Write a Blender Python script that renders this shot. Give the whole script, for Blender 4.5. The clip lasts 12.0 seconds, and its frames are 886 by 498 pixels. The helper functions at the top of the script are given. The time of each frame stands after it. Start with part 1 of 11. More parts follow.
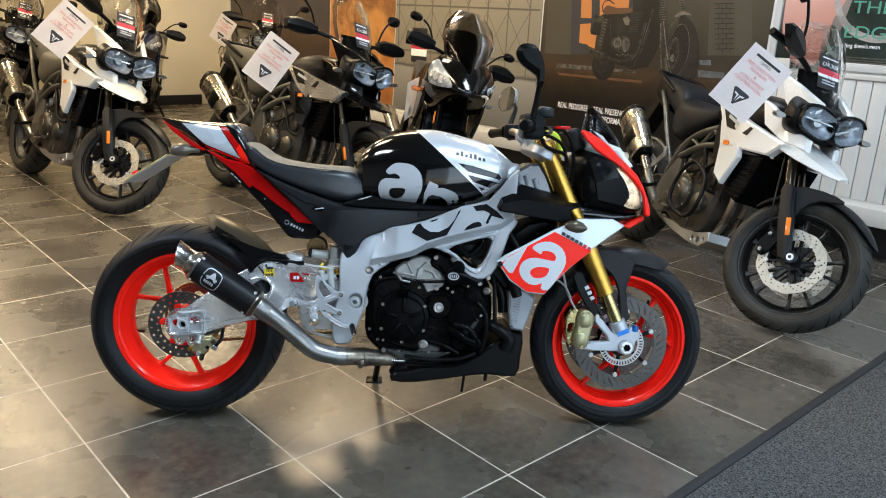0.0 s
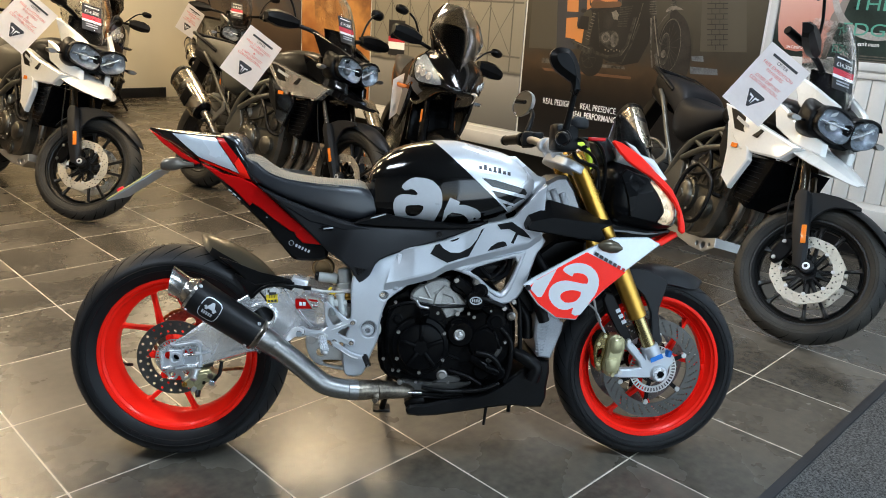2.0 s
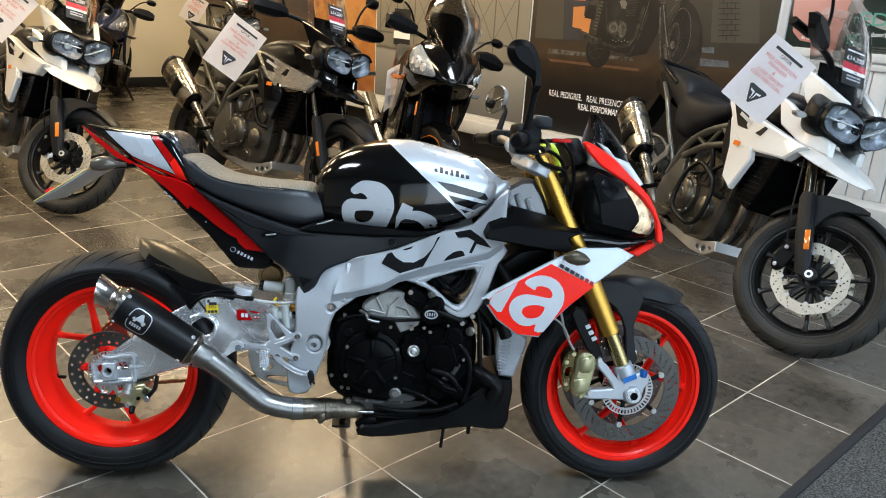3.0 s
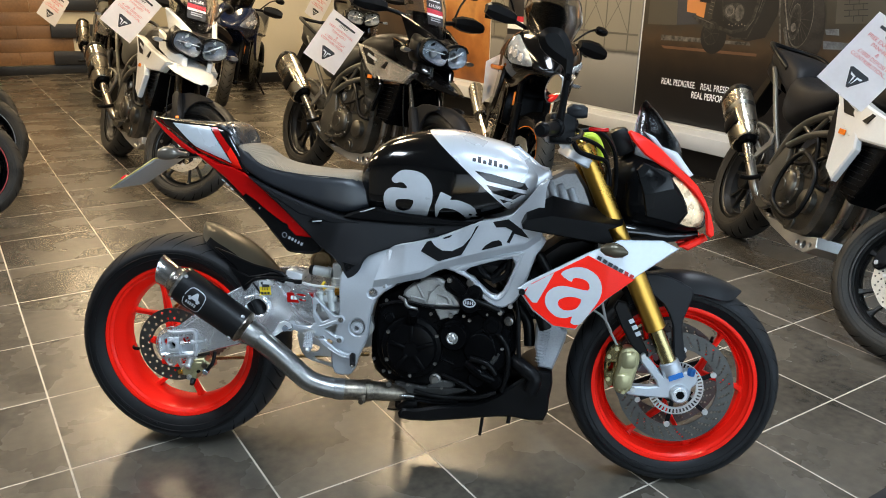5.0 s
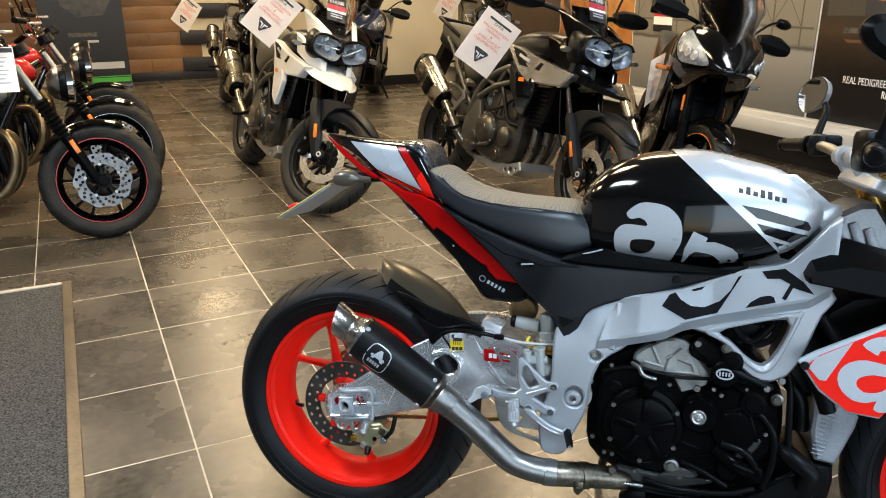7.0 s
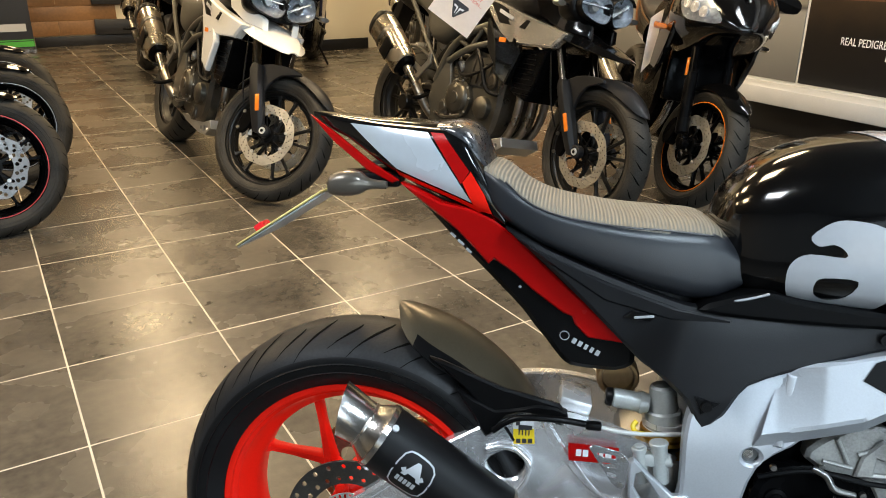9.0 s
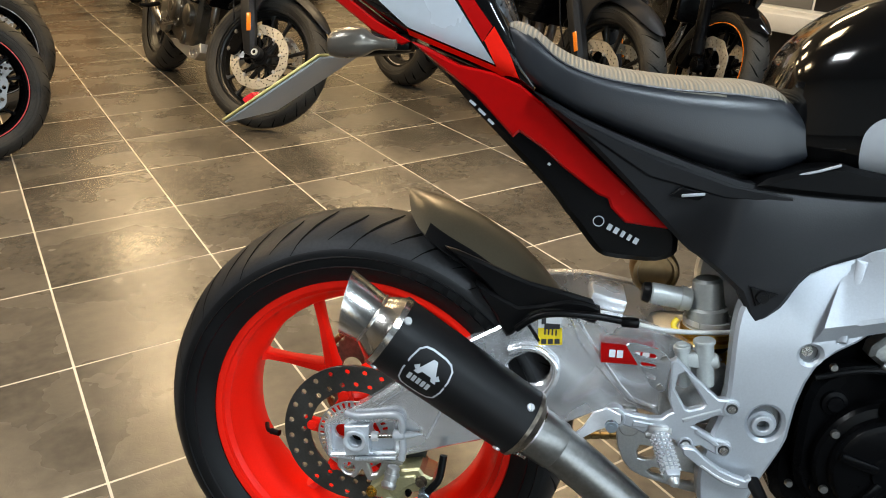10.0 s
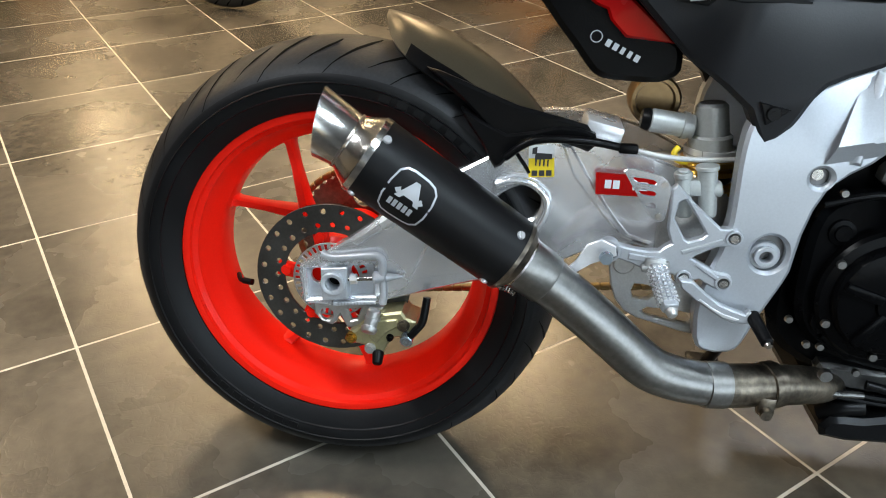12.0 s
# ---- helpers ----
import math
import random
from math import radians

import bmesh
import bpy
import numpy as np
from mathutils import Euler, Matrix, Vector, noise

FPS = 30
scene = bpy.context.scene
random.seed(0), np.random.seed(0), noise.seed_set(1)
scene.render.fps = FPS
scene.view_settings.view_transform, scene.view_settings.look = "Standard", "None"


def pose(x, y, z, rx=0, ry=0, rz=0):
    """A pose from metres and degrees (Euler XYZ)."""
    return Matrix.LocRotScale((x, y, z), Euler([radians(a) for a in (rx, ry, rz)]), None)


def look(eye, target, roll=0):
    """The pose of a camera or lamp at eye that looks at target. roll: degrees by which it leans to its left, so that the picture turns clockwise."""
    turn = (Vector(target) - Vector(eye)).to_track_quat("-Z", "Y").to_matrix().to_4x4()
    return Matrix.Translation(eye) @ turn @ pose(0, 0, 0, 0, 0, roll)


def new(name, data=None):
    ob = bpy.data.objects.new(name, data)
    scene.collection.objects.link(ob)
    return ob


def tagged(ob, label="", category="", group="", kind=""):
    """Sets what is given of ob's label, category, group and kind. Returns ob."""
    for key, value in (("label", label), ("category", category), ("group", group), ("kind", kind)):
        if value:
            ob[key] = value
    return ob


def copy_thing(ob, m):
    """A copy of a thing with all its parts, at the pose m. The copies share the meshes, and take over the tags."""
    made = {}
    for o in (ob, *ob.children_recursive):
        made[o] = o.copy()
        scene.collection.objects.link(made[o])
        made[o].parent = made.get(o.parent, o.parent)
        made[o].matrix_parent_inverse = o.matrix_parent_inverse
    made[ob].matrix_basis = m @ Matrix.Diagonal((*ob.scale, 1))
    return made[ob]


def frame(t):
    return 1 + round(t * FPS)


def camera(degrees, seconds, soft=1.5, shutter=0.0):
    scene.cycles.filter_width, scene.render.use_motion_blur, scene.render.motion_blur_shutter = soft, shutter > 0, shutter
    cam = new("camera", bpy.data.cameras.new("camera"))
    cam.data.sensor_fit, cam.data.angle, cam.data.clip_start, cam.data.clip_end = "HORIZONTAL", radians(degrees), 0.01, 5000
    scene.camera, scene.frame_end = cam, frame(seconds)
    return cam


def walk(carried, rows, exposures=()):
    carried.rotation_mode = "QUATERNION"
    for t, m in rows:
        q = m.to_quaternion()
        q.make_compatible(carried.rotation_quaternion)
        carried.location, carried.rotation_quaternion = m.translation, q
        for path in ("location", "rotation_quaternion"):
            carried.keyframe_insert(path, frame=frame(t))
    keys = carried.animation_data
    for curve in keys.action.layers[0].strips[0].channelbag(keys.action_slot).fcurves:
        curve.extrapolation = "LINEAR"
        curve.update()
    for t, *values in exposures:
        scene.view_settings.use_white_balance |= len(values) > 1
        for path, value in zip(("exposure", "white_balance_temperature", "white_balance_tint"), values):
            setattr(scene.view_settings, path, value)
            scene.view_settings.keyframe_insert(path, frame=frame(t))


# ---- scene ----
# ---- camera ----
cam = camera(59.9, 12.0, soft=1.0)
PATH = [
    (0, (0.839, -2.344, 1.334), (0.829, -0.429, 0.758), 3.1),
    (0.5, (0.835, -2.342, 1.335), (0.828, -0.429, 0.753), 3.2),
    (1, (0.832, -2.334, 1.336), (0.827, -0.422, 0.75), 3.3),
    (1.5, (0.797, -2.292, 1.35), (0.813, -0.378, 0.769), 3.5),
    (2, (0.662, -2.111, 1.354), (0.75, -0.204, 0.758), 3.5),
    (2.5, (0.615, -1.981, 1.373), (0.767, -0.089, 0.744), 3.6),
    (3, (0.859, -1.928, 1.363), (0.886, -0.029, 0.738), 3.6),
    (3.2, (1.008, -1.89, 1.366), (0.971, 0.012, 0.751), 3.8),
    (4.8, (1.143, -1.921, 1.372), (0.903, -0.053, 0.698), 1.8),
    (5, (1.122, -1.925, 1.374), (0.800, -0.065, 0.713), 1.4),
    (5.5, (1.085, -1.914, 1.368), (0.630, -0.072, 0.737), 1.2),
    (6, (1.055, -1.899, 1.363), (0.524, -0.077, 0.737), 1.05),
    (6.5, (0.899, -1.756, 1.342), (0.317, 0.047, 0.7), 0.5),
    (7, (0.74, -1.565, 1.335), (0.164, 0.232, 0.672), -0.3),
    (7.2, (0.692, -1.462, 1.333), (0.102, 0.328, 0.662), -0.5),
    (8.8, (0.372, -1.027, 1.259), (-0.035, 0.795, 0.543), -0.1),
    (9, (0.358, -0.993, 1.224), (-0.041, 0.822, 0.486), 0.3),
    (9.5, (0.327, -0.946, 1.162), (-0.066, 0.847, 0.367), 0.6),
    (10, (0.311, -0.907, 1.076), (-0.067, 0.861, 0.22), 0.5),
    (10.5, (0.306, -0.897, 0.99), (-0.037, 0.84, 0.06), 0.8),
    (11, (0.305, -0.894, 0.958), (-0.016, 0.807, -0.045), 1.0),
    (11.5, (0.305, -0.89, 0.951), (-0.007, 0.789, -0.089), 0.9),
    (12, (0.304, -0.886, 0.944), (0.001, 0.783, -0.115), 1.1),
]
walk(cam, [(t, look(eye, target, roll)) for t, eye, target, roll in PATH], [(0, 0.0, 6250, 10), (5.0, 0.0, 6300, 10), (7.6, 0.0, 6400, 10), (9.0, 0.10, 6650, 10), (12, 0.10, 6850, 11)])


# ---- room axes: b runs along the tile rows towards the display wall, a runs along that wall ----
GRID = 43.3
ROOM = pose(0, 0, 0, 0, 0, GRID)
TILE = 0.4684
T0B, T0A = -0.350, 0.474     # one tile corner in room axes


# ---- light ----
world = bpy.data.worlds.new("showroom_world")
scene.world = world
world.use_nodes = True
wn = world.node_tree.nodes
sky = wn.new("ShaderNodeTexSky")
sky.sky_type, sky.sun_disc, sky.sun_elevation, sky.sun_rotation = "NISHITA", False, radians(35), radians(200)
world.node_tree.links.new(sky.outputs[0], wn["Background"].inputs[0])
wn["Background"].inputs[1].default_value = 0.12


def lamp(name, b, a, z, sb, sa, watts, colour, aim=None):
    data = bpy.data.lights.new(name, "AREA")
    data.shape, data.size, data.size_y, data.energy, data.color = "RECTANGLE", sb, sa, watts * 0.92, colour
    ob = new(name, data)
    ob.matrix_world = ROOM @ (look((b, a, z), aim) if aim else pose(b, a, z))
    return ob


WARM, WHITE, DAY = (1.0, 0.75, 0.44), (0.86, 0.93, 1.0), (0.68, 0.85, 1.0)
CEIL = 3.1
# panels are out of view; the two DAY ones are added as cool fill
PANELS = [(2.9, 0.2, 58, WHITE), (2.9, 3.2, 88, WARM), (2.9, 6.2, 72, WARM), (0.6, 2.2, 84, WARM), (0.6, 5.2, 82, WARM),
          (-1.6, 0.4, 70, WHITE), (-1.6, 3.8, 80, WARM), (-1.6, 7.2, 76, WARM), (0.9, 8.4, 56, WARM), (0.2, -2.4, 100, DAY), (2.7, -2.6, 18, DAY)]
for b, a, w, col in PANELS:
    lamp("ceiling_panel_light", b, a, CEIL - 0.05, 0.56, 1.16, w, col)
# daylight of the shop windows
lamp("window_daylight", 0.5, -5.9, 1.45, 7.0, 2.3, 165, DAY, aim=(0.5, 0, 1.2))

# ---- mesh tools ----
def finish(bm, angle=38):
    bm.normal_update()
    lim = radians(angle)
    for f in bm.faces:
        f.smooth = True
    for e in bm.edges:
        if len(e.link_faces) == 2:
            e.smooth = e.calc_face_angle(0) < lim
        else:
            e.smooth = False


def mesh_of(bm, name, mats, angle=38):
    finish(bm, angle)
    me = bpy.data.meshes.new(name)
    bm.to_mesh(me)
    bm.free()
    for m in (mats if isinstance(mats, (list, tuple)) else [mats]):
        me.materials.append(m)
    return me


def settle(ob, parent, m=None):
    """Hang ob under parent, at most as a sub-part of a part of a thing."""
    m = Matrix.Identity(4) if m is None else m.copy()
    while parent.parent is not None and parent.parent.parent is not None:
        m = parent.matrix_basis @ m
        parent = parent.parent
    ob.parent = parent
    ob.matrix_basis = m


def part(name, bm, material, parent, label="", angle=38, m=None):
    """Link a bmesh as one mesh object under a thing or a part."""
    ob = new(name, mesh_of(bm, name, material, angle))
    settle(ob, parent, m)
    if label:
        ob["label"] = label
    return ob


def thing(name, m, label, category, group="", kind=""):
    ob = new(name)
    ob.empty_display_size = 0.1
    ob.matrix_world = m
    return tagged(ob, label, category, group, kind)


def solid(name, bm, material, label="", category="", group="", kind="", m=None, angle=38):
    ob = new(name, mesh_of(bm, name, material, angle))
    if m is not None:
        ob.matrix_world = m
    return tagged(ob, label, category, group, kind)


def spin(bm, m, geom):
    bmesh.ops.transform(bm, matrix=m, verts=geom)


def box(bm, c, s, bev=0.0, m=None, seg=2):
    g = bmesh.ops.create_cube(bm, size=1)["verts"]
    bmesh.ops.scale(bm, vec=s, verts=g)
    if bev:
        es = list({e for v in g for e in v.link_edges})
        r = bmesh.ops.bevel(bm, geom=es, offset=bev, segments=seg, affect="EDGES", profile=0.5)
        g = list({v for f in r["faces"] for v in f.verts} | {v for v in g if v.is_valid})
    mm = Matrix.Translation(c)
    if m is not None:
        mm = mm @ m.to_3x3().to_4x4()
    spin(bm, mm, g)
    return g


def frame_to(d):
    d = Vector(d).normalized()
    return d.to_track_quat("Z", "Y").to_matrix()


def cyl(bm, p0, p1, r0, r1=None, seg=20, caps=True, bev=0.0):
    """A tapered round bar from p0 to p1; bev rounds its rims."""
    r1 = r0 if r1 is None else r1
    p0, p1 = Vector(p0), Vector(p1)
    q = frame_to(p1 - p0)
    d = (p1 - p0).normalized()
    rows = [(p0, r0), (p1, r1)]
    if bev:
        rows = [(p0, r0 - bev), (p0 + d * bev, r0), (p1 - d * bev, r1), (p1, r1 - bev)]
    rings = [[bm.verts.new(p + q @ Vector((r * math.cos(a), r * math.sin(a), 0))) for a in (2 * math.pi * i / seg for i in range(seg))] for p, r in rows]
    skin(bm, rings, caps)
    return [v for r in rings for v in r]


def skin(bm, rings, caps=True, closed=True):
    n = len(rings[0])
    for a, b in zip(rings, rings[1:]):
        for i in range(n if closed else n - 1):
            j = (i + 1) % n
            bm.faces.new((a[i], a[j], b[j], b[i]))
    if caps:
        bm.faces.new(rings[0][::-1])
        bm.faces.new(rings[-1])


def curve_pts(pts, n=6, closed=False):
    """Points on a smooth curve through pts."""
    P = [Vector(p) for p in pts]
    m = len(P)
    out = []
    for i in range(m if closed else m - 1):
        if closed:
            a, b, c, d = P[i - 1], P[i], P[(i + 1) % m], P[(i + 2) % m]
        else:
            a, b, c, d = P[max(i - 1, 0)], P[i], P[i + 1], P[min(i + 2, m - 1)]
        for k in range(n):
            t = k / n
            out.append(0.5 * (2 * b + (c - a) * t + (2 * a - 5 * b + 4 * c - d) * t * t + (3 * b - a - 3 * c + d) * t ** 3))
    if not closed:
        out.append(P[-1])
    return out


def tube(bm, pts, r, seg=12, n=6, closed=False, caps=True, flat=1.0):
    """A round bar bent through pts; r is a radius or one for each point."""
    C = curve_pts(pts, n, closed)
    rs = [r] * len(C) if not isinstance(r, (list, tuple)) else [float(np.interp(i / n, range(len(r)), r)) for i in range(len(C))]
    rings = []
    up = None
    for i, p in enumerate(C):
        d = (C[(i + 1) % len(C)] - C[i - 1]) if closed else (C[min(i + 1, len(C) - 1)] - C[max(i - 1, 0)])
        d.normalize()
        if up is None:
            up = Vector((0, 0, 1)) if abs(d.z) < 0.9 else Vector((1, 0, 0))
        x = up.cross(d).normalized()
        up = d.cross(x).normalized()
        rings.append([bm.verts.new(p + (x * math.cos(a) + up * math.sin(a) * flat) * rs[i]) for a in (2 * math.pi * k / seg for k in range(seg))])
    if closed:
        rings.append(rings[0])
        skin(bm, rings, False)
    else:
        skin(bm, rings, caps)


def lathe(bm, prof, seg=64, c=(0, 0, 0), m=None, closed=False):
    """Turn a profile of (radius, y) round the y axis through c."""
    rings = []
    mm = Matrix.Translation(c) @ (m.to_4x4() if m is not None else Matrix.Identity(4))
    for r, y in prof:
        rings.append([bm.verts.new(mm @ Vector((r * math.cos(a), y, r * math.sin(a)))) for a in (2 * math.pi * i / seg for i in range(seg))])
    if closed:
        rings.append(rings[0])
    skin(bm, rings, False)


def fill(bm, loops):
    """Fill flat loops (the first one outer, the rest holes) of (u, w) at y = 0; returns the faces."""
    es = []
    for lp in loops:
        vs = [bm.verts.new((u, 0, w)) for u, w in lp]
        es += [bm.edges.new((vs[i], vs[(i + 1) % len(vs)])) for i in range(len(vs))]
    r = bmesh.ops.triangle_fill(bm, use_beauty=True, use_dissolve=False, edges=es)
    return [f for f in r["geom"] if isinstance(f, bmesh.types.BMFace)]


def smooth2(pts, n=4):
    return [(p.x, p.z) for p in curve_pts([(u, 0, w) for u, w in pts], n, True)]


def grow(lp, d):
    """Move a loop inwards by d."""
    n = len(lp)
    area = sum(lp[i][0] * lp[(i + 1) % n][1] - lp[(i + 1) % n][0] * lp[i][1] for i in range(n))
    s = 1 if area > 0 else -1
    out = []
    for i in range(n):
        a, b, c = lp[i - 1], lp[i], lp[(i + 1) % n]
        e, f = Vector((b[0] - a[0], b[1] - a[1])), Vector((c[0] - b[0], c[1] - b[1]))
        if e.length < 1e-7 or f.length < 1e-7:
            out.append(b)
            continue
        e.normalize(), f.normalize()
        nrm = Vector((-(e.y + f.y), e.x + f.x))
        if nrm.length < 1e-6:
            out.append(b)
            continue
        nrm.normalize()
        k = max(nrm.dot(Vector((-e.y, e.x))), 0.5)
        out.append((b[0] + s * nrm.x * d / k, b[1] + s * nrm.y * d / k))
    return out


def plate(bm, outer, v0, v1, holes=(), bev=0.003, shape=None):
    """A plate between y = v0 and y = v1 with this outline in (u, w); shape(u, w) adds to y."""
    loops = [list(outer)] + [list(h) for h in holes]
    sets = []
    lo, hi = min(v0, v1), max(v0, v1)
    for y, inset in ((lo, bev), (lo + bev, 0), (hi - bev, 0), (hi, bev)):
        ring = []
        for k, lp in enumerate(loops):
            q = grow(lp, inset if k == 0 else -inset) if inset else lp
            ring.append([bm.verts.new((u, y + (shape(u, w) if shape else 0), w)) for u, w in q])
        sets.append(ring)
    for A, B in zip(sets, sets[1:]):
        for a, b in zip(A, B):
            n = len(a)
            for i in range(n):
                j = (i + 1) % n
                bm.faces.new((a[i], a[j], b[j], b[i]))
    for ring in (sets[0], sets[-1]):
        es = []
        for vs in ring:
            for i in range(len(vs)):
                e = bm.edges.get((vs[i], vs[(i + 1) % len(vs)]))
                es.append(e)
        bmesh.ops.triangle_fill(bm, use_beauty=True, use_dissolve=False, edges=es)
    bmesh.ops.recalc_face_normals(bm, faces=bm.faces)


def loft(bm, rings, caps=True):
    skin(bm, [[bm.verts.new(p) for p in r] for r in rings], caps)


def hull(bm, rows, seg=24, e=2.4):
    """A body of rounded sections across x: rows of (x, half width, z low, z high[, z of the widest line])."""
    rings = []
    for row in rows:
        x, h, lo, hi = row[:4]
        mid = row[4] if len(row) > 4 else (lo + hi) / 2
        r = []
        for i in range(seg):
            t = 2 * math.pi * i / seg
            c, s = math.cos(t), math.sin(t)
            y = h * math.copysign(abs(c) ** (2 / e), c)
            z = math.copysign(abs(s) ** (2 / e), s)
            r.append((x, y, mid + z * ((hi - mid) if z > 0 else (mid - lo))))
        rings.append(r)
    loft(bm, rings)


def hull_side(rows, e, u, w, side=-1):
    """The y of such a body's flank at (u, w)."""
    xs = [r[0] for r in rows]
    f = lambda k: float(np.interp(u, xs, [(r[k] if k < len(r) else (r[2] + r[3]) / 2) for r in rows]))
    h, lo, hi, mid = f(1), f(2), f(3), f(4)
    q = (w - mid) / ((hi - mid) if w > mid else (mid - lo))
    q = min(abs(q), 0.985)
    return side * h * (1 - q ** e) ** (1 / e)


def skin_decal(bm, outer, side, holes=(), step=0.02):
    """A thin film in the outline that follows a flank: side(u, w) gives its y."""
    fs = fill(bm, [list(outer)] + [list(h) for h in holes])
    for _ in range(6):
        es = [e for e in bm.edges if e.calc_length() > step]
        if not es:
            break
        bmesh.ops.bisect_edges(bm, edges=es, cuts=1)
        bmesh.ops.triangulate(bm, faces=bm.faces)
    for v in bm.verts:
        v.co.y = side(v.co.x, v.co.z)


def ring_pts(c, r, n=28, a0=0, a1=360, sx=1.0):
    return [(c[0] + sx * r * math.cos(radians(a0 + (a1 - a0) * i / n)), c[1] + r * math.sin(radians(a0 + (a1 - a0) * i / n))) for i in range(n if a1 - a0 == 360 else n + 1)]


def bolt(bm, p, d, r=0.008, h=0.006):
    p, d = Vector(p), Vector(d).normalized()
    cyl(bm, p, p + d * h, r, r * 0.85, 12)
    cyl(bm, p + d * h, p + d * (h + 0.0005), r * 0.45, r * 0.45, 6)


def words(name, text, size, m, material, parent=None, align="LEFT", bold=0.0, shear=0.0):
    cu = bpy.data.curves.new(name, "FONT")
    cu.body, cu.size, cu.align_x, cu.extrude, cu.offset, cu.shear = text, size, align, 0.0006, bold, shear
    tmp = bpy.data.objects.new(name, cu)
    scene.collection.objects.link(tmp)
    dg = bpy.context.evaluated_depsgraph_get()
    me = bpy.data.meshes.new_from_object(tmp.evaluated_get(dg))
    bpy.data.objects.remove(tmp)
    me.materials.clear()
    me.materials.append(material)
    ob = new(name, me)
    ob.parent = parent
    if parent is None:
        ob.matrix_world = m
    else:
        ob.matrix_basis = m
    return ob


def bolts(parent, pts, d, r, h, material, name="bolt"):
    """Separate bolt heads that share one mesh."""
    bm = bmesh.new()
    bolt(bm, (0, 0, 0), d, r, h)
    me = mesh_of(bm, name, material)
    for p in pts:
        ob = new(name, me)
        settle(ob, parent, Matrix.Translation(p))

# ---- materials ----
def mat(name, base, rough=0.5, metal=0.0, var=0.12, scale=6.0, fine=90.0, bump=0.03, rvar=0.08, coat=0.0, alt=None, spec=0.5, aniso=0.0, soft=0.35):
    """A surface with a broad mottle, a fine grain, and uneven gloss."""
    m = bpy.data.materials.new(name)
    m.use_nodes = True
    nt = m.node_tree
    n, l = nt.nodes, nt.links
    p = n["Principled BSDF"]
    tc = n.new("ShaderNodeTexCoord")
    big, small = n.new("ShaderNodeTexNoise"), n.new("ShaderNodeTexNoise")
    big.inputs["Scale"].default_value, big.inputs["Detail"].default_value = scale, 5
    small.inputs["Scale"].default_value, small.inputs["Detail"].default_value = fine, 3
    l.new(tc.outputs["Object"], big.inputs["Vector"])
    l.new(tc.outputs["Object"], small.inputs["Vector"])
    ramp = n.new("ShaderNodeValToRGB")
    lo = tuple(c * (1 - var) for c in base)
    hi = tuple(min(c * (1 + var), 1) for c in (alt or base))
    ramp.color_ramp.elements[0].position, ramp.color_ramp.elements[1].position = soft, 1 - soft
    ramp.color_ramp.elements[0].color, ramp.color_ramp.elements[1].color = (*lo, 1), (*hi, 1)
    mix = n.new("ShaderNodeMath")
    mix.operation = "MULTIPLY_ADD"
    mix.inputs[1].default_value, mix.inputs[2].default_value = 0.35, 0
    l.new(small.outputs["Fac"], mix.inputs[0])
    add = n.new("ShaderNodeMath")
    add.operation = "MULTIPLY_ADD"
    add.inputs[1].default_value = 0.65
    l.new(big.outputs["Fac"], add.inputs[0])
    l.new(mix.outputs[0], add.inputs[2])
    l.new(add.outputs[0], ramp.inputs["Fac"])
    l.new(ramp.outputs["Color"], p.inputs["Base Color"])
    rr = n.new("ShaderNodeMapRange")
    rr.inputs["To Min"].default_value, rr.inputs["To Max"].default_value = max(rough - rvar, 0.02), min(rough + rvar, 1)
    rr.inputs["From Min"].default_value, rr.inputs["From Max"].default_value = 0.3, 0.7
    l.new(big.outputs["Fac"], rr.inputs["Value"])
    l.new(rr.outputs[0], p.inputs["Roughness"])
    if bump:
        b = n.new("ShaderNodeBump")
        b.inputs["Strength"].default_value, b.inputs["Distance"].default_value = bump, 0.002
        l.new(small.outputs["Fac"], b.inputs["Height"])
        l.new(b.outputs[0], p.inputs["Normal"])
    p.inputs["Metallic"].default_value = metal
    p.inputs["Coat Weight"].default_value = coat
    p.inputs["Coat Roughness"].default_value = 0.03
    p.inputs["Specular IOR Level"].default_value = spec
    p.inputs["Anisotropic"].default_value = aniso
    return m


def glass(name, tint=(1, 1, 1), rough=0.02, ior=1.45):
    """A thin clear or tinted sheet."""
    m = bpy.data.materials.new(name)
    m.use_nodes = True
    nt = m.node_tree
    n, l = nt.nodes, nt.links
    p = n["Principled BSDF"]
    p.inputs["Base Color"].default_value = (*tint, 1)
    p.inputs["Roughness"].default_value = rough
    p.inputs["IOR"].default_value = ior
    p.inputs["Transmission Weight"].default_value = 1
    return m


def glow(name, colour, strength):
    m = bpy.data.materials.new(name)
    m.use_nodes = True
    p = m.node_tree.nodes["Principled BSDF"]
    p.inputs["Base Color"].default_value = (0.8, 0.8, 0.8, 1)
    p.inputs["Emission Color"].default_value = (*colour, 1)
    p.inputs["Emission Strength"].default_value = strength
    return m


# tread is lighter than the sidewall: its reflected light is in the colour
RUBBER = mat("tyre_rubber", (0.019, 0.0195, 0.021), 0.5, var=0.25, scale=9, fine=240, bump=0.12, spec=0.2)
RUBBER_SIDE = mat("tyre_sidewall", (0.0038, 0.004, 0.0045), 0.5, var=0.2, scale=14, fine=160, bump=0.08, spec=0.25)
DUSTY = mat("dusty_tyre_rubber", (0.014, 0.0135, 0.012), 0.6, var=0.35, scale=8, fine=200, bump=0.15, alt=(0.034, 0.031, 0.026), spec=0.3)
# near-black that stands in for the shade inside grooves and bores
GROOVE = mat("recess_shade", (0.002, 0.002, 0.002), 0.9, spec=0.1)
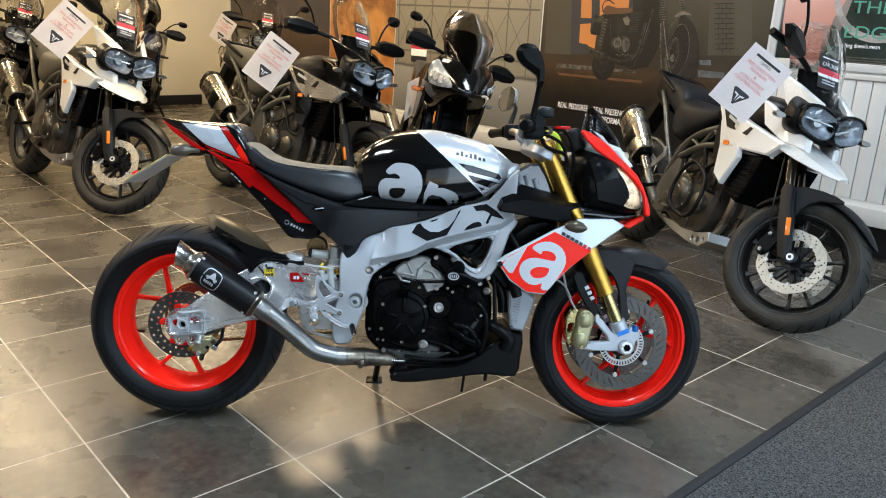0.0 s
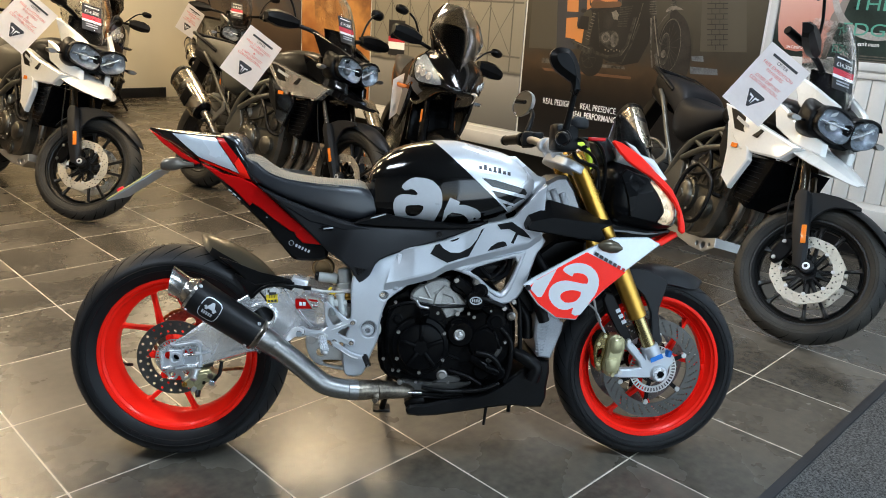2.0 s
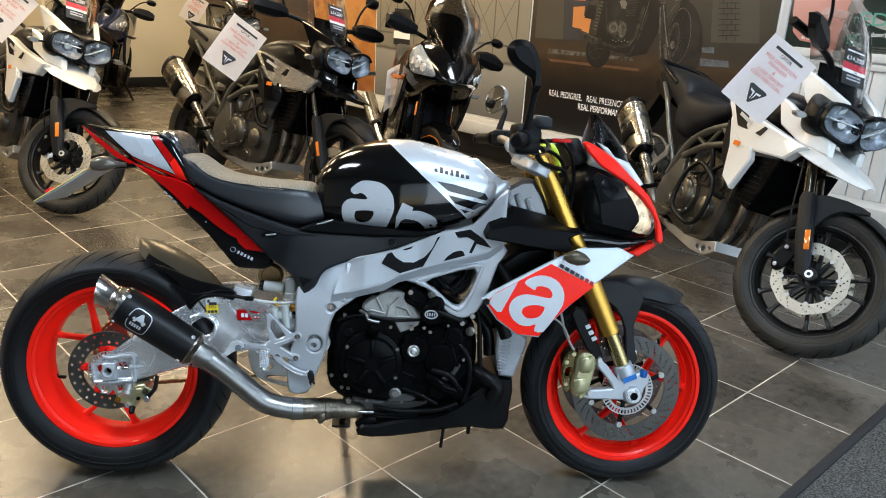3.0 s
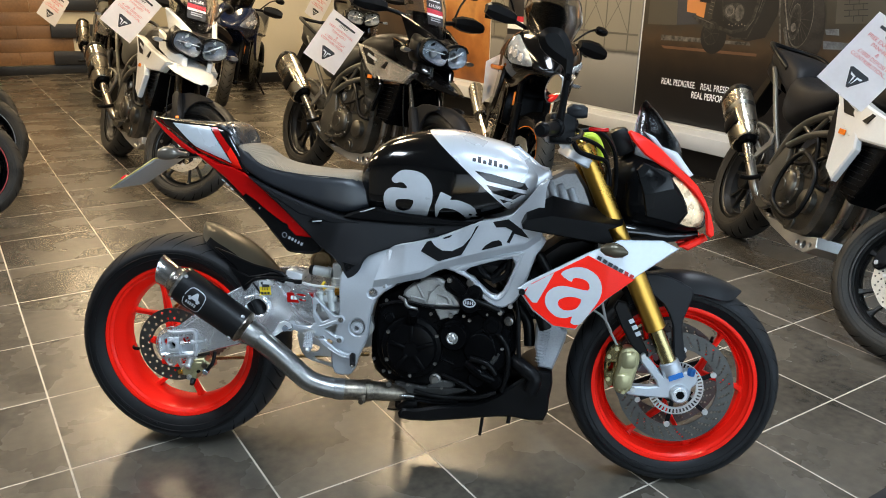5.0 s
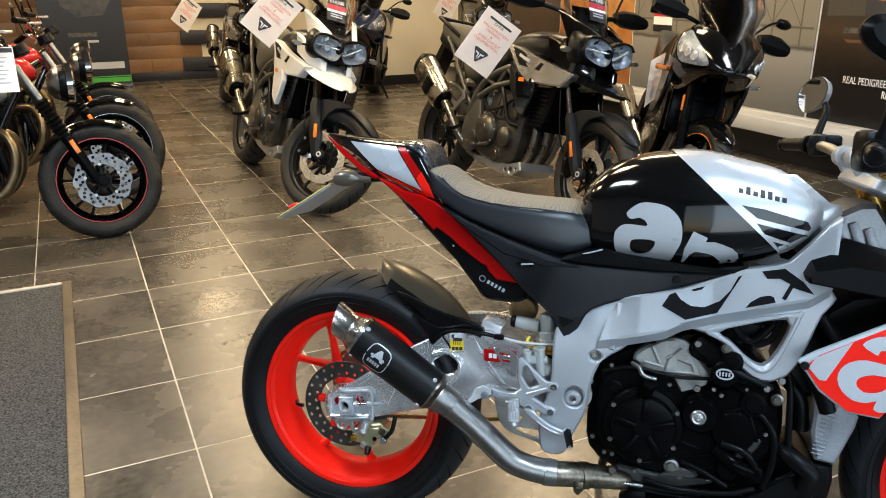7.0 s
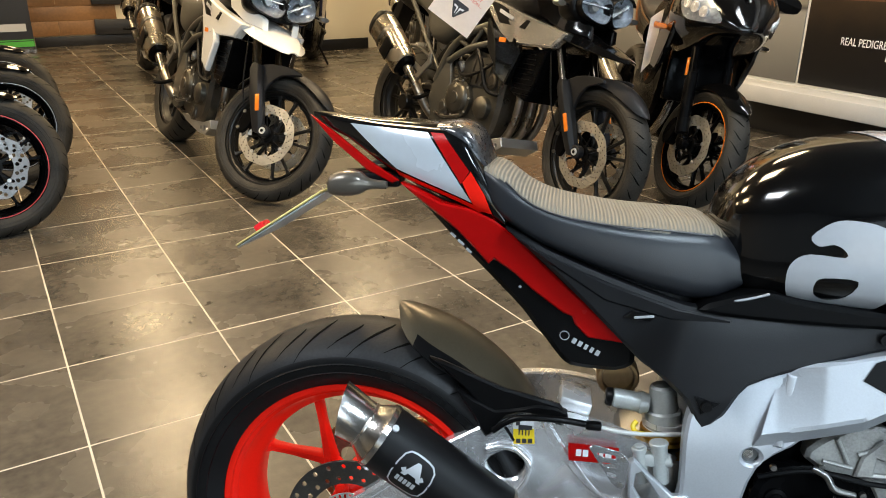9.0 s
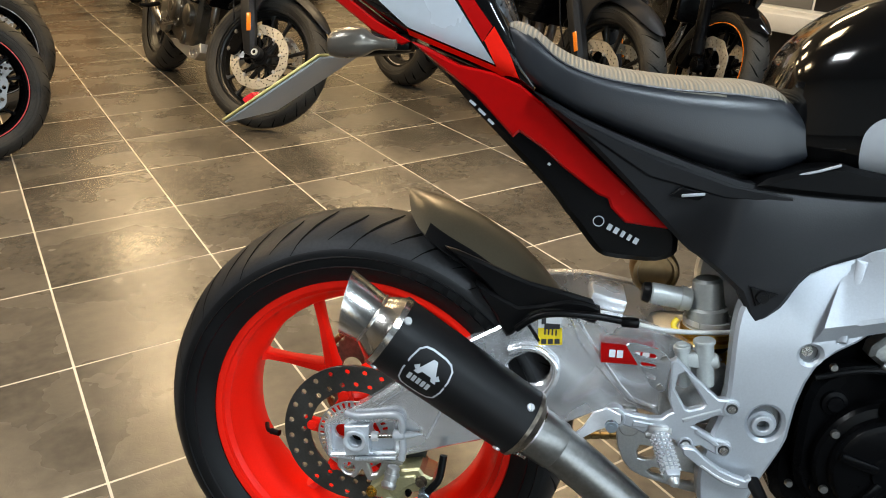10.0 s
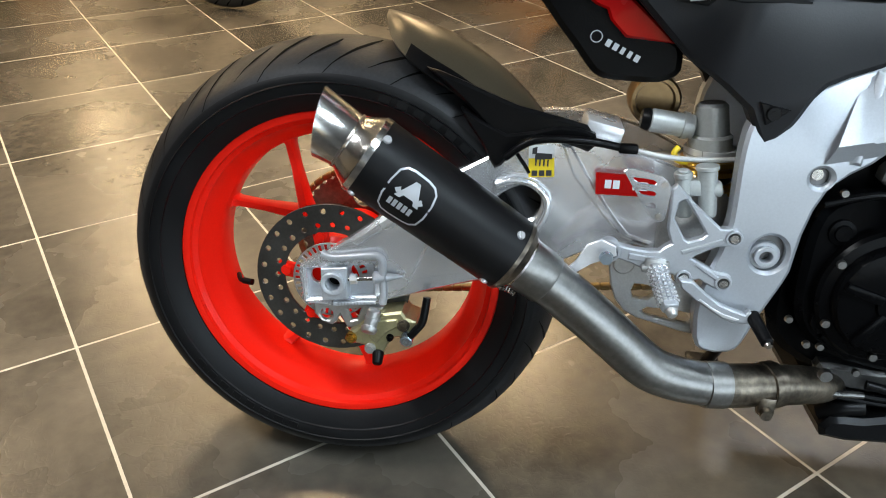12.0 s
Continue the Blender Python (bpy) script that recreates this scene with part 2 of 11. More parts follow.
RED = mat("fluo_red_paint", (0.92, 0.016, 0.007), 0.40, var=0.05, scale=5, fine=300, bump=0.006, coat=0.12, spec=0.12)
RED_DK = mat("deep_red_lacquer", (0.42, 0.003, 0.003), 0.22, var=0.08, coat=0.15, bump=0.0, spec=0.2)
BLACK_GLOSS = mat("black_lacquer", (0.002, 0.002, 0.0022), 0.12, var=0.2, bump=0.0, coat=0.6, rvar=0.03, spec=0.35)
BLACK_SATIN = mat("black_satin_plastic", (0.003, 0.003, 0.0033), 0.36, var=0.2, fine=420, bump=0.08, spec=0.15)
GREY_PANEL = mat("dark_grey_moulded_plastic", (0.0105, 0.011, 0.0125), 0.44, var=0.15, fine=500, bump=0.06, spec=0.25)
BLACK_CAST = mat("black_crinkle_casting", (0.0022, 0.0022, 0.0025), 0.25, var=0.3, fine=260, bump=0.10, spec=0.06)
SILVER = mat("silver_paint", (0.70, 0.72, 0.76), 0.26, metal=0.4, var=0.05, fine=600, bump=0.01, coat=0.7)
FRAME_ALU = mat("anodised_frame_aluminium", (0.49, 0.515, 0.55), 0.42, metal=0.6, var=0.07, fine=380, bump=0.03)
POLISHED = mat("brushed_aluminium", (0.84, 0.85, 0.87), 0.30, metal=0.65, var=0.08, scale=10, fine=220, bump=0.03)
CAST_ALU = mat("cast_aluminium", (0.55, 0.55, 0.54), 0.42, metal=0.85, var=0.15, fine=320, bump=0.12)
GOLD = mat("gold_anodised_fork", (0.62, 0.36, 0.07), 0.3, metal=1.0, var=0.08, bump=0.01)
NITRIDE = mat("bronze_fork_slider", (0.42, 0.34, 0.16), 0.18, metal=1.0, var=0.1, bump=0.0)
BRASS = mat("pale_gold_caliper", (0.46, 0.42, 0.24), 0.45, metal=0.75, var=0.15, fine=300, bump=0.06)
STEEL = mat("stainless_steel", (0.56, 0.54, 0.51), 0.24, metal=1.0, var=0.14, scale=7, fine=180, bump=0.03)
STEEL_DK = mat("heat_stained_steel", (0.13, 0.11, 0.09), 0.36, metal=1.0, var=0.35, scale=14, fine=140, bump=0.08, alt=(0.27, 0.23, 0.18))
BLUE_STEEL = mat("zinc_plated_bolt", (0.42, 0.50, 0.58), 0.28, metal=0.9, var=0.1, bump=0.02)
MIRROR_ALU = mat("polished_aluminium_sheet", (0.55, 0.56, 0.58), 0.24, metal=0.9, var=0.08, fine=240, bump=0.02)
ARM_ALU = mat("polished_swing_arm_aluminium", (0.86, 0.87, 0.89), 0.24, metal=0.74, var=0.08, scale=10, fine=220, bump=0.03)
WELD = mat("straw_tinted_weld", (0.50, 0.36, 0.16), 0.28, metal=1.0, var=0.35, scale=30, fine=200, bump=0.1, alt=(0.42, 0.40, 0.42))
SATIN_ALU = mat("satin_cast_aluminium", (0.60, 0.63, 0.67), 0.44, metal=0.45, var=0.1, fine=300, bump=0.05)
NOSE_BLACK = mat("black_fairing_plastic", (0.0022, 0.0022, 0.0025), 0.30, var=0.2, fine=420, bump=0.03, spec=0.10)
HEAD_ALU = mat("ground_headstock_aluminium", (0.20, 0.205, 0.215), 0.36, metal=0.85, var=0.2, scale=12, fine=220, bump=0.05)
GUN = mat("gunmetal_steel_tube", (0.25, 0.245, 0.235), 0.32, metal=1.0, var=0.22, scale=8, fine=160, bump=0.05)
CARBON_MAT = mat("matt_black_sleeve", (0.0055, 0.0055, 0.006), 0.45, var=0.15, fine=500, bump=0.05, spec=0.22)
DISC_PALE = mat("pale_worn_disc_steel", (0.52, 0.48, 0.40), 0.45, metal=0.8, var=0.15, scale=20, fine=260, bump=0.05)
DISC_DK = mat("dark_disc_steel", (0.11, 0.107, 0.10), 0.48, metal=1.0, var=0.2, scale=20, fine=260, bump=0.05)
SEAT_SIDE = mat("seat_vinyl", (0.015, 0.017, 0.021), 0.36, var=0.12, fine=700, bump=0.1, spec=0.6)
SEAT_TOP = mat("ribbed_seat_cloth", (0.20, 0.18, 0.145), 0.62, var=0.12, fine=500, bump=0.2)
rib_nodes = SEAT_TOP.node_tree.nodes
rib = rib_nodes.new("ShaderNodeTexWave")
rib.bands_direction = "X"
rib.inputs["Scale"].default_value, rib.inputs["Distortion"].default_value = 58.0, 0.0
SEAT_TOP.node_tree.links.new(rib_nodes["Texture Coordinate"].outputs["Object"], rib.inputs["Vector"])
rib_bump = next(x for x in rib_nodes if x.bl_idname == "ShaderNodeBump")
rib_bump.inputs["Strength"].default_value, rib_bump.inputs["Distance"].default_value = 0.6, 0.002
SEAT_TOP.node_tree.links.new(rib.outputs["Fac"], rib_bump.inputs["Height"])
BLACK_FILM = mat("black_printed_film", (0.006, 0.006, 0.0065), 0.4, var=0.1, bump=0.0, spec=0.12)
GREY_DECAL = mat("silver_grey_film", (0.47, 0.49, 0.52), 0.35, metal=0.1, var=0.04, bump=0.0, coat=0.5)
WHITE_DECAL = mat("white_film", (0.80, 0.81, 0.82), 0.3, var=0.04, bump=0.0, coat=0.6)
PALE_BLUE = mat("ice_white_lacquer", (0.54, 0.595, 0.65), 0.22, metal=0.15, var=0.04, bump=0.0, coat=0.9)
YELLOW = mat("yellow_film", (0.85, 0.62, 0.02), 0.4, bump=0.0)
ORANGE = mat("orange_reflector", (0.85, 0.22, 0.02), 0.2, bump=0.0, coat=0.8)
RED_LENS = mat("red_reflector", (0.75, 0.02, 0.03), 0.2, bump=0.0, coat=0.8)
BLUE_ANO = mat("blue_anodised", (0.04, 0.18, 0.55), 0.3, metal=0.8, bump=0.0)
PLATE_GREY = mat("number_plate_back", (0.42, 0.42, 0.42), 0.5, var=0.08)
PLATE_YEL = mat("number_plate_face", (0.72, 0.60, 0.22), 0.4, var=0.05)
# warm sheen on dark plastic, put into the base colour
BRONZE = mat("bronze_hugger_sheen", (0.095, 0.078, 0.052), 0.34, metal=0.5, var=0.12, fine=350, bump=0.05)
CHROME = mat("chrome", (0.80, 0.80, 0.80), 0.06, metal=1.0, var=0.03, bump=0.0, rvar=0.02)
MIRROR = mat("mirror_glass", (0.88, 0.88, 0.88), 0.01, metal=1.0, var=0.0, bump=0.0, rvar=0.0)
LAMP_BRIGHT = mat("bright_lamp_reflector", (0.75, 0.75, 0.74), 0.25, metal=0.4, var=0.35, scale=40, fine=120, bump=0.05)
LAMP_SILVER = mat("lamp_reflector_silver", (0.26, 0.28, 0.31), 0.2, metal=0.5, var=0.35, scale=40, fine=120, bump=0.05)
CLEAR_SCREEN = glass("clear_windscreen", (0.97, 0.97, 0.96), 0.02, 1.12)
SMOKE = glass("smoked_windscreen", (0.035, 0.034, 0.033), 0.08, 1.25)
WHITE_PAINT = mat("white_bodywork", (0.74, 0.74, 0.72), 0.22, var=0.04, bump=0.0, coat=0.7)
GREY_METAL_PAINT = mat("dark_silver_bodywork", (0.60, 0.57, 0.51), 0.24, metal=0.8, var=0.1, bump=0.0, coat=0.7)
KHAKI = mat("khaki_seat_vinyl", (0.050, 0.046, 0.035), 0.6, var=0.15, fine=500, bump=0.12)
ENGINE = mat("engine_grey_casting", (0.105, 0.098, 0.083), 0.33, metal=0.8, var=0.35, scale=10, fine=240, bump=0.15)
RIM_GREY = mat("dusty_dark_rim", (0.016, 0.0155, 0.0145), 0.36, metal=0.3, var=0.3, scale=8, fine=200, bump=0.06)
DUCT_BLACK = mat("matt_duct_plastic", (0.002, 0.002, 0.0023), 0.5, var=0.2, fine=420, bump=0.06, spec=0.1)
TUBE_GREY = mat("frame_tube_enamel", (0.085, 0.080, 0.066), 0.36, metal=0.4, var=0.25, fine=300, bump=0.06)
HEADER = mat("exhaust_header_steel", (0.34, 0.31, 0.27), 0.3, metal=1.0, var=0.25, scale=9, bump=0.05)
BLUE_PAINT = mat("dark_blue_lacquer", (0.006, 0.012, 0.04), 0.2, var=0.15, coat=0.8, bump=0.0)
RED_TANK = mat("red_tank_lacquer", (0.55, 0.015, 0.015), 0.15, var=0.06, coat=0.9, bump=0.0)
SILVER_TANK = mat("silver_tank_lacquer", (0.62, 0.62, 0.60), 0.2, metal=0.5, var=0.05, coat=0.9, bump=0.0)
PAPER = mat("paper_card", (0.88, 0.86, 0.87), 0.55, var=0.04, fine=60, bump=0.05)
PINK_INK = mat("pink_red_print", (0.75, 0.22, 0.22), 0.6, bump=0.0)
BLACK_INK = mat("black_print", (0.03, 0.03, 0.035), 0.5, bump=0.0)
WHITE_INK = mat("white_print", (0.85, 0.85, 0.85), 0.5, bump=0.0)


def tile_mat(name, island):
    m = mat(name, (0.055, 0.0485, 0.039), 0.27, var=0.26, scale=2.6, fine=30, bump=0.0, rvar=0.06, alt=(0.096, 0.083, 0.065), soft=0.34)
    nt = m.node_tree
    n, l = nt.nodes, nt.links
    p = n["Principled BSDF"]
    tc = next(x for x in n if x.bl_idname == "ShaderNodeTexCoord")
    if island:
        src = n.new("ShaderNodeNewGeometry").outputs["Random Per Island"]
    else:
        src = n.new("ShaderNodeObjectInfo").outputs["Random"]
    shift = n.new("ShaderNodeVectorMath")
    shift.operation = "MULTIPLY_ADD"
    shift.inputs[1].default_value = (37, 53, 11)
    l.new(src, shift.inputs[0])
    l.new(tc.outputs["Object"], shift.inputs[2])
    for x in list(n):
        if x.bl_idname == "ShaderNodeTexNoise":
            l.new(shift.outputs[0], x.inputs["Vector"])
    wr = n.new("ShaderNodeTexNoise")
    wr.inputs["Scale"].default_value, wr.inputs["Detail"].default_value, wr.inputs["Distortion"].default_value = 58, 2.0, 0.9
    l.new(shift.outputs[0], wr.inputs["Vector"])
    b = n.new("ShaderNodeBump")
    b.inputs["Strength"].default_value, b.inputs["Distance"].default_value = (0.05 if island else 0.11), 0.0012
    # creases along the noise's middle line, on a soft swell
    off, ab, cr, add = (n.new("ShaderNodeMath") for _ in range(4))
    off.operation, off.inputs[1].default_value = "SUBTRACT", 0.5
    ab.operation = "ABSOLUTE"
    cr.operation, cr.inputs[1].default_value, cr.inputs[2].default_value = "SMOOTH_MIN", 0.07, 0.06
    add.operation, add.inputs[1].default_value = "MULTIPLY", 10.0
    l.new(wr.outputs["Fac"], off.inputs[0])
    l.new(off.outputs[0], ab.inputs[0])
    l.new(ab.outputs[0], cr.inputs[0])
    l.new(cr.outputs[0], add.inputs[0])
    swell = n.new("ShaderNodeMath")
    swell.operation = "ADD"
    l.new(add.outputs[0], swell.inputs[0])
    l.new(wr.outputs["Fac"], swell.inputs[1])
    l.new(swell.outputs[0], b.inputs["Height"])
    l.new(b.outputs[0], p.inputs["Normal"])
    col = p.inputs["Base Color"].links[0].from_socket
    hsv = n.new("ShaderNodeHueSaturation")
    mr = n.new("ShaderNodeMapRange")
    mr.inputs["To Min"].default_value, mr.inputs["To Max"].default_value = 0.91, 1.09
    l.new(src, mr.inputs["Value"])
    l.new(mr.outputs[0], hsv.inputs["Value"])
    l.new(col, hsv.inputs["Color"])
    l.new(hsv.outputs[0], p.inputs["Base Color"])
    return m


TILE_MAT = tile_mat("slate_vinyl_tile", False)
TILE_FAR = tile_mat("slate_vinyl_tile_far", True)
GROUT = mat("pale_joint_strip", (0.54, 0.49, 0.41), 0.5, var=0.2, scale=4, fine=60)
CARPET = mat("grey_loop_carpet", (0.034, 0.035, 0.036), 0.95, var=0.8, scale=150, fine=340, bump=0.9, spec=0.1, alt=(0.075, 0.074, 0.072))
TRIM_DK = mat("dark_rubber_edging", (0.018, 0.018, 0.02), 0.55, var=0.3, fine=120, bump=0.1, spec=0.3)
TRIM_BR = mat("worn_bronze_edging", (0.17, 0.14, 0.10), 0.45, metal=0.5, var=0.3, scale=12, fine=90, bump=0.1)
CREAM = mat("cream_wall_paint", (0.66, 0.60, 0.46), 0.7, var=0.03, scale=2, fine=160, bump=0.05)
WHITE_WALL = mat("white_wall_paint", (0.72, 0.72, 0.70), 0.6, var=0.03, scale=2, fine=160, bump=0.05)
# unseen ceiling and walls are kept dark grey to cut bounced light
CEIL_MAT = mat("ceiling_dark_grey", (0.22, 0.22, 0.215), 0.85, var=0.06, fine=220, bump=0.15)
GREY_WALL = mat("grey_wall_paint", (0.24, 0.24, 0.235), 0.7, var=0.04, scale=2, fine=160, bump=0.05)
SKIRT = mat("black_skirting", (0.012, 0.012, 0.013), 0.4, var=0.2)
LEDGE = mat("white_laminate", (0.56, 0.56, 0.55), 0.4, var=0.04)

# ---- the room ----
B0, B1, A0, A1 = -5.0, 4.42, -6.0, 10.0
MAT_B, MAT_A, MAT_END = -0.69, -1.32, 2.12


def slab(name, lo, hi, material, label="", category="", kind="structure", bev=0.0, parent=None):
    bm = bmesh.new()
    c = [(p + q) / 2 for p, q in zip(lo, hi)]
    box(bm, c, [q - p for p, q in zip(lo, hi)], bev)
    if parent is not None:
        return part(name, bm, material, parent, label)
    return solid(name, bm, material, label, category, "", kind, ROOM)


floor = slab("floor", (B0 - 0.2, A0 - 0.2, -0.12), (B1 + 0.4, A1 + 0.2, -0.0004), GROUT, "dark slate-look tiled floor with pale joint strips", "floor")
# entrance matting, in an L round the tiled bay
bm = bmesh.new()
zc = 0.002
cuts = [(B0, A0, MAT_B, MAT_END), (MAT_B, A0, B1, MAT_A)]
for x0, y0, x1, y1 in cuts:
    box(bm, ((x0 + x1) / 2, (y0 + y1) / 2, zc - 0.004), (x1 - x0, y1 - y0, 0.008))
solid("entrance_mat", bm, CARPET, "grey speckled loop-pile entrance carpet let into the floor", "carpet", "", "structure", ROOM)
slab("floor_trim", (MAT_B - 0.012, MAT_A, -0.001), (MAT_B + 0.028, MAT_END + 0.02, 0.009), TRIM_BR, "worn bronze carpet edging strip", "trim", bev=0.003)
slab("floor_trim", (B0, MAT_END - 0.008, -0.001), (MAT_B - 0.014, MAT_END + 0.02, 0.008), GROUT, "pale carpet edging strip", "trim", bev=0.003)
slab("floor_trim", (MAT_B + 0.03, MAT_A - 0.022, -0.001), (B1, MAT_A + 0.012, 0.007), TRIM_DK, "dark rubber carpet edging strip", "trim", bev=0.003)

# display wall with its plinth
slab("wall_display", (4.32, A0, 0.0), (4.52, A1 + 0.2, CEIL), WHITE_WALL, "painted display wall", "wall")
slab("wall_far", (B0 - 0.2, A1, 0.0), (4.318, A1 + 0.2, CEIL), CREAM, "cream painted far wall", "wall")
slab("wall_side", (B0 - 0.2, A0 - 0.2, 0.0), (B0, A1 - 0.002, CEIL), GREY_WALL, "unseen side wall, grey to cut bounced light", "wall")
CRA = 8.05
slab("wall_cream", (2.3, CRA, 0.0), (4.318, CRA + 0.25, CEIL), CREAM, "cream painted wall section with black skirting", "wall")
slab("wall_return", (2.3, CRA + 0.252, 0.0), (2.5, A1 - 0.002, CEIL), CREAM, "cream return wall", "wall")
slab("baseboard", (2.29, CRA - 0.018, 0.0), (3.86, CRA - 0.002, 0.13), SKIRT, "black skirting board", "trim", bev=0.003)
slab("baseboard", (0.26, A1 - 0.02, 0.0), (2.298, A1 - 0.002, 0.12), SKIRT, "black skirting board", "trim", bev=0.003)
slab("baseboard", (B0, A1 - 0.02, 0.0), (-0.98, A1 - 0.002, 0.12), SKIRT, "black skirting board", "trim", bev=0.003)
ceil = slab("ceiling", (B0 - 0.2, A0 - 0.2, CEIL), (4.7, A1 + 0.2, CEIL + 0.1), CEIL_MAT, "unseen ceiling, dark grey to cut bounced light", "ceiling")
LIGHT_ON = {WARM: glow("warm_light_diffuser", WARM, 3.0), WHITE: glow("white_light_diffuser", WHITE, 3.0), DAY: glow("cool_fill_diffuser", DAY, 3.0)}
# the DAY fixtures only house the added cool fill
for b, a, w, col in PANELS:
    fix = thing("ceiling_light", ROOM @ pose(b, a, CEIL), "square-edged recessed ceiling light panel, lit", "light", "ceiling lights")
    bm = bmesh.new()
    for s in (-1, 1):
        box(bm, (s * 0.295, 0, -0.01), (0.03, 1.24, 0.02), 0.003)
        box(bm, (0, s * 0.605, -0.01), (0.56, 0.03, 0.02), 0.003)
    part("frame", bm, WHITE_WALL, fix)
    bm = bmesh.new()
    box(bm, (0, 0, -0.006), (0.56, 1.18, 0.008))
    part("diffuser", bm, LIGHT_ON[col], fix)

# shop window behind the viewer: sill, mullions, glass
slab("wall_window_sill", (B0, A0 - 0.2, 0.0), (4.318, A0, 0.3), GREY_WALL, "low wall beneath the shop window", "wall")
slab("wall_window_head", (B0, A0 - 0.2, 2.62), (4.318, A0, CEIL), GREY_WALL, "wall above the shop window", "wall")
win = thing("window_1", ROOM @ pose(0, A0 - 0.1, 0), "wide shop window with dark mullions", "window", kind="structure")
for i in range(6):
    bm = bmesh.new()
    box(bm, (-4.95 + i * 1.85, 0, 1.46), (0.07, 0.1, 2.32), 0.006)
    part("mullion", bm, BLACK_SATIN, win)
for i in range(5):
    bm = bmesh.new()
    box(bm, (-4.025 + i * 1.85, 0, 1.46), (1.77, 0.012, 2.30))
    pane = part("pane", bm, CLEAR_SCREEN, win)
    pane.visible_shadow = False

# plinth under the posters
PL = 0.34
plinth = thing("display_plinth", ROOM, "long low white display plinth with a dark recessed foot", "plinth", kind="structure")
for i, (y0, y1) in enumerate(((CRA - 0.002, 4.4), (4.398, 0.25), (0.248, -5.9))):
    bm = bmesh.new()
    box(bm, (4.21, (y0 + y1) / 2, PL - 0.055), (0.216, abs(y0 - y1) - 0.004, 0.11), 0.006)
    part("ledge", bm, LEDGE, plinth)
bm = bmesh.new()
box(bm, (4.31, (CRA - 5.9) / 2, (PL - 0.11) / 2), (0.02, CRA + 5.88, PL - 0.112))
part("kick_board", bm, SKIRT, plinth)


def wall_m(a, z, off=0.0):
    """Pose on the display wall: x runs to the viewer's right, y up, z out of the wall."""
    m = Matrix(((0, 0, -1, 4.32 - off), (-1, 0, 0, a), (0, 1, 0, z), (0, 0, 0, 1)))
    return ROOM @ m


def far_m(b, z, off=0.0, a=A1):
    m = Matrix(((1, 0, 0, b), (0, 0, -1, a - off), (0, 1, 0, z), (0, 0, 0, 1)))
    return ROOM @ m


def sheet(name, w, h, material, m, t=0.006, bev=0.001, parent=None, label=""):
    bm = bmesh.new()
    box(bm, (w / 2, h / 2, t / 2), (w, h, t), bev, seg=1)
    if parent is None:
        return solid(name, bm, material, label, "", "", "", m)
    return part(name, bm, material, parent, label, m=m)


def print_mat(name, stops, angle=0.0, scale=2.0, grain=0.25, noise_scale=3.0, gloss=0.35):
    """Printed picture surface: colours that run along one direction, broken by a soft mottle."""
    m = bpy.data.materials.new(name)
    m.use_nodes = True
    n, l = m.node_tree.nodes, m.node_tree.links
    p = n["Principled BSDF"]
    tc, mp, sep = n.new("ShaderNodeTexCoord"), n.new("ShaderNodeMapping"), n.new("ShaderNodeSeparateXYZ")
    mp.inputs["Rotation"].default_value = (0, 0, radians(angle))
    l.new(tc.outputs["Object"], mp.inputs["Vector"])
    l.new(mp.outputs[0], sep.inputs[0])
    nz = n.new("ShaderNodeTexNoise")
    nz.inputs["Scale"].default_value, nz.inputs["Detail"].default_value = noise_scale, 7
    l.new(tc.outputs["Object"], nz.inputs["Vector"])
    a1 = n.new("ShaderNodeMath")
    a1.operation = "MULTIPLY_ADD"
    a1.inputs[1].default_value = 1 / scale
    a2 = n.new("ShaderNodeMath")
    a2.operation = "MULTIPLY_ADD"
    a2.inputs[1].default_value, a2.inputs[2].default_value = grain, -grain / 2
    l.new(nz.outputs["Fac"], a2.inputs[0])
    l.new(sep.outputs[1], a1.inputs[0])
    l.new(a2.outputs[0], a1.inputs[2])
    r = n.new("ShaderNodeValToRGB")
    while len(r.color_ramp.elements) < len(stops):
        r.color_ramp.elements.new(0.5)
    for el, (pos, c) in zip(r.color_ramp.elements, stops):
        el.position, el.color = pos, (*c, 1)
    l.new(a1.outputs[0], r.inputs["Fac"])
    l.new(r.outputs["Color"], p.inputs["Base Color"])
    p.inputs["Roughness"].default_value = gloss
    return m

# ---- wheels ----
def tyre_profile(R, hw, rb):
    D = R - rb
    half = [(0, 0.80), (0.10, 0.88), (0.28, 0.96), (0.45, 1.0), (0.57, 0.965), (0.69, 0.865), (0.80, 0.72), (0.895, 0.535), (0.963, 0.325), (0.991, 0.16)]
    pr = [(rb + D * t, -hw * y) for t, y in half]
    return pr + [(R, 0.0)] + [(r, -y) for r, y in reversed(pr)]


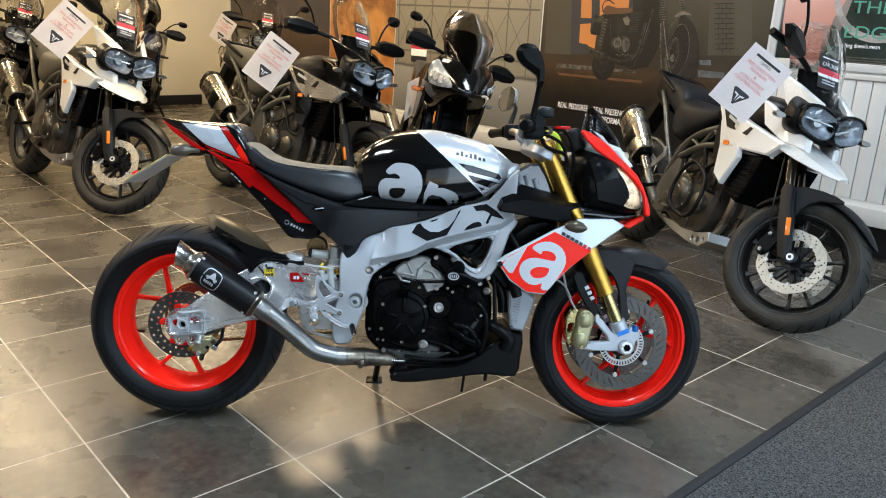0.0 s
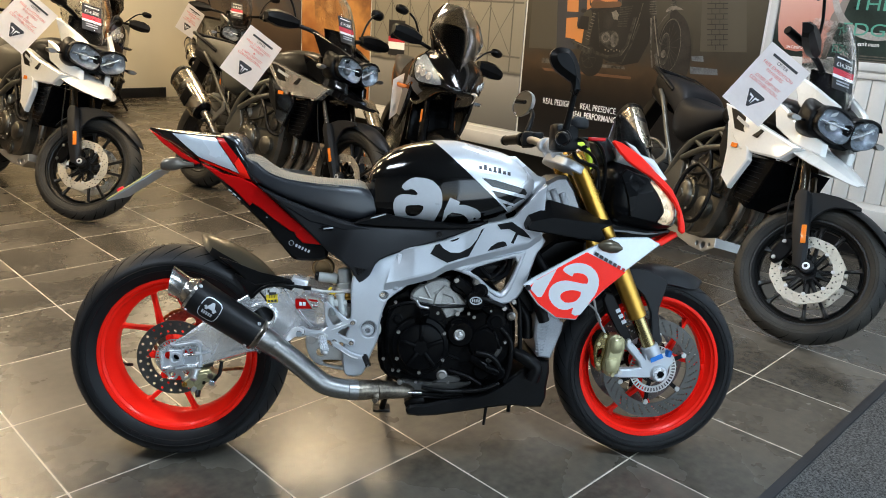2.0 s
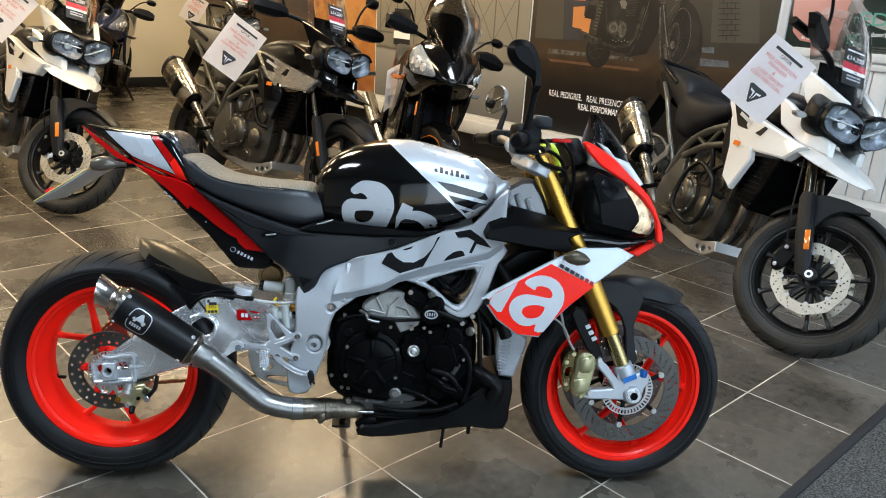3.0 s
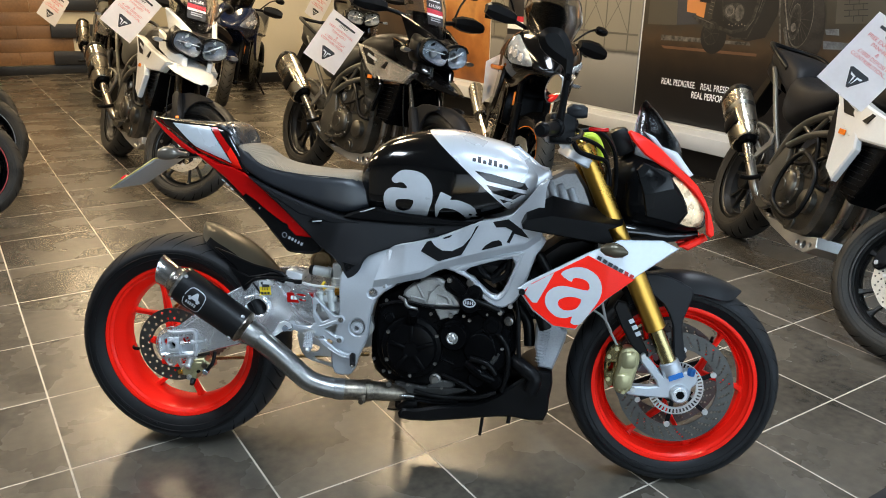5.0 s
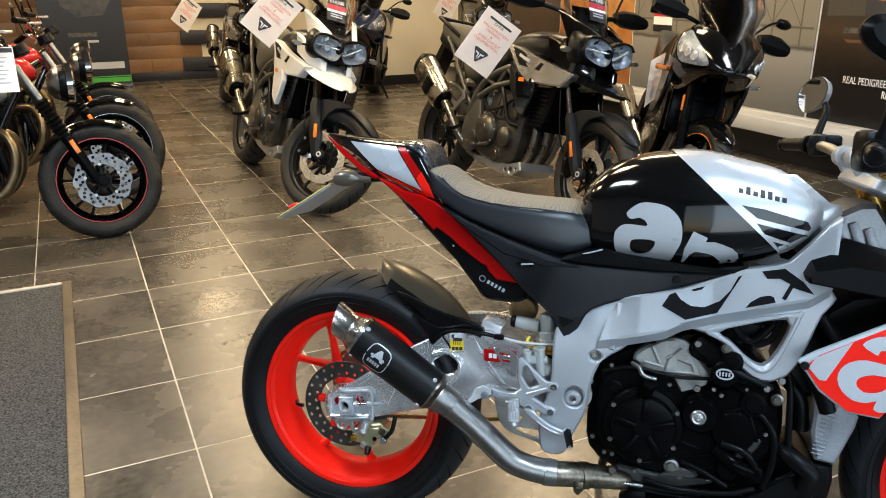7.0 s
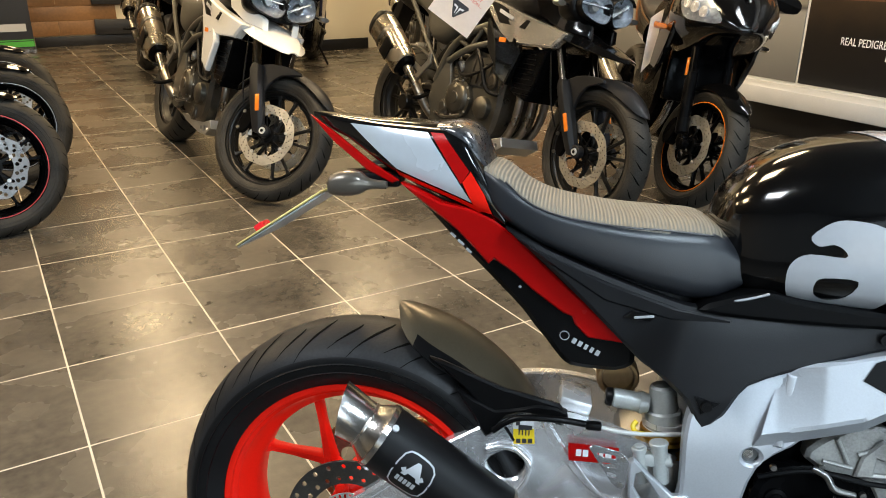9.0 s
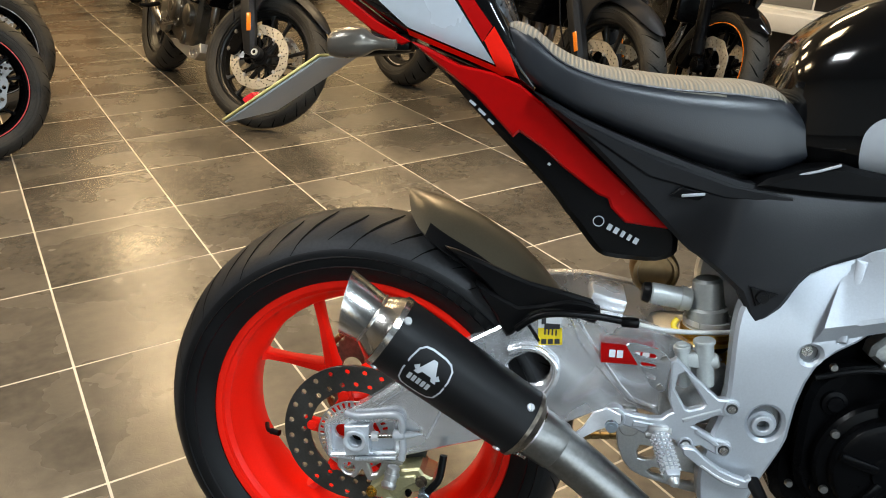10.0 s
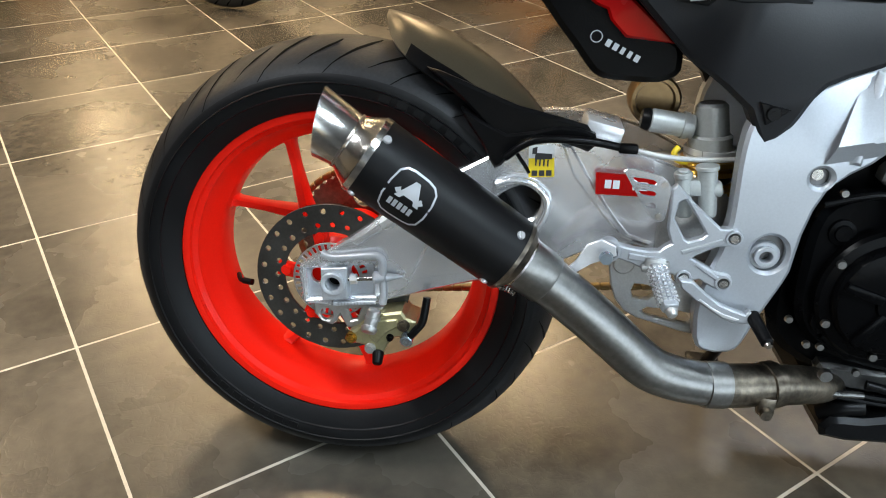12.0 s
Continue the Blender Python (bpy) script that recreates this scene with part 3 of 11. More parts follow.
def tyre(parent, c, R, hw, rb, mats, groove=34, sweep=0.17, gw=0.0045, seg=96, m=None):
    pr = tyre_profile(R, hw, rb)
    bm = bmesh.new()
    lathe(bm, pr, seg, c)
    n = len(pr) - 1
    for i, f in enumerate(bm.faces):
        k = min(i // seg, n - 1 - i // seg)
        # on the sports tyres the tread faces take the rubber with light painted in
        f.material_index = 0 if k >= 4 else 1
    t = part("tyre", bm, mats, parent, angle=60, m=m)
    ys, rs = [-p[1] for p in pr[:11]], [p[0] for p in pr[:11]]
    ys, rs = ys[::-1], rs[::-1]
    bm = bmesh.new()
    top = [(y, r) for y, r in zip(ys, rs) if r > rb + 0.5 * (R - rb)]
    for side in (-1, 1):
        for k in range(groove):
            t0 = 2 * math.pi * (k + (0.5 if side > 0 else 0)) / groove
            y0, y1 = (0.10, 0.97) if k % 2 else (0.3, 0.86)
            rows = []
            for s in range(9):
                q = s / 8
                y = hw * (y0 + (y1 - y0) * q)
                r = float(np.interp(y, [a for a, _ in top], [b for _, b in top])) + 0.0006
                th = t0 + sweep * (q ** 1.5) * (1 if k % 2 else 0.8)
                w = gw / R * (0.35 + 1.3 * math.sin(math.pi * min(q * 1.05 + 0.05, 1)))
                rows.append([bm.verts.new(Vector(c) + Vector((r * math.cos(a), side * y, r * math.sin(a)))) for a in (th - w / 2, th + w / 2)])
            for a, b in zip(rows, rows[1:]):
                bm.faces.new((a[0], a[1], b[1], b[0]) if side > 0 else (a[1], a[0], b[0], b[1]))
    # dark strips on the tread surface paint the shade of cut grooves
    tagged(part("tread_groove", bm, GROOVE, t), kind="stuff")
    for side in (-1, 1):
        for q in (0.30, 0.50):
            k = min(range(11), key=lambda j: abs((pr[j][0] - rb) / (R - rb) - q))
            r0, y0 = pr[k]
            bm = bmesh.new()
            lathe(bm, [(r0 - 0.0016, side * (-y0 - 0.001)), (r0, side * (-y0 + 0.0014)), (r0 + 0.0016, side * (-y0 - 0.001))], seg, c)
            part("sidewall_rib", bm, mats[1], t, angle=60)
        if R - rb > 0.06 and mats[0] is RUBBER:
            r0, y0 = rb + 0.36 * (R - rb), side * hw * 0.985
            bm = bmesh.new()
            box(bm, (0, 0, 0), (0.015, 0.0014, 0.0095), 0.0004, None, 1)
            mark = mesh_of(bm, "sidewall_mark", mats[1])
            for a0 in (radians(38), radians(218)):
                for k in range(8):
                    a = a0 + 0.092 * k
                    settle(new("sidewall_mark", mark), t, Matrix.Translation(Vector(c) + Vector((r0 * math.cos(a), y0, r0 * math.sin(a)))) @ Matrix.Rotation(-a - math.pi / 2, 4, "Y"))
    return t


def rim(parent, name, c, rl, rw, material, spokes, hub_r=0.042, hub_w=0.06, th=0.012, depth=0.017, yoff=0.0, label="", m=None, seg=96, tip=None):
    """A cast wheel: barrel, hub and spokes at (angle at the hub, angle at the rim[, inner radius, outer radius]) in degrees."""
    bm = bmesh.new()
    o = [(rl, -rw), (rl + 0.001, -rw + 0.006), (rl - 0.014, -rw + 0.014), (rl - 0.026, -rw + 0.034), (rl - 0.031, -rw * 0.3)]
    i = [(rl - 0.004, -rw - 0.001), (rl - 0.0105, -rw), (rl - 0.0118, -rw + 0.007), (rl - 0.0185, -rw + 0.0125), (rl - 0.0195, -rw + 0.020), (rl - 0.029, -rw + 0.034), (rl - 0.037, -rw + 0.046), (rl - 0.040, -rw * 0.3)]
    prof = o + [(r, -y) for r, y in reversed(o)] + [(r, -y) for r, y in i] + list(reversed(i))
    lathe(bm, prof, seg, c, closed=True)
    C = Vector(c)
    cyl(bm, C + Vector((0, -hub_w, 0)), C + Vector((0, hub_w, 0)), hub_r, bev=0.006, seg=32)
    wheel = part(name, bm, material, parent, label, angle=32, m=m)
    for a0, a1, *cut in spokes:
        bm = bmesh.new()
        r0, r1 = cut or (hub_r * 0.8, rl - 0.036)
        p0 = Vector((r0 * math.cos(radians(a0)), yoff * 0.5, r0 * math.sin(radians(a0))))
        p1 = Vector((r1 * math.cos(radians(a1)), yoff, r1 * math.sin(radians(a1))))
        d = (p1 - p0).normalized()
        sx = Vector((0, 1, 0)).cross(d).normalized()
        rings = []
        for q, k, dd in ((0, 1.5, 1.3), (0.15, 1.15, 1.15), (0.6, 0.8, 0.9), (0.9, 0.85, 0.95), (0.97, 1.25, 1.2), (1.03, 1.9, 1.5)):
            p = C + p0.lerp(p1, q)
            w, e = th * k, depth * dd
            rings.append([bm.verts.new(p + sx * (w * x) + Vector((0, e * y, 0))) for x, y in ((-1, -0.6), (-0.6, -1), (0.6, -1), (1, -0.6), (1, 0.6), (0.6, 1), (-0.6, 1), (-1, 0.6))])
        skin(bm, rings, True)
        part("spoke", bm, material, wheel)
    return wheel


def disc(parent, c, y, r0, r1, material, rows=2, n=22, t=0.0022, hole=0.0042, name="brake_disc", label="", wave=0.0, m=None):
    bm = bmesh.new()
    cx, cz = c[0], c[2]
    if wave:
        outer = [(cx + (r1 + wave * math.cos(10 * a)) * math.cos(a), cz + (r1 + wave * math.cos(10 * a)) * math.sin(a)) for a in (2 * math.pi * k / 120 for k in range(120))]
    else:
        outer = ring_pts((cx, cz), r1, 72)
    holes = [ring_pts((cx, cz), r0, 48)]
    for k in range(n):
        for j in range(rows):
            a = 2 * math.pi * (k + j / rows) / n
            rr = r0 + (r1 - r0) * (0.25 + 0.5 * (j / max(rows - 1, 1)))
            holes.append(ring_pts((cx + rr * math.cos(a), cz + rr * math.sin(a)), hole, 8))
    plate(bm, outer, y - t, y + t, holes, bev=0.0004)
    return part(name, bm, material, parent, label, m=m)


def carrier(parent, c, y, r, n, material, name="disc_carrier", w=0.008, m=None, r_in=0.03):
    bm = bmesh.new()
    C = Vector((c[0], y, c[2]))
    lathe(bm, [(r_in, -0.004), (r_in + 0.014, -0.004), (r_in + 0.014, 0.004), (r_in, 0.004)], 40, C, closed=True)
    ob = part(name, bm, material, parent, m=m)
    bm = bmesh.new()
    box(bm, ((r + r_in) / 2, 0, 0), (r - r_in, 0.006, w * 1.6), 0.001, None, 1)
    arm = mesh_of(bm, "carrier_arm", material)
    bm = bmesh.new()
    cyl(bm, (r, -0.006, 0), (r, 0.006, 0), 0.0085, seg=14, bev=0.001)
    cyl(bm, (r, -0.0065, 0), (r, 0.0065, 0), 0.0045, seg=10)
    button = mesh_of(bm, "floating_button", CAST_ALU)
    for k in range(n):
        at = Matrix.Translation(C) @ Matrix.Rotation(-(2 * math.pi * k / n + 0.4), 4, "Y")
        settle(new("carrier_arm", arm), ob, at)
        settle(new("floating_button", button), ob, at)
    return ob


def tone_ring(parent, c, y, r0, r1, n, material, m=None):
    bm = bmesh.new()
    outer = ring_pts((c[0], c[2]), r1, 60)
    holes = [ring_pts((c[0], c[2]), r0, 40)]
    for k in range(n):
        a, h = 2 * math.pi * k / n, math.pi / n * 0.5
        q0, q1 = r0 + (r1 - r0) * 0.3, r1 - (r1 - r0) * 0.15
        holes.append([(c[0] + r * math.cos(t), c[2] + r * math.sin(t)) for r, t in ((q0, a - h), (q1, a - h), (q1, a + h), (q0, a + h))])
    plate(bm, outer, y - 0.001, y + 0.001, holes, bev=0.0002)
    return part("sensor_ring", bm, material, parent, m=m)

# ---- the sports motorcycle in front ----
BIKE = pose(-0.015, 0.007, 0, 0, 0, 3.4) @ pose(0, 0, 0, -10, 0, 0)
bike = thing("sport_motorcycle", BIKE, "black, silver and red naked sports motorcycle leaning on its stand", "motorcycle")
RA, FA = (0.006, 0.0, 0.3215), (1.462, 0.0, 0.2995)


# rear wheel
def y_spokes(mids, spread, r0, fork_r, r1):
    """Spokes that leave the hub as one stem and part towards the rim."""
    return [q for p in mids for q in ((p, p, r0, fork_r), (p, p - spread, fork_r - 0.006, r1), (p, p + spread, fork_r - 0.006, r1))]


rw = rim(bike, "rear_wheel", RA, 0.2325, 0.0735, RED, y_spokes((139, 259, 19), 21, 0.040, 0.092, 0.1965), 0.05, 0.07, 0.0082, 0.014, 0.012, "bright red cast wheel")
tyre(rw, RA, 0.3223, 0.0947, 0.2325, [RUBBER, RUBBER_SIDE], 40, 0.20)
disc(rw, RA, -0.098, 0.070, 0.110, DISC_DK, 2, 24, label="drilled dark steel brake disc")
tone_ring(rw, RA, -0.104, 0.040, 0.056, 36, CAST_ALU)
for k in range(5):
    a = 2 * math.pi * k / 5 + 0.5
    d = Vector((math.cos(a), 0, math.sin(a)))
    bm = bmesh.new()
    box(bm, Vector((0, -0.095, RA[2])) + d * 0.058, (0.034, 0.008, 0.022), 0.002, Matrix.Rotation(-a, 4, "Y"))
    bolt(bm, Vector((0, -0.099, RA[2])) + d * 0.062, (0, -1, 0), 0.008, 0.004)
    part("disc_flange", bm, RED, rw)
bm = bmesh.new()
tube(bm, [(-0.160, -0.03, 0.283), (-0.150, -0.05, 0.284), (-0.140, -0.056, 0.285)], 0.0035, 10)
cyl(bm, (-0.143, -0.055, 0.285), (-0.128, -0.06, 0.286), 0.005, seg=10)
part("valve", bm, BLACK_SATIN, rw)
# sprocket and chain on the far side
bm = bmesh.new()
tooth = [(RA[0] + (0.098 + (0.006 if k % 2 else 0)) * math.cos(2 * math.pi * k / 84), RA[2] + (0.098 + (0.006 if k % 2 else 0)) * math.sin(2 * math.pi * k / 84)) for k in range(84)]
plate(bm, tooth, 0.092, 0.097, [ring_pts((0.06 * math.cos(a) + RA[0], 0.06 * math.sin(a) + RA[2]), 0.017, 16) for a in (0.3, 1.56, 2.8, 4.07, 5.3)], 0.0006)
part("sprocket", bm, STEEL_DK, rw)
bm = bmesh.new()
path = [(0.104 * math.cos(radians(a)), RA[2] + 0.104 * math.sin(radians(a))) for a in range(80, 281, 9)]
path += [(x, RA[2] - 0.104 + 0.105 * x) for x in np.arange(0.03, 0.56, 0.0159)]
path = [(x, RA[2] + 0.104 - 0.03 * x) for x in np.arange(0.55, 0.02, -0.0159)] + path
for (x0, z0), (x1, z1) in zip(path, path[1:]):
    ang = math.atan2(z1 - z0, x1 - x0)
    box(bm, ((x0 + x1) / 2, 0.0945, (z0 + z1) / 2), (0.0185, 0.014, 0.010), 0.003, Matrix.Rotation(-ang, 4, "Y"), 1)
part("drive_chain", bm, mat("chain_steel", (0.28, 0.20, 0.09), 0.4, metal=0.9, var=0.3), bike, "gold-brown drive chain")

# front wheel
STEER = Matrix.Translation(FA) @ Matrix.Rotation(radians(1.5), 4, "Z") @ Matrix.Translation([-x for x in FA])
fw = rim(bike, "front_wheel", FA, 0.231, 0.0465, RED, y_spokes((22, 142, 262), 25, 0.029, 0.085, 0.195), 0.036, 0.05, 0.0076, 0.012, 0.004, "bright red cast wheel", m=STEER)
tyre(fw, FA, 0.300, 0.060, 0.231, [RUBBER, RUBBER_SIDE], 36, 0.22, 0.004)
for s in (-1, 1):
    disc(fw, FA, s * 0.066, 0.114, 0.160, DISC_DK, 4, 34, hole=0.0030, label="drilled floating brake disc")
    carrier(fw, FA, s * 0.066, 0.110, 6, BLACK_SATIN)
tone_ring(fw, FA, -0.074, 0.056, 0.077, 44, CAST_ALU)
bm = bmesh.new()
cyl(bm, (1.56, -0.03, 0.44), (1.553, -0.05, 0.432), 0.0045, seg=10)
part("valve", bm, BLACK_SATIN, fw)

# swing arm
ARM = [(p.x, p.z) for p in curve_pts([(u, 0, w) for u, w in [(0.084, 0.431), (0.14, 0.470), (0.19, 0.502), (0.25, 0.533), (0.31, 0.541), (0.37, 0.536), (0.43, 0.520), (0.53, 0.470), (0.56, 0.42), (0.53, 0.375), (0.47, 0.380), (0.41, 0.405), (0.36, 0.400), (0.30, 0.368), (0.25, 0.349), (0.20, 0.336)]], 3)] + [(0.141, 0.319), (0.111, 0.309), (0.079, 0.300), (0.074, 0.292), (0.016, 0.288), (-0.029, 0.288), (-0.034, 0.292), (-0.039, 0.341), (-0.036, 0.347), (-0.002, 0.368), (0.030, 0.389)]
SLOT = smooth2([(0.221, 0.455), (0.25, 0.476), (0.272, 0.472), (0.281, 0.452), (0.270, 0.432), (0.240, 0.43)], 3)
BAY = [(-0.029, 0.342), (0.064, 0.355), (0.066, 0.308), (-0.026, 0.297)]


def bulge(s):
    return lambda u, w: s * (0.018 * max(0.0, 1 - ((u - 0.28) / 0.24) ** 2) + 0.30 * max(0.0, u - 0.42))


bm = bmesh.new()
plate(bm, ARM, -0.134, -0.108, [SLOT, BAY], 0.003, bulge(1))
sw = part("swing_arm", bm, ARM_ALU, bike, "polished aluminium swing arm", angle=24)
bm = bmesh.new()
plate(bm, ARM, 0.108, 0.134, [SLOT, BAY], 0.003, bulge(-1))
part("far_side_arm", bm, ARM_ALU, sw, angle=24)
bm = bmesh.new()
box(bm, (0.47, 0, 0.44), (0.09, 0.26, 0.10), 0.02)
cyl(bm, (0.562, -0.125, 0.417), (0.562, 0.125, 0.417), 0.03, seg=24)
part("cross_brace", bm, CAST_ALU, sw)
arm_y = lambda off: (lambda u, w: -0.134 - off + bulge(1)(u, w))
# folded facets of the arm
bm = bmesh.new()
plate(bm, [(0.299, 0.536), (0.317, 0.497), (0.337, 0.471), (0.358, 0.446), (0.387, 0.417), (0.420, 0.409), (0.426, 0.414), (0.394, 0.423), (0.377, 0.441), (0.347, 0.481), (0.328, 0.510), (0.312, 0.535)], -0.1385, -0.130, [], 0.003, bulge(1))
part("pressed_fold", bm, ARM_ALU, sw, angle=24)
bm = bmesh.new()
plate(bm, [(0.110, 0.330), (0.150, 0.341), (0.205, 0.352), (0.26, 0.370), (0.255, 0.39), (0.16, 0.455), (0.128, 0.436), (0.138, 0.397)], -0.1375, -0.130, [], 0.0035, bulge(1))
part("pressed_facet", bm, ARM_ALU, sw, angle=24)
bm = bmesh.new()
plate(bm, [(0.034, 0.388), (0.086, 0.428), (0.14, 0.465), (0.145, 0.460), (0.092, 0.418), (0.045, 0.383)], -0.1365, -0.130, [], 0.002, bulge(1))
part("edge_flange", bm, ARM_ALU, sw, angle=24)
# rounded weld-on loop round the axle bay
bm = bmesh.new()
tube(bm, [(-0.004, -0.1355, 0.368), (0.012, -0.138, 0.3645), (0.040, -0.138, 0.368), (0.064, -0.138, 0.3715), (0.074, -0.138, 0.370), (0.0785, -0.138, 0.362), (0.079, -0.138, 0.340), (0.081, -0.138, 0.316), (0.079, -0.137, 0.301)], 0.0055, 12)
part("bay_rib", bm, SATIN_ALU, sw)
bm = bmesh.new()
cyl(bm, (0.066, -0.138, 0.339), (0.084, -0.137, 0.341), 0.0085, 0.0075, 16, bev=0.002)
cyl(bm, (0.084, -0.137, 0.341), (0.108, -0.134, 0.343), 0.0068, 0.001, 16)
part("adjuster_boss", bm, SATIN_ALU, sw)
bm = bmesh.new()
plate(bm, [(-0.031, 0.344), (0.067, 0.357), (0.069, 0.306), (-0.028, 0.295)], -0.122, -0.114, [ring_pts((-0.013, 0.3285), 0.0115, 20), ring_pts((0.043, 0.3395), 0.0115, 20)], 0.001)
part("bay_floor", bm, SATIN_ALU, sw)
bm = bmesh.new()
plate(bm, [(-0.005, 0.348), (0.031, 0.3525), (0.032, 0.305), (-0.004, 0.300)], -0.142, -0.122, [ring_pts((0.0125, 0.3285), 0.010, 24)], 0.0015)
ab = part("axle_block", bm, SATIN_ALU, sw, "chain adjuster block with axle nut")
bm = bmesh.new()
lathe(bm, [(0.0105, -0.139), (0.0105, -0.148), (0.0118, -0.149), (0.0155, -0.149), (0.0168, -0.1475), (0.0168, -0.142)], 32, (0.0125, 0, 0.3285))
part("axle_nut", bm, SATIN_ALU, ab)
# black disc paints the darkness inside the hollow axle
bm = bmesh.new()
cyl(bm, (0.0125, -0.125, 0.3285), (0.0125, -0.1255, 0.3285), 0.0103, seg=24)
part("axle_bore", bm, GROOVE, ab)
bm = bmesh.new()
plate(bm, [(0.010, 0.297), (0.070, 0.304), (0.070, 0.299), (0.010, 0.291)], -0.1385, -0.133, [], 0.001)
part("scale_bar", bm, SATIN_ALU, sw)
bm = bmesh.new()
for k in range(9):
    box(bm, (0.018 + 0.0045 * k, -0.1388, 0.2952 + 0.00055 * k), (0.0012, 0.0008, 0.0045))
part("scale_marks", bm, GREY_DECAL, sw)
bm = bmesh.new()
cyl(bm, (0.032, -0.138, 0.334), (0.070, -0.138, 0.3385), 0.0032, seg=12)
part("adjuster_rod", bm, STEEL, sw)
bm = bmesh.new()
cyl(bm, (0.035, -0.138, 0.3345), (0.044, -0.138, 0.3355), 0.0072, seg=6)
part("adjuster_nut", bm, POLISHED, sw)
# looped strap on the arm beside the silencer
bm = bmesh.new()
tube(bm, [(0.222, -0.121, 0.477), (0.245, -0.121, 0.485), (0.268, -0.121, 0.481), (0.286, -0.122, 0.465), (0.288, -0.123, 0.445), (0.280, -0.124, 0.425), (0.268, -0.126, 0.408)], 0.0055, 10)
part("slot_rim", bm, ARM_ALU, sw)
bm = bmesh.new()
plate(bm, [(0.307, 0.378), (0.314, 0.374), (0.352, 0.402), (0.382, 0.416), (0.380, 0.428), (0.362, 0.436), (0.345, 0.428), (0.333, 0.405)], -0.164, -0.160, [], 0.001)
part("silencer_bracket", bm, POLISHED, bike, "plain sheet bracket of the silencer")
# rear caliper
bm = bmesh.new()
plate(bm, [(0.034, 0.247), (0.036, 0.257), (0.046, 0.263), (0.059, 0.276), (0.068, 0.284), (0.086, 0.292), (0.110, 0.297), (0.116, 0.288), (0.130, 0.283), (0.132, 0.268), (0.115, 0.259), (0.099, 0.255), (0.092, 0.246), (0.086, 0.231), (0.080, 0.226), (0.067, 0.227), (0.057, 0.240), (0.042, 0.242)], -0.135, -0.085, [], 0.003)
cal = part("rear_caliper", bm, BRASS, bike, "pale gold brake caliper", angle=24)
bm = bmesh.new()
plate(bm, [(0.063, 0.270), (0.070, 0.280), (0.104, 0.287), (0.108, 0.276), (0.090, 0.264), (0.076, 0.246), (0.066, 0.254)], -0.1385, -0.133, [], 0.002)
part("caliper_rib", bm, BRASS, cal, angle=24)
for u, w, r, m in ((0.040, 0.251, 0.0065, GOLD), (0.067, 0.237, 0.0065, CAST_ALU), (0.113, 0.277, 0.0072, STEEL_DK), (0.095, 0.257, 0.0042, BLACK_CAST)):
    bm = bmesh.new()
    lathe(bm, [(r * 1.25, 0.004), (r * 1.25, -0.0025), (r * 1.15, -0.0035), (r, -0.0035)], 20, (u, -0.135, w))
    bolt(bm, (u, -0.136, w), (0, -1, 0), r, 0.006)
    part("caliper_bolt", bm, m, cal)
bm = bmesh.new()
cyl(bm, (0.078, -0.132, 0.232), (0.079, -0.146, 0.218), 0.0085, 0.007, 16, bev=0.002)
part("bleed_cap", bm, BLACK_SATIN, cal)
bm = bmesh.new()
cyl(bm, (0.074, -0.140, 0.300), (0.0685, -0.146, 0.276), 0.0095, 0.0095, 18, bev=0.002)
cyl(bm, (0.0720, -0.142, 0.290), (0.0712, -0.143, 0.286), 0.0112, seg=18)
cyl(bm, (0.0685, -0.146, 0.276), (0.0675, -0.152, 0.270), 0.0115, 0.0105, 18, bev=0.0015)
part("slide_pin", bm, CAST_ALU, cal)
bm = bmesh.new()
cyl(bm, (0.119, -0.133, 0.260), (0.119, -0.148, 0.258), 0.0092, 0.0088, 18, bev=0.0015)
part("banjo_bolt", bm, BLUE_STEEL, cal)
bm = bmesh.new()
tube(bm, [(0.119, -0.141, 0.259), (0.131, -0.141, 0.274), (0.140, -0.138, 0.288), (0.144, -0.13, 0.320)], 0.0055, 12)
part("banjo_pipe", bm, BLACK_SATIN, cal)
bm = bmesh.new()
plate(bm, [(-0.018, 0.292), (-0.017, 0.274), (-0.006, 0.262), (0.008, 0.258), (0.014, 0.263), (0.020, 0.276), (0.030, 0.256), (0.046, 0.258), (0.056, 0.272), (0.080, 0.276), (0.082, 0.292), (0.03, 0.298)], -0.118, -0.108, [ring_pts((0.0, 0.274), 0.0095, 18), [(0.030, 0.285), (0.050, 0.288), (0.044, 0.270), (0.036, 0.268)]], 0.002)
part("caliper_bracket", bm, CAST_ALU, cal)

# exhaust: silencer, its tip, link pipe
MU0, MU1 = Vector((0.076, -0.205, 0.535)), Vector((0.252, -0.195, 0.420))
MD = (MU1 - MU0).normalized()
bm = bmesh.new()
cyl(bm, MU0, MU1, 0.0495, 0.0465, 48)
sil = part("silencer", bm, CARBON_MAT, bike, "matt black round silencer with steel end caps")
bm = bmesh.new()
prof = [(-0.050, 0.0385), (-0.048, 0.038), (-0.028, 0.0345), (-0.0265, 0.0352), (-0.0245, 0.0352), (-0.023, 0.0350), (-0.003, 0.0475), (-0.002, 0.0500), (0.006, 0.0503)]
inner = [(-0.045, 0.0355), (-0.026, 0.029), (0.02, 0.027)]
q = frame_to(MD)
shear = 0.35


def turned(prof, c, q, seg=48, tilt=0.0):
    rings = []
    for h, r in prof:
        ring = []
        for i in range(seg):
            a = 2 * math.pi * i / seg
            v = Vector((r * math.cos(a), r * math.sin(a), h))
            v = q @ v
            ring.append(c + v + MD * (tilt * v.z if h < -0.04 else 0))
        rings.append(ring)
    return rings


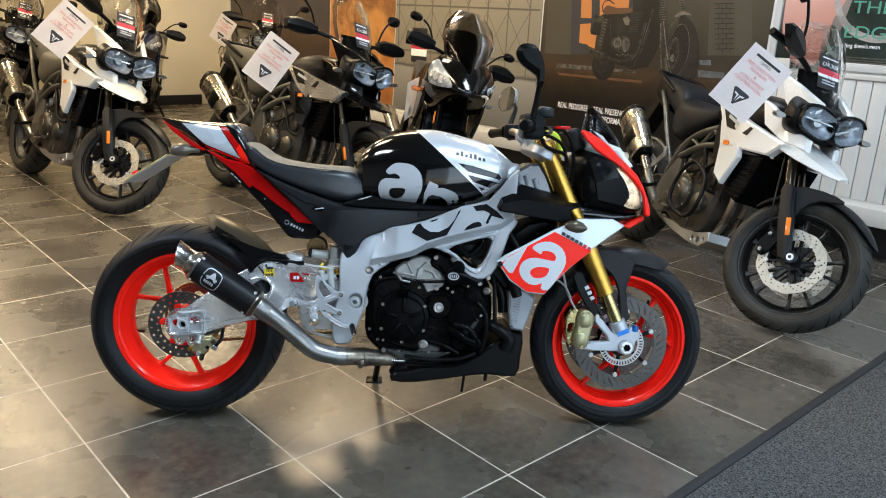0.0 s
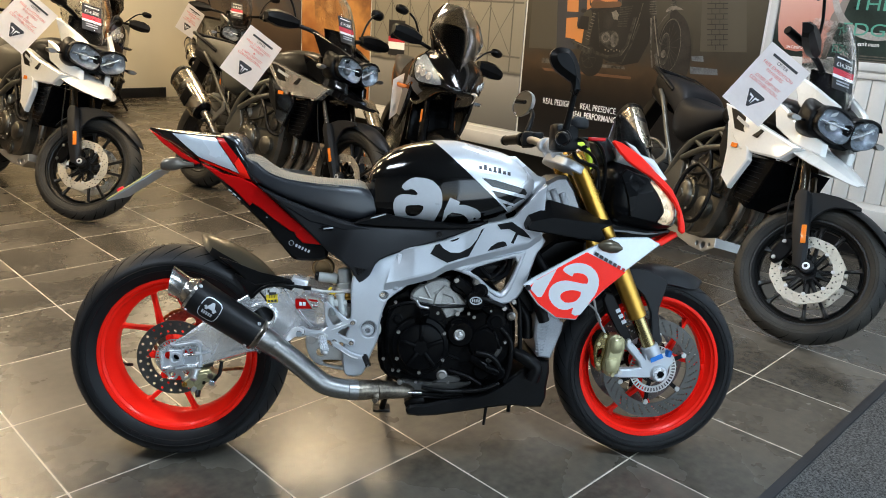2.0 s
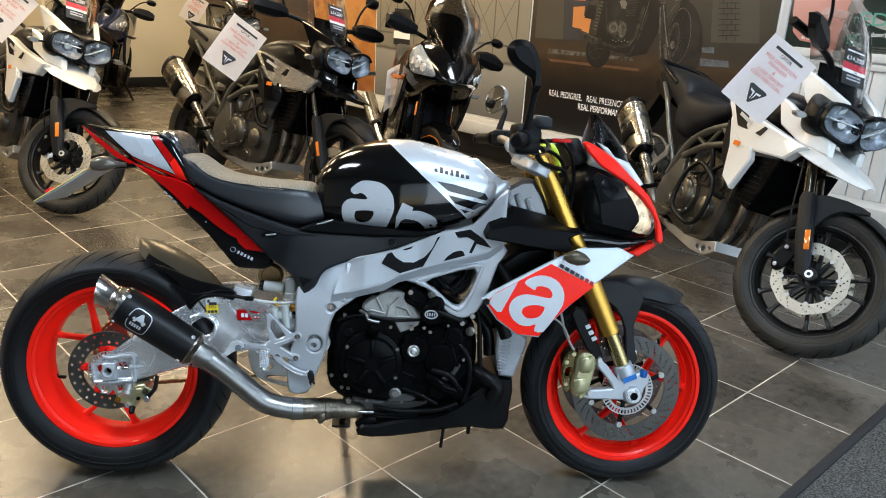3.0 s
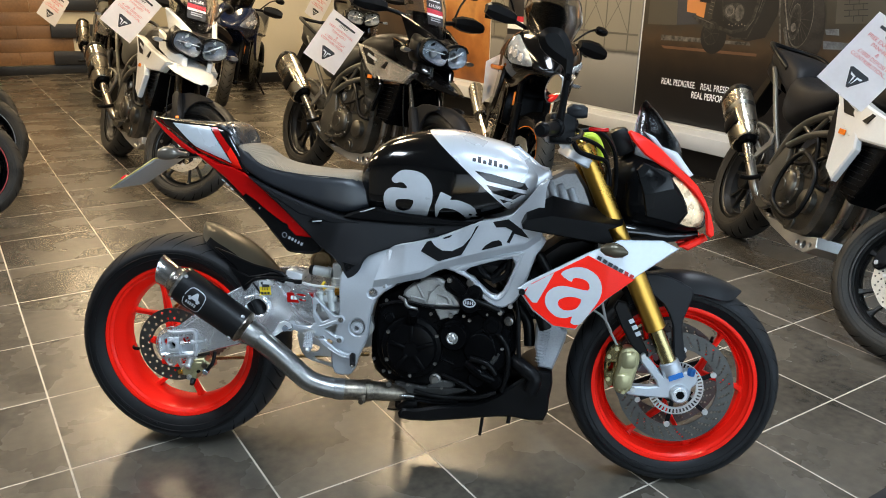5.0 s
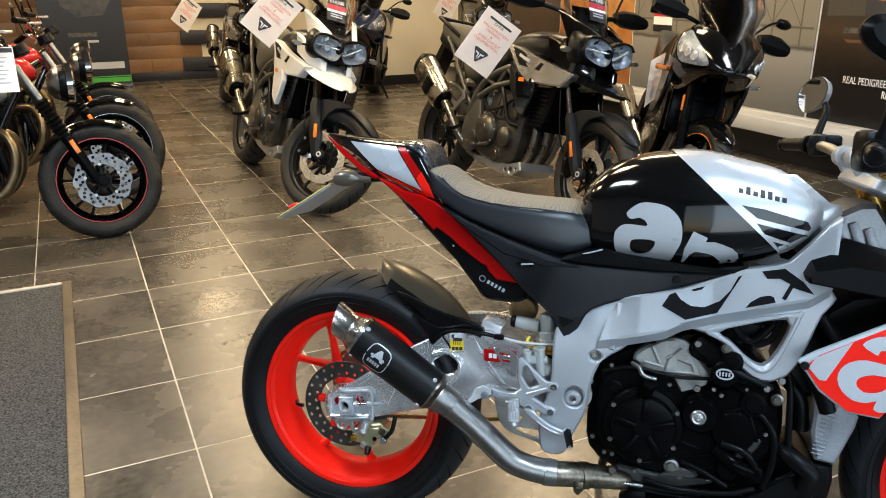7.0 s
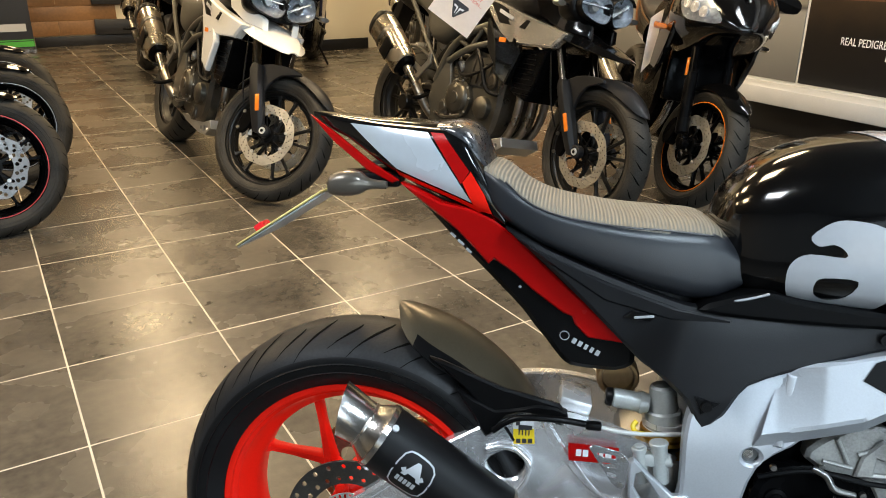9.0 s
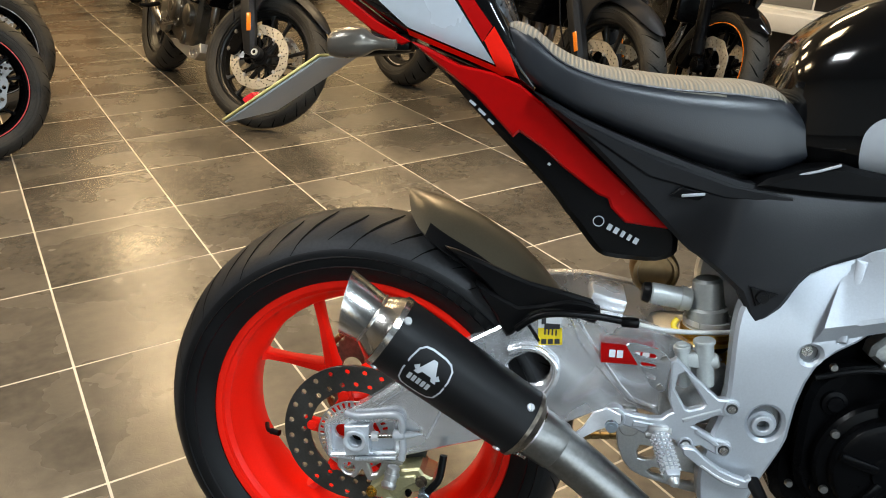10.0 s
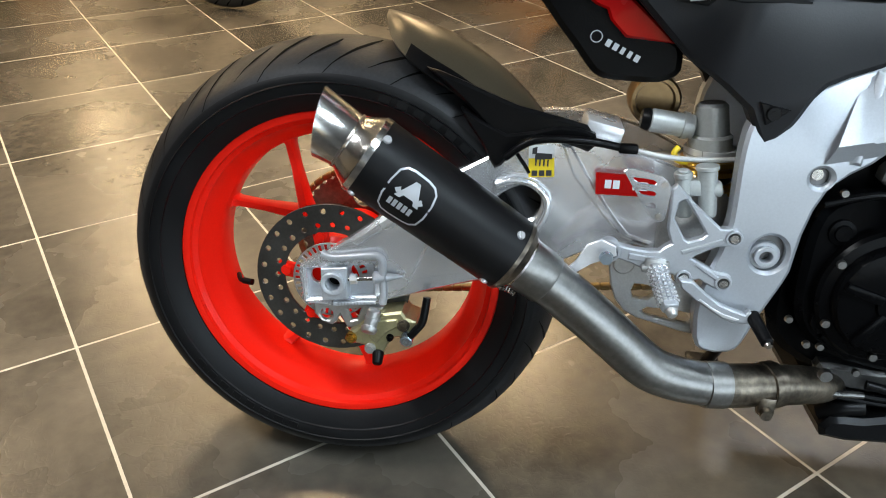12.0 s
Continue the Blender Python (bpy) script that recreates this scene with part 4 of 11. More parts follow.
loft(bm, turned(inner[::-1] + prof, MU0, q, tilt=-0.5), False)
part("exhaust_tip", bm, STEEL, sil, "flared slash-cut steel exhaust tip")
bm = bmesh.new()
loft(bm, turned([(-0.001, 0.0468), (-0.001, 0.0475), (0.004, 0.0475), (0.0055, 0.0455), (0.014, 0.0365), (0.016, 0.0345)], MU1, q), False)
part("end_cap", bm, STEEL_DK, sil)
for h, r, t in ((0.0155, 0.0345, 0.0022), (-0.0255 - (MU1 - MU0).length, 0.0348, 0.0020)):
    bm = bmesh.new()
    loft(bm, turned([(h - t, r - 0.001), (h - t * 0.6, r + 0.0012), (h + t * 0.6, r + 0.0012), (h + t, r - 0.001)], MU1, q), False)
    part("weld_bead", bm, WELD, sil)
bm = bmesh.new()
loft(bm, turned([(0.015, 0.0338), (0.055, 0.0332), (0.057, 0.0320), (0.057, 0.0300)], MU1, q), False)
part("pipe_sleeve", bm, GUN, sil)
bm = bmesh.new()
tube(bm, [MU1 + MD * 0.03, (0.300, -0.193, 0.388), (0.345, -0.19, 0.353), (0.385, -0.187, 0.319), (0.414, -0.184, 0.293), (0.441, -0.182, 0.273), (0.474, -0.178, 0.261), (0.508, -0.171, 0.253), (0.530, -0.166, 0.250)], [0.0312, 0.0308, 0.0303, 0.030, 0.0296, 0.0293, 0.029, 0.0285, 0.0285], 32)
part("link_pipe", bm, GUN, sil, "bent brushed steel link pipe")
bm = bmesh.new()
tube(bm, [(0.535, -0.166, 0.249), (0.565, -0.157, 0.248), (0.61, -0.139, 0.243), (0.65, -0.122, 0.237), (0.69, -0.100, 0.230), (0.715, -0.06, 0.230)], [0.0285, 0.0285, 0.0275, 0.026, 0.023, 0.02], 24)
part("collector_pipe", bm, STEEL_DK, sil, "heat-stained collector with a clamp")
bm = bmesh.new()
cyl(bm, (0.510, -0.1710, 0.2520), (0.538, -0.1645, 0.2500), 0.0302, 0.0305, 32, bev=0.0008)
part("slip_joint", bm, GUN, sil, "slip joint of the pipe")
bm = bmesh.new()
lathe(bm, [(0.0285, -0.010), (0.0312, -0.009), (0.0312, 0.009), (0.0285, 0.010)], 28, (0.600, -0.1430, 0.2440), Matrix.Rotation(radians(-64), 3, "Z"))
box(bm, (0.592, -0.174, 0.232), (0.022, 0.012, 0.026), 0.003)
bolt(bm, (0.591, -0.180, 0.224), (0, -1, 0), 0.0085, 0.008)
part("pipe_clamp", bm, STEEL_DK, sil)
up = Vector((0, 1, 0)).cross(MD).normalized()
for h, rr in ((0.012, 0.0498), (0.200, 0.0472)):
    for sgn in (-1, 1):
        n = (Vector((0, -1, 0)) * 0.62 + up * sgn * 0.78).normalized()
        bm = bmesh.new()
        bolt(bm, MU0 + MD * h + n * (rr - 0.001), n, 0.0055, 0.0025)
        part("rivet", bm, POLISHED, sil)


def sil_side(off):
    def f(u, w):
        p = Vector((u, 0, w))
        a = Vector((MU0.x, 0, MU0.z))
        d = Vector((MD.x, 0, MD.z)).normalized()
        t = (p - a).dot(d)
        e = (p - a - d * t).length
        r = 0.0495 - 0.003 * t / 0.21 + off
        return -0.205 + 0.048 * t - math.sqrt(max(r * r - e * e, 1e-6))
    return f


def on_silencer(pts):
    o, ax, ay = Vector((MU0.x, MU0.z)), Vector((MD.x, MD.z)).normalized(), Vector((-MD.z, MD.x)).normalized()
    return [tuple(o + ax * s + ay * t) for s, t in pts]


shield = smooth2([(0.042, -0.024), (0.068, -0.031), (0.094, -0.022), (0.094, 0.022), (0.068, 0.031), (0.042, 0.024)], 3)
bm = bmesh.new()
skin_decal(bm, on_silencer(shield), sil_side(0.0008), [on_silencer(grow(shield, 0.0022))])
EMB = [[(0.0655, 0.022), (0.0715, 0.022), (0.0845, -0.003), (0.0775, -0.003), (0.0750, 0.002), (0.0620, 0.002), (0.0595, -0.003), (0.0525, -0.003)],
       [(0.049, 0.004), (0.0545, 0.009), (0.0575, 0.0035), (0.053, 0.0005)], [(0.087, 0.004), (0.0815, 0.009), (0.0785, 0.0035), (0.083, 0.0005)]] + [[(0.050 + 0.0066 * k, -0.017), (0.0548 + 0.0066 * k, -0.017), (0.0548 + 0.0066 * k, -0.0075), (0.050 + 0.0066 * k, -0.0075)] for k in range(5)]
for lp in EMB:
    b2 = bmesh.new()
    skin_decal(b2, on_silencer(lp), sil_side(0.0008))
    me = bpy.data.meshes.new("tmp")
    b2.to_mesh(me)
    b2.free()
    bm.from_mesh(me)
    bpy.data.meshes.remove(me)
part("emblem", bm, GREY_DECAL, sil, "silver shield-shaped emblem")
for p0, p1 in (((0.235, -0.188, 0.377), (0.262, -0.182, 0.363)), ((0.30, -0.172, 0.345), (0.33, -0.165, 0.327))):
    bm = bmesh.new()      # springs below the sleeve
    P0, P1 = Vector(p0), Vector(p1)
    dd = (P1 - P0)
    qq = frame_to(dd)
    tube(bm, [P0 + dd * (k / 40) + qq @ Vector((0.0042 * math.cos(k * 1.3), 0.0042 * math.sin(k * 1.3), 0)) for k in range(41)], 0.0011, 6, 1)
    part("exhaust_spring", bm, STEEL, sil)

# main frame
SPAR = [(0.512, 0.595), (0.545, 0.640), (0.600, 0.662), (0.650, 0.668), (0.769, 0.694), (0.893, 0.748), (0.979, 0.770), (1.047, 0.852), (1.075, 0.868), (1.045, 0.79), (1.045, 0.745), (1.075, 0.705), (1.052, 0.668), (1.036, 0.616), (1.012, 0.551), (0.985, 0.520), (0.945, 0.512), (0.905, 0.535), (0.870, 0.578), (0.830, 0.600), (0.764, 0.610), (0.694, 0.586), (0.648, 0.547), (0.606, 0.515), (0.588, 0.455), (0.584, 0.405), (0.572, 0.370), (0.557, 0.332), (0.546, 0.298), (0.532, 0.284), (0.500, 0.284), (0.486, 0.304), (0.482, 0.365), (0.497, 0.425), (0.504, 0.465), (0.503, 0.515), (0.503, 0.555)]
EYE_W = smooth2([(0.852, 0.606), (0.900, 0.630), (0.985, 0.650), (0.990, 0.615), (0.962, 0.555), (0.938, 0.545), (0.910, 0.562), (0.880, 0.588)], 2)


def spar_shape(s):
    return lambda u, w: s * (-0.012 + 0.045 * max(0, u - 0.85) + 0.03 * max(0, 0.45 - w) + 0.16 * max(0, min(0.09, w - 0.545)) * max(0.0, min(1.0, (0.68 - u) / 0.06)))


RECESS = mat("recess_grey", (0.2, 0.2, 0.2), 0.5, metal=0.5)
PIV_EYE = ring_pts((0.5545, 0.427), 0.024, 32, sx=0.86)
BOLT_EYE = ring_pts((0.594, 0.5265), 0.0118, 24)
for s, nm in ((1, "main_frame"), (-1, "far_frame_spar")):
    bm = bmesh.new()
    plate(bm, smooth2(SPAR, 2), -0.160 * s, -0.128 * s, [EYE_W] + ([PIV_EYE, BOLT_EYE] if s == 1 else []), 0.0045, spar_shape(s))
    fr = part(nm, bm, FRAME_ALU, bike if s == 1 else fr, "silver anodised aluminium twin-spar frame" if s == 1 else "")
bm = bmesh.new()
lathe(bm, [(0.0075, -0.148), (0.0075, -0.1715), (0.0085, -0.1725), (0.0125, -0.1725), (0.0135, -0.1715), (0.0135, -0.166), (0.0172, -0.166), (0.0180, -0.165), (0.0180, -0.150)], 32, (0.552, 0, 0.423))
part("pivot_nut", bm, FRAME_ALU, fr.parent)
bm = bmesh.new()
cyl(bm, (0.552, -0.152, 0.423), (0.552, -0.1525, 0.423), 0.0076, seg=20)
part("pivot_bore", bm, GROOVE, fr.parent)
bm = bmesh.new()
lathe(bm, [(0.0, -0.158), (0.030, -0.158)], 32, (0.5545, 0, 0.427))
part("pivot_recess", bm, RECESS, fr.parent)
bm = bmesh.new()
lathe(bm, [(0.0, -0.160), (0.016, -0.160)], 24, (0.594, 0, 0.5265))
part("bolt_recess", bm, RECESS, fr.parent)
bm = bmesh.new()
bolt(bm, (0.5905, -0.160, 0.530), (0, -1, 0), 0.0078, 0.008)
part("frame_bolt", bm, STEEL, fr.parent)
for a, b, w in (((0.638, 0.652), (0.627, 0.545), 0.007), ((0.690, 0.602), (0.80, 0.618), 0.004), ((0.87, 0.640), (1.01, 0.672), 0.004)):
    bm = bmesh.new()      # pressed edges along the spar
    d = Vector((b[0] - a[0], b[1] - a[1])).normalized() * w
    plate(bm, [(a[0] - d.y, a[1] + d.x), (a[0] + d.y, a[1] - d.x), (b[0] + d.y, b[1] - d.x), (b[0] - d.y, b[1] + d.x)], -0.1645, -0.157, [], 0.004, spar_shape(1))
    part("spar_ridge", bm, FRAME_ALU, fr.parent)
# folded upper face of the spar, and the black letter-like graphics that run on from the tank
RIDGE_U, RIDGE_W, CREST_W = (0.593, 0.639, 0.738, 0.777, 0.847, 0.946, 1.024, 1.06), (0.566, 0.576, 0.603, 0.626, 0.648, 0.678, 0.702, 0.73), (0.62, 0.650, 0.690, 0.702, 0.722, 0.760, 0.815, 0.862)


def fold_y(off):
    """The pressed fold stands proud along the ridge and falls back to the crest above and to the flank below."""
    def f(u, w):
        lo, hi = float(np.interp(u, RIDGE_U, RIDGE_W)), float(np.interp(u, RIDGE_U, CREST_W))
        k = (hi - w) / (hi - lo) if w > lo else 1 - (lo - w) / 0.022
        return -0.1612 - off + spar_shape(1)(u, w) - 0.015 * max(0.0, min(1.0, k))
    return f


FOLD = [(u, w - 0.022) for u, w in zip(RIDGE_U, RIDGE_W)] + [(1.068, 0.862), (1.047, 0.850), (0.979, 0.768), (0.893, 0.746), (0.831, 0.716), (0.769, 0.692), (0.70, 0.675), (0.65, 0.664), (0.62, 0.64)]
bm = bmesh.new()
skin_decal(bm, FOLD, fold_y(0.0), (), 0.010)
part("spar_fold", bm, FRAME_ALU, fr.parent, angle=12)
for lp in ([(0.742, 0.682), (0.727, 0.656), (0.778, 0.632), (0.842, 0.653), (0.887, 0.736), (0.879, 0.732), (0.866, 0.703), (0.845, 0.678), (0.815, 0.662), (0.787, 0.662), (0.766, 0.673), (0.754, 0.687)],
           [(0.784, 0.695), (0.814, 0.706), (0.807, 0.698), (0.792, 0.693)],
           [(0.897, 0.670), (0.907, 0.683), (0.925, 0.696), (0.944, 0.701), (0.952, 0.698), (0.956, 0.688)],
           [(0.925, 0.748), (0.936, 0.734), (0.961, 0.737), (0.981, 0.728), (0.967, 0.697), (0.975, 0.695), (0.987, 0.721), (1.028, 0.712), (1.006, 0.735), (0.969, 0.758)]):
    bm = bmesh.new()
    skin_decal(bm, lp, fold_y(0.0018), (), 0.008)
    part("frame_graphic", bm, BLACK_FILM, fr.parent, "black printed graphic on the frame")
# bevelled lip round the frame window
bm = bmesh.new()
lip = smooth2([(0.822, 0.608), (0.90, 0.640), (1.006, 0.670), (1.012, 0.655), (0.975, 0.556), (0.945, 0.530), (0.905, 0.552), (0.865, 0.586)], 3)
plate(bm, lip, -0.1640, -0.157, [grow(lip, 0.010)], 0.003, spar_shape(1))
part("window_lip", bm, FRAME_ALU, fr.parent, angle=30)

# engine
HEAD_GREY = mat("cylinder_head_casting", (0.34, 0.335, 0.32), 0.5, metal=0.6, var=0.3, scale=16, fine=260, bump=0.15)
bm = bmesh.new()
ENG = smooth2([(0.600, 0.500), (0.651, 0.540), (0.730, 0.575), (0.824, 0.600), (0.90, 0.575), (0.985, 0.510), (1.010, 0.428), (1.000, 0.310), (0.940, 0.225), (0.80, 0.205), (0.680, 0.235), (0.594, 0.290), (0.585, 0.40)], 3)
plate(bm, ENG, -0.118, 0.125, [], 0.012)
eng = part("engine", bm, BLACK_CAST, bike, "black V-four engine with ribbed clutch cover")
bm = bmesh.new()
plate(bm, smooth2([(0.612, 0.478), (0.66, 0.505), (0.74, 0.505), (0.80, 0.485), (0.86, 0.478), (0.93, 0.500), (0.975, 0.470), (0.995, 0.42), (0.985, 0.35), (0.93, 0.290), (0.86, 0.262), (0.76, 0.262), (0.66, 0.285), (0.612, 0.33), (0.604, 0.40)], 3), -0.150, -0.112, [], 0.008)
part("crankcase_cover", bm, BLACK_CAST, eng)
bm = bmesh.new()
CL = (0.710, 0, 0.378)
lathe(bm, [(0.0, -0.190), (0.022, -0.190), (0.024, -0.186), (0.060, -0.186), (0.068, -0.184), (0.072, -0.178), (0.073, -0.170), (0.085, -0.168), (0.089, -0.163), (0.089, -0.145)], 56, CL)
clc = part("clutch_cover", bm, BLACK_CAST, eng, "round black clutch cover")
for k in range(5):
    a = radians(90 + 72 * k)
    d = Vector((math.cos(a), 0, math.sin(a)))
    bm = bmesh.new()
    box(bm, Vector((CL[0], -0.188, CL[2])) + d * 0.043, (0.052, 0.010, 0.013), 0.003, Matrix.Rotation(-a, 4, "Y"))
    part("cover_rib", bm, BLACK_CAST, clc)
bolts(clc, [(CL[0] + 0.081 * math.cos(0.5 + k * 1.047), -0.168, CL[2] + 0.081 * math.sin(0.5 + k * 1.047)) for k in range(6)], (0, -1, 0), 0.006, 0.005, GUN)
bm = bmesh.new()
cyl(bm, (0.829, -0.150, 0.418), (0.829, -0.178, 0.418), 0.046, 0.040, 36, bev=0.004)
cyl(bm, (0.905, -0.148, 0.385), (0.905, -0.158, 0.385), 0.05, 0.046, 36, bev=0.003)
tube(bm, [(0.87, -0.15, 0.34), (0.91, -0.165, 0.32), (0.95, -0.15, 0.30)], 0.016, 12)
cyl(bm, (0.90, -0.12, 0.30), (0.90, -0.165, 0.30), 0.028, 0.024, 24, bev=0.003)
plate(bm, smooth2([(0.80, 0.575), (0.84, 0.585), (0.90, 0.545), (0.965, 0.49), (0.96, 0.465), (0.91, 0.475), (0.85, 0.52), (0.80, 0.545)], 3), -0.158, -0.120, [], 0.006)
cyl(bm, (0.871, -0.150, 0.519), (0.871, -0.182, 0.519), 0.031, 0.029, 28, bev=0.003)
part("generator_cover", bm, BLACK_CAST, eng)
bm = bmesh.new()
oval = ring_pts((0.871, 0.521), 0.0125, 24, sx=1.5)
plate(bm, oval, -0.1828, -0.1815, [grow(oval, 0.0035)], 0.0002)
for k in range(4):
    box(bm, (0.861 + 0.0065 * k, -0.1822, 0.521), (0.0035, 0.0008, 0.009))
part("cap_emblem", bm, GREY_DECAL, eng, "small silver oval emblem")
bm = bmesh.new()
plate(bm, smooth2([(0.800, 0.566), (0.815, 0.590), (0.832, 0.582), (0.868, 0.548), (0.892, 0.535), (0.885, 0.515), (0.855, 0.520), (0.828, 0.545)], 2), -0.168, -0.15, [], 0.004)
part("mount_arm", bm, BLACK_CAST, eng)
bm = bmesh.new()
lathe(bm, [(0.0, -0.183), (0.008, -0.183), (0.010, -0.1815), (0.014, -0.1825), (0.017, -0.180), (0.018, -0.176)], 36, (0.826, 0, 0.415))
bolt(bm, (0.826, -0.183, 0.415), (0, -1, 0), 0.006, 0.003)
part("timing_plug", bm, CAST_ALU, eng, "bright machined plug")
bm = bmesh.new()
cyl(bm, (0.706, -0.165, 0.452), (0.716, -0.205, 0.492), 0.018, 0.016, 18, bev=0.003)
part("oil_filler", bm, BLACK_CAST, eng)
bm = bmesh.new()
tube(bm, [(0.672, -0.192, 0.528), (0.690, -0.198, 0.520), (0.700, -0.206, 0.506), (0.728, -0.206, 0.500)], [0.004, 0.005, 0.005, 0.004], 12)
part("filler_lever", bm, GUN, eng)
bm = bmesh.new()
plate(bm, smooth2([(0.676, 0.520), (0.690, 0.545), (0.716, 0.562), (0.743, 0.576), (0.783, 0.574), (0.806, 0.555), (0.832, 0.524), (0.850, 0.497), (0.800, 0.480), (0.729, 0.490)], 2), -0.146, -0.05, [], 0.006)
rch = part("rear_cylinder_head", bm, HEAD_GREY, eng, "grey cast cylinder head")
bm = bmesh.new()
plate(bm, [(0.768, 0.492), (0.842, 0.496), (0.838, 0.482), (0.815, 0.470), (0.787, 0.459)], -0.1545, -0.145, [], 0.003)
part("head_foot", bm, HEAD_GREY, rch)
bm = bmesh.new()
plate(bm, [(0.745, 0.500), (0.752, 0.532), (0.778, 0.560), (0.800, 0.548), (0.818, 0.520), (0.828, 0.500)], -0.1535, -0.145, [[(0.772, 0.507), (0.774, 0.530), (0.802, 0.522), (0.808, 0.507)]], 0.003)
part("head_rib", bm, HEAD_GREY, rch)
for a, b in (((0.748, 0.534), (0.796, 0.551)), ((0.700, 0.520), (0.742, 0.512)), ((0.716, 0.556), (0.735, 0.520))):
    bm = bmesh.new()
    tube(bm, [(a[0], -0.148, a[1]), (b[0], -0.148, b[1])], 0.0035, 8)
    part("head_rib", bm, HEAD_GREY, rch)
bm = bmesh.new()
tube(bm, [(0.705, -0.137, 0.565), (0.755, -0.137, 0.555), (0.790, -0.137, 0.525)], 0.006, 8)
part("head_pipe", bm, BLACK_SATIN, rch)
bm = bmesh.new()
plate(bm, smooth2([(0.66, 0.265), (0.74, 0.258), (0.80, 0.268), (0.87, 0.262), (0.86, 0.245), (0.78, 0.225), (0.68, 0.232)], 3), -0.140, 0.12, [], 0.006)
plate(bm, smooth2([(0.755, 0.262), (0.80, 0.285), (0.835, 0.280), (0.83, 0.262)], 2), -0.158, -0.13, [], 0.004)
plate(bm, smooth2([(0.905, 0.315), (0.945, 0.34), (0.965, 0.375), (0.95, 0.375), (0.915, 0.345)], 2), -0.156, -0.12, [], 0.004)
part("sump", bm, mat("sump_casting", (0.07, 0.069, 0.066), 0.45, metal=0.6, var=0.3, scale=14, fine=260, bump=0.12), eng)
bolts(eng, [(u, -0.152, w) for u, w in ((0.63, 0.506), (0.697, 0.514), (0.589, 0.463), (0.600, 0.334), (0.628, 0.300), (0.646, 0.298), (0.894, 0.323), (0.950, 0.327), (0.971, 0.393), (0.924, 0.487), (0.872, 0.465), (0.855, 0.476), (0.76, 0.475), (0.80, 0.262), (0.70, 0.264))], (0, -1, 0), 0.0052, 0.006, GUN, "cover_bolt")
bolts(eng, [(u, -0.170, w) for u, w in ((0.960, 0.500), (0.988, 0.521), (0.811, 0.578), (0.818, 0.478))], (0, -1, 0), 0.0078, 0.006, GUN, "mount_bolt")
bolts(eng, [(0.662, -0.150, 0.272)], (0, -1, 0), 0.009, 0.008, GUN, "drain_plug")
for pts, r in (([(0.61, -0.155, 0.49), (0.68, -0.16, 0.508), (0.78, -0.16, 0.495), (0.90, -0.162, 0.505), (0.96, -0.16, 0.50)], 0.004), ([(0.63, -0.14, 0.235), (0.75, -0.145, 0.222), (0.85, -0.145, 0.222)], 0.005), ([(0.65, -0.14, 0.222), (0.78, -0.145, 0.212), (0.88, -0.145, 0.218)], 0.004),
               ([(0.87, -0.13, 0.64), (0.90, -0.12, 0.60), (0.93, -0.12, 0.585), (0.97, -0.12, 0.63)], 0.009), ([(0.98, -0.13, 0.66), (0.97, -0.125, 0.60), (0.93, -0.125, 0.575)], 0.008)):
    bm = bmesh.new()
    tube(bm, pts, r, 8 if r < 0.01 else 12)
    part("hose", bm, BLACK_SATIN, eng)
bm = bmesh.new()
box(bm, (0.90, -0.08, 0.61), (0.10, 0.06, 0.07), 0.01)
part("throttle_body", bm, BLACK_SATIN, eng)
# small engine fittings: hose stubs, clips, wiring, drain pipes
for pts, r, mt in (([(0.80, -0.155, 0.300), (0.86, -0.170, 0.285), (0.90, -0.160, 0.262)], 0.006, BLACK_SATIN), ([(0.95, -0.150, 0.44), (0.985, -0.160, 0.40), (0.99, -0.155, 0.33), (0.975, -0.150, 0.27)], 0.0075, BLACK_SATIN), ([(0.86, -0.160, 0.545), (0.885, -0.175, 0.53), (0.93, -0.175, 0.515), (0.97, -0.165, 0.50)], 0.008, BLACK_SATIN),
                   ([(0.72, -0.150, 0.245), (0.80, -0.165, 0.238), (0.90, -0.160, 0.245), (0.96, -0.15, 0.265)], 0.0065, BLACK_SATIN), ([(0.665, -0.145, 0.60), (0.70, -0.15, 0.585), (0.74, -0.15, 0.60), (0.80, -0.145, 0.615)], 0.007, BLACK_SATIN), ([(0.88, -0.165, 0.36), (0.93, -0.168, 0.35), (0.955, -0.16, 0.32)], 0.009, BLACK_SATIN),
                   ([(0.995, -0.14, 0.56), (1.01, -0.15, 0.50), (1.015, -0.15, 0.43), (1.02, -0.145, 0.37)], 0.007, BLACK_SATIN), ([(0.60, -0.15, 0.25), (0.66, -0.155, 0.232), (0.72, -0.15, 0.228)], 0.005, GUN)):
    bm = bmesh.new()
    tube(bm, pts, r, 10)
    part("hose", bm, mt, eng)
for u, w, r, h, mt in ((0.885, 0.548, 0.024, 0.182, BLACK_CAST), (0.872, 0.575, 0.013, 0.178, GUN), (0.940, 0.455, 0.030, 0.162, BLACK_CAST), (0.955, 0.300, 0.022, 0.165, BLACK_CAST), (0.780, 0.285, 0.018, 0.160, GUN), (0.985, 0.475, 0.014, 0.165, GUN), (0.645, 0.335, 0.020, 0.160, BLACK_CAST), (0.640, 0.455, 0.018, 0.158, BLACK_CAST)):
    bm = bmesh.new()
    lathe(bm, [(0.0, -h), (r * 0.55, -h), (r * 0.62, -h + 0.003), (r * 0.92, -h + 0.004), (r, -h + 0.010), (r, -0.12)], 24, (u, 0, w))
    part("engine_cap", bm, mt, eng)
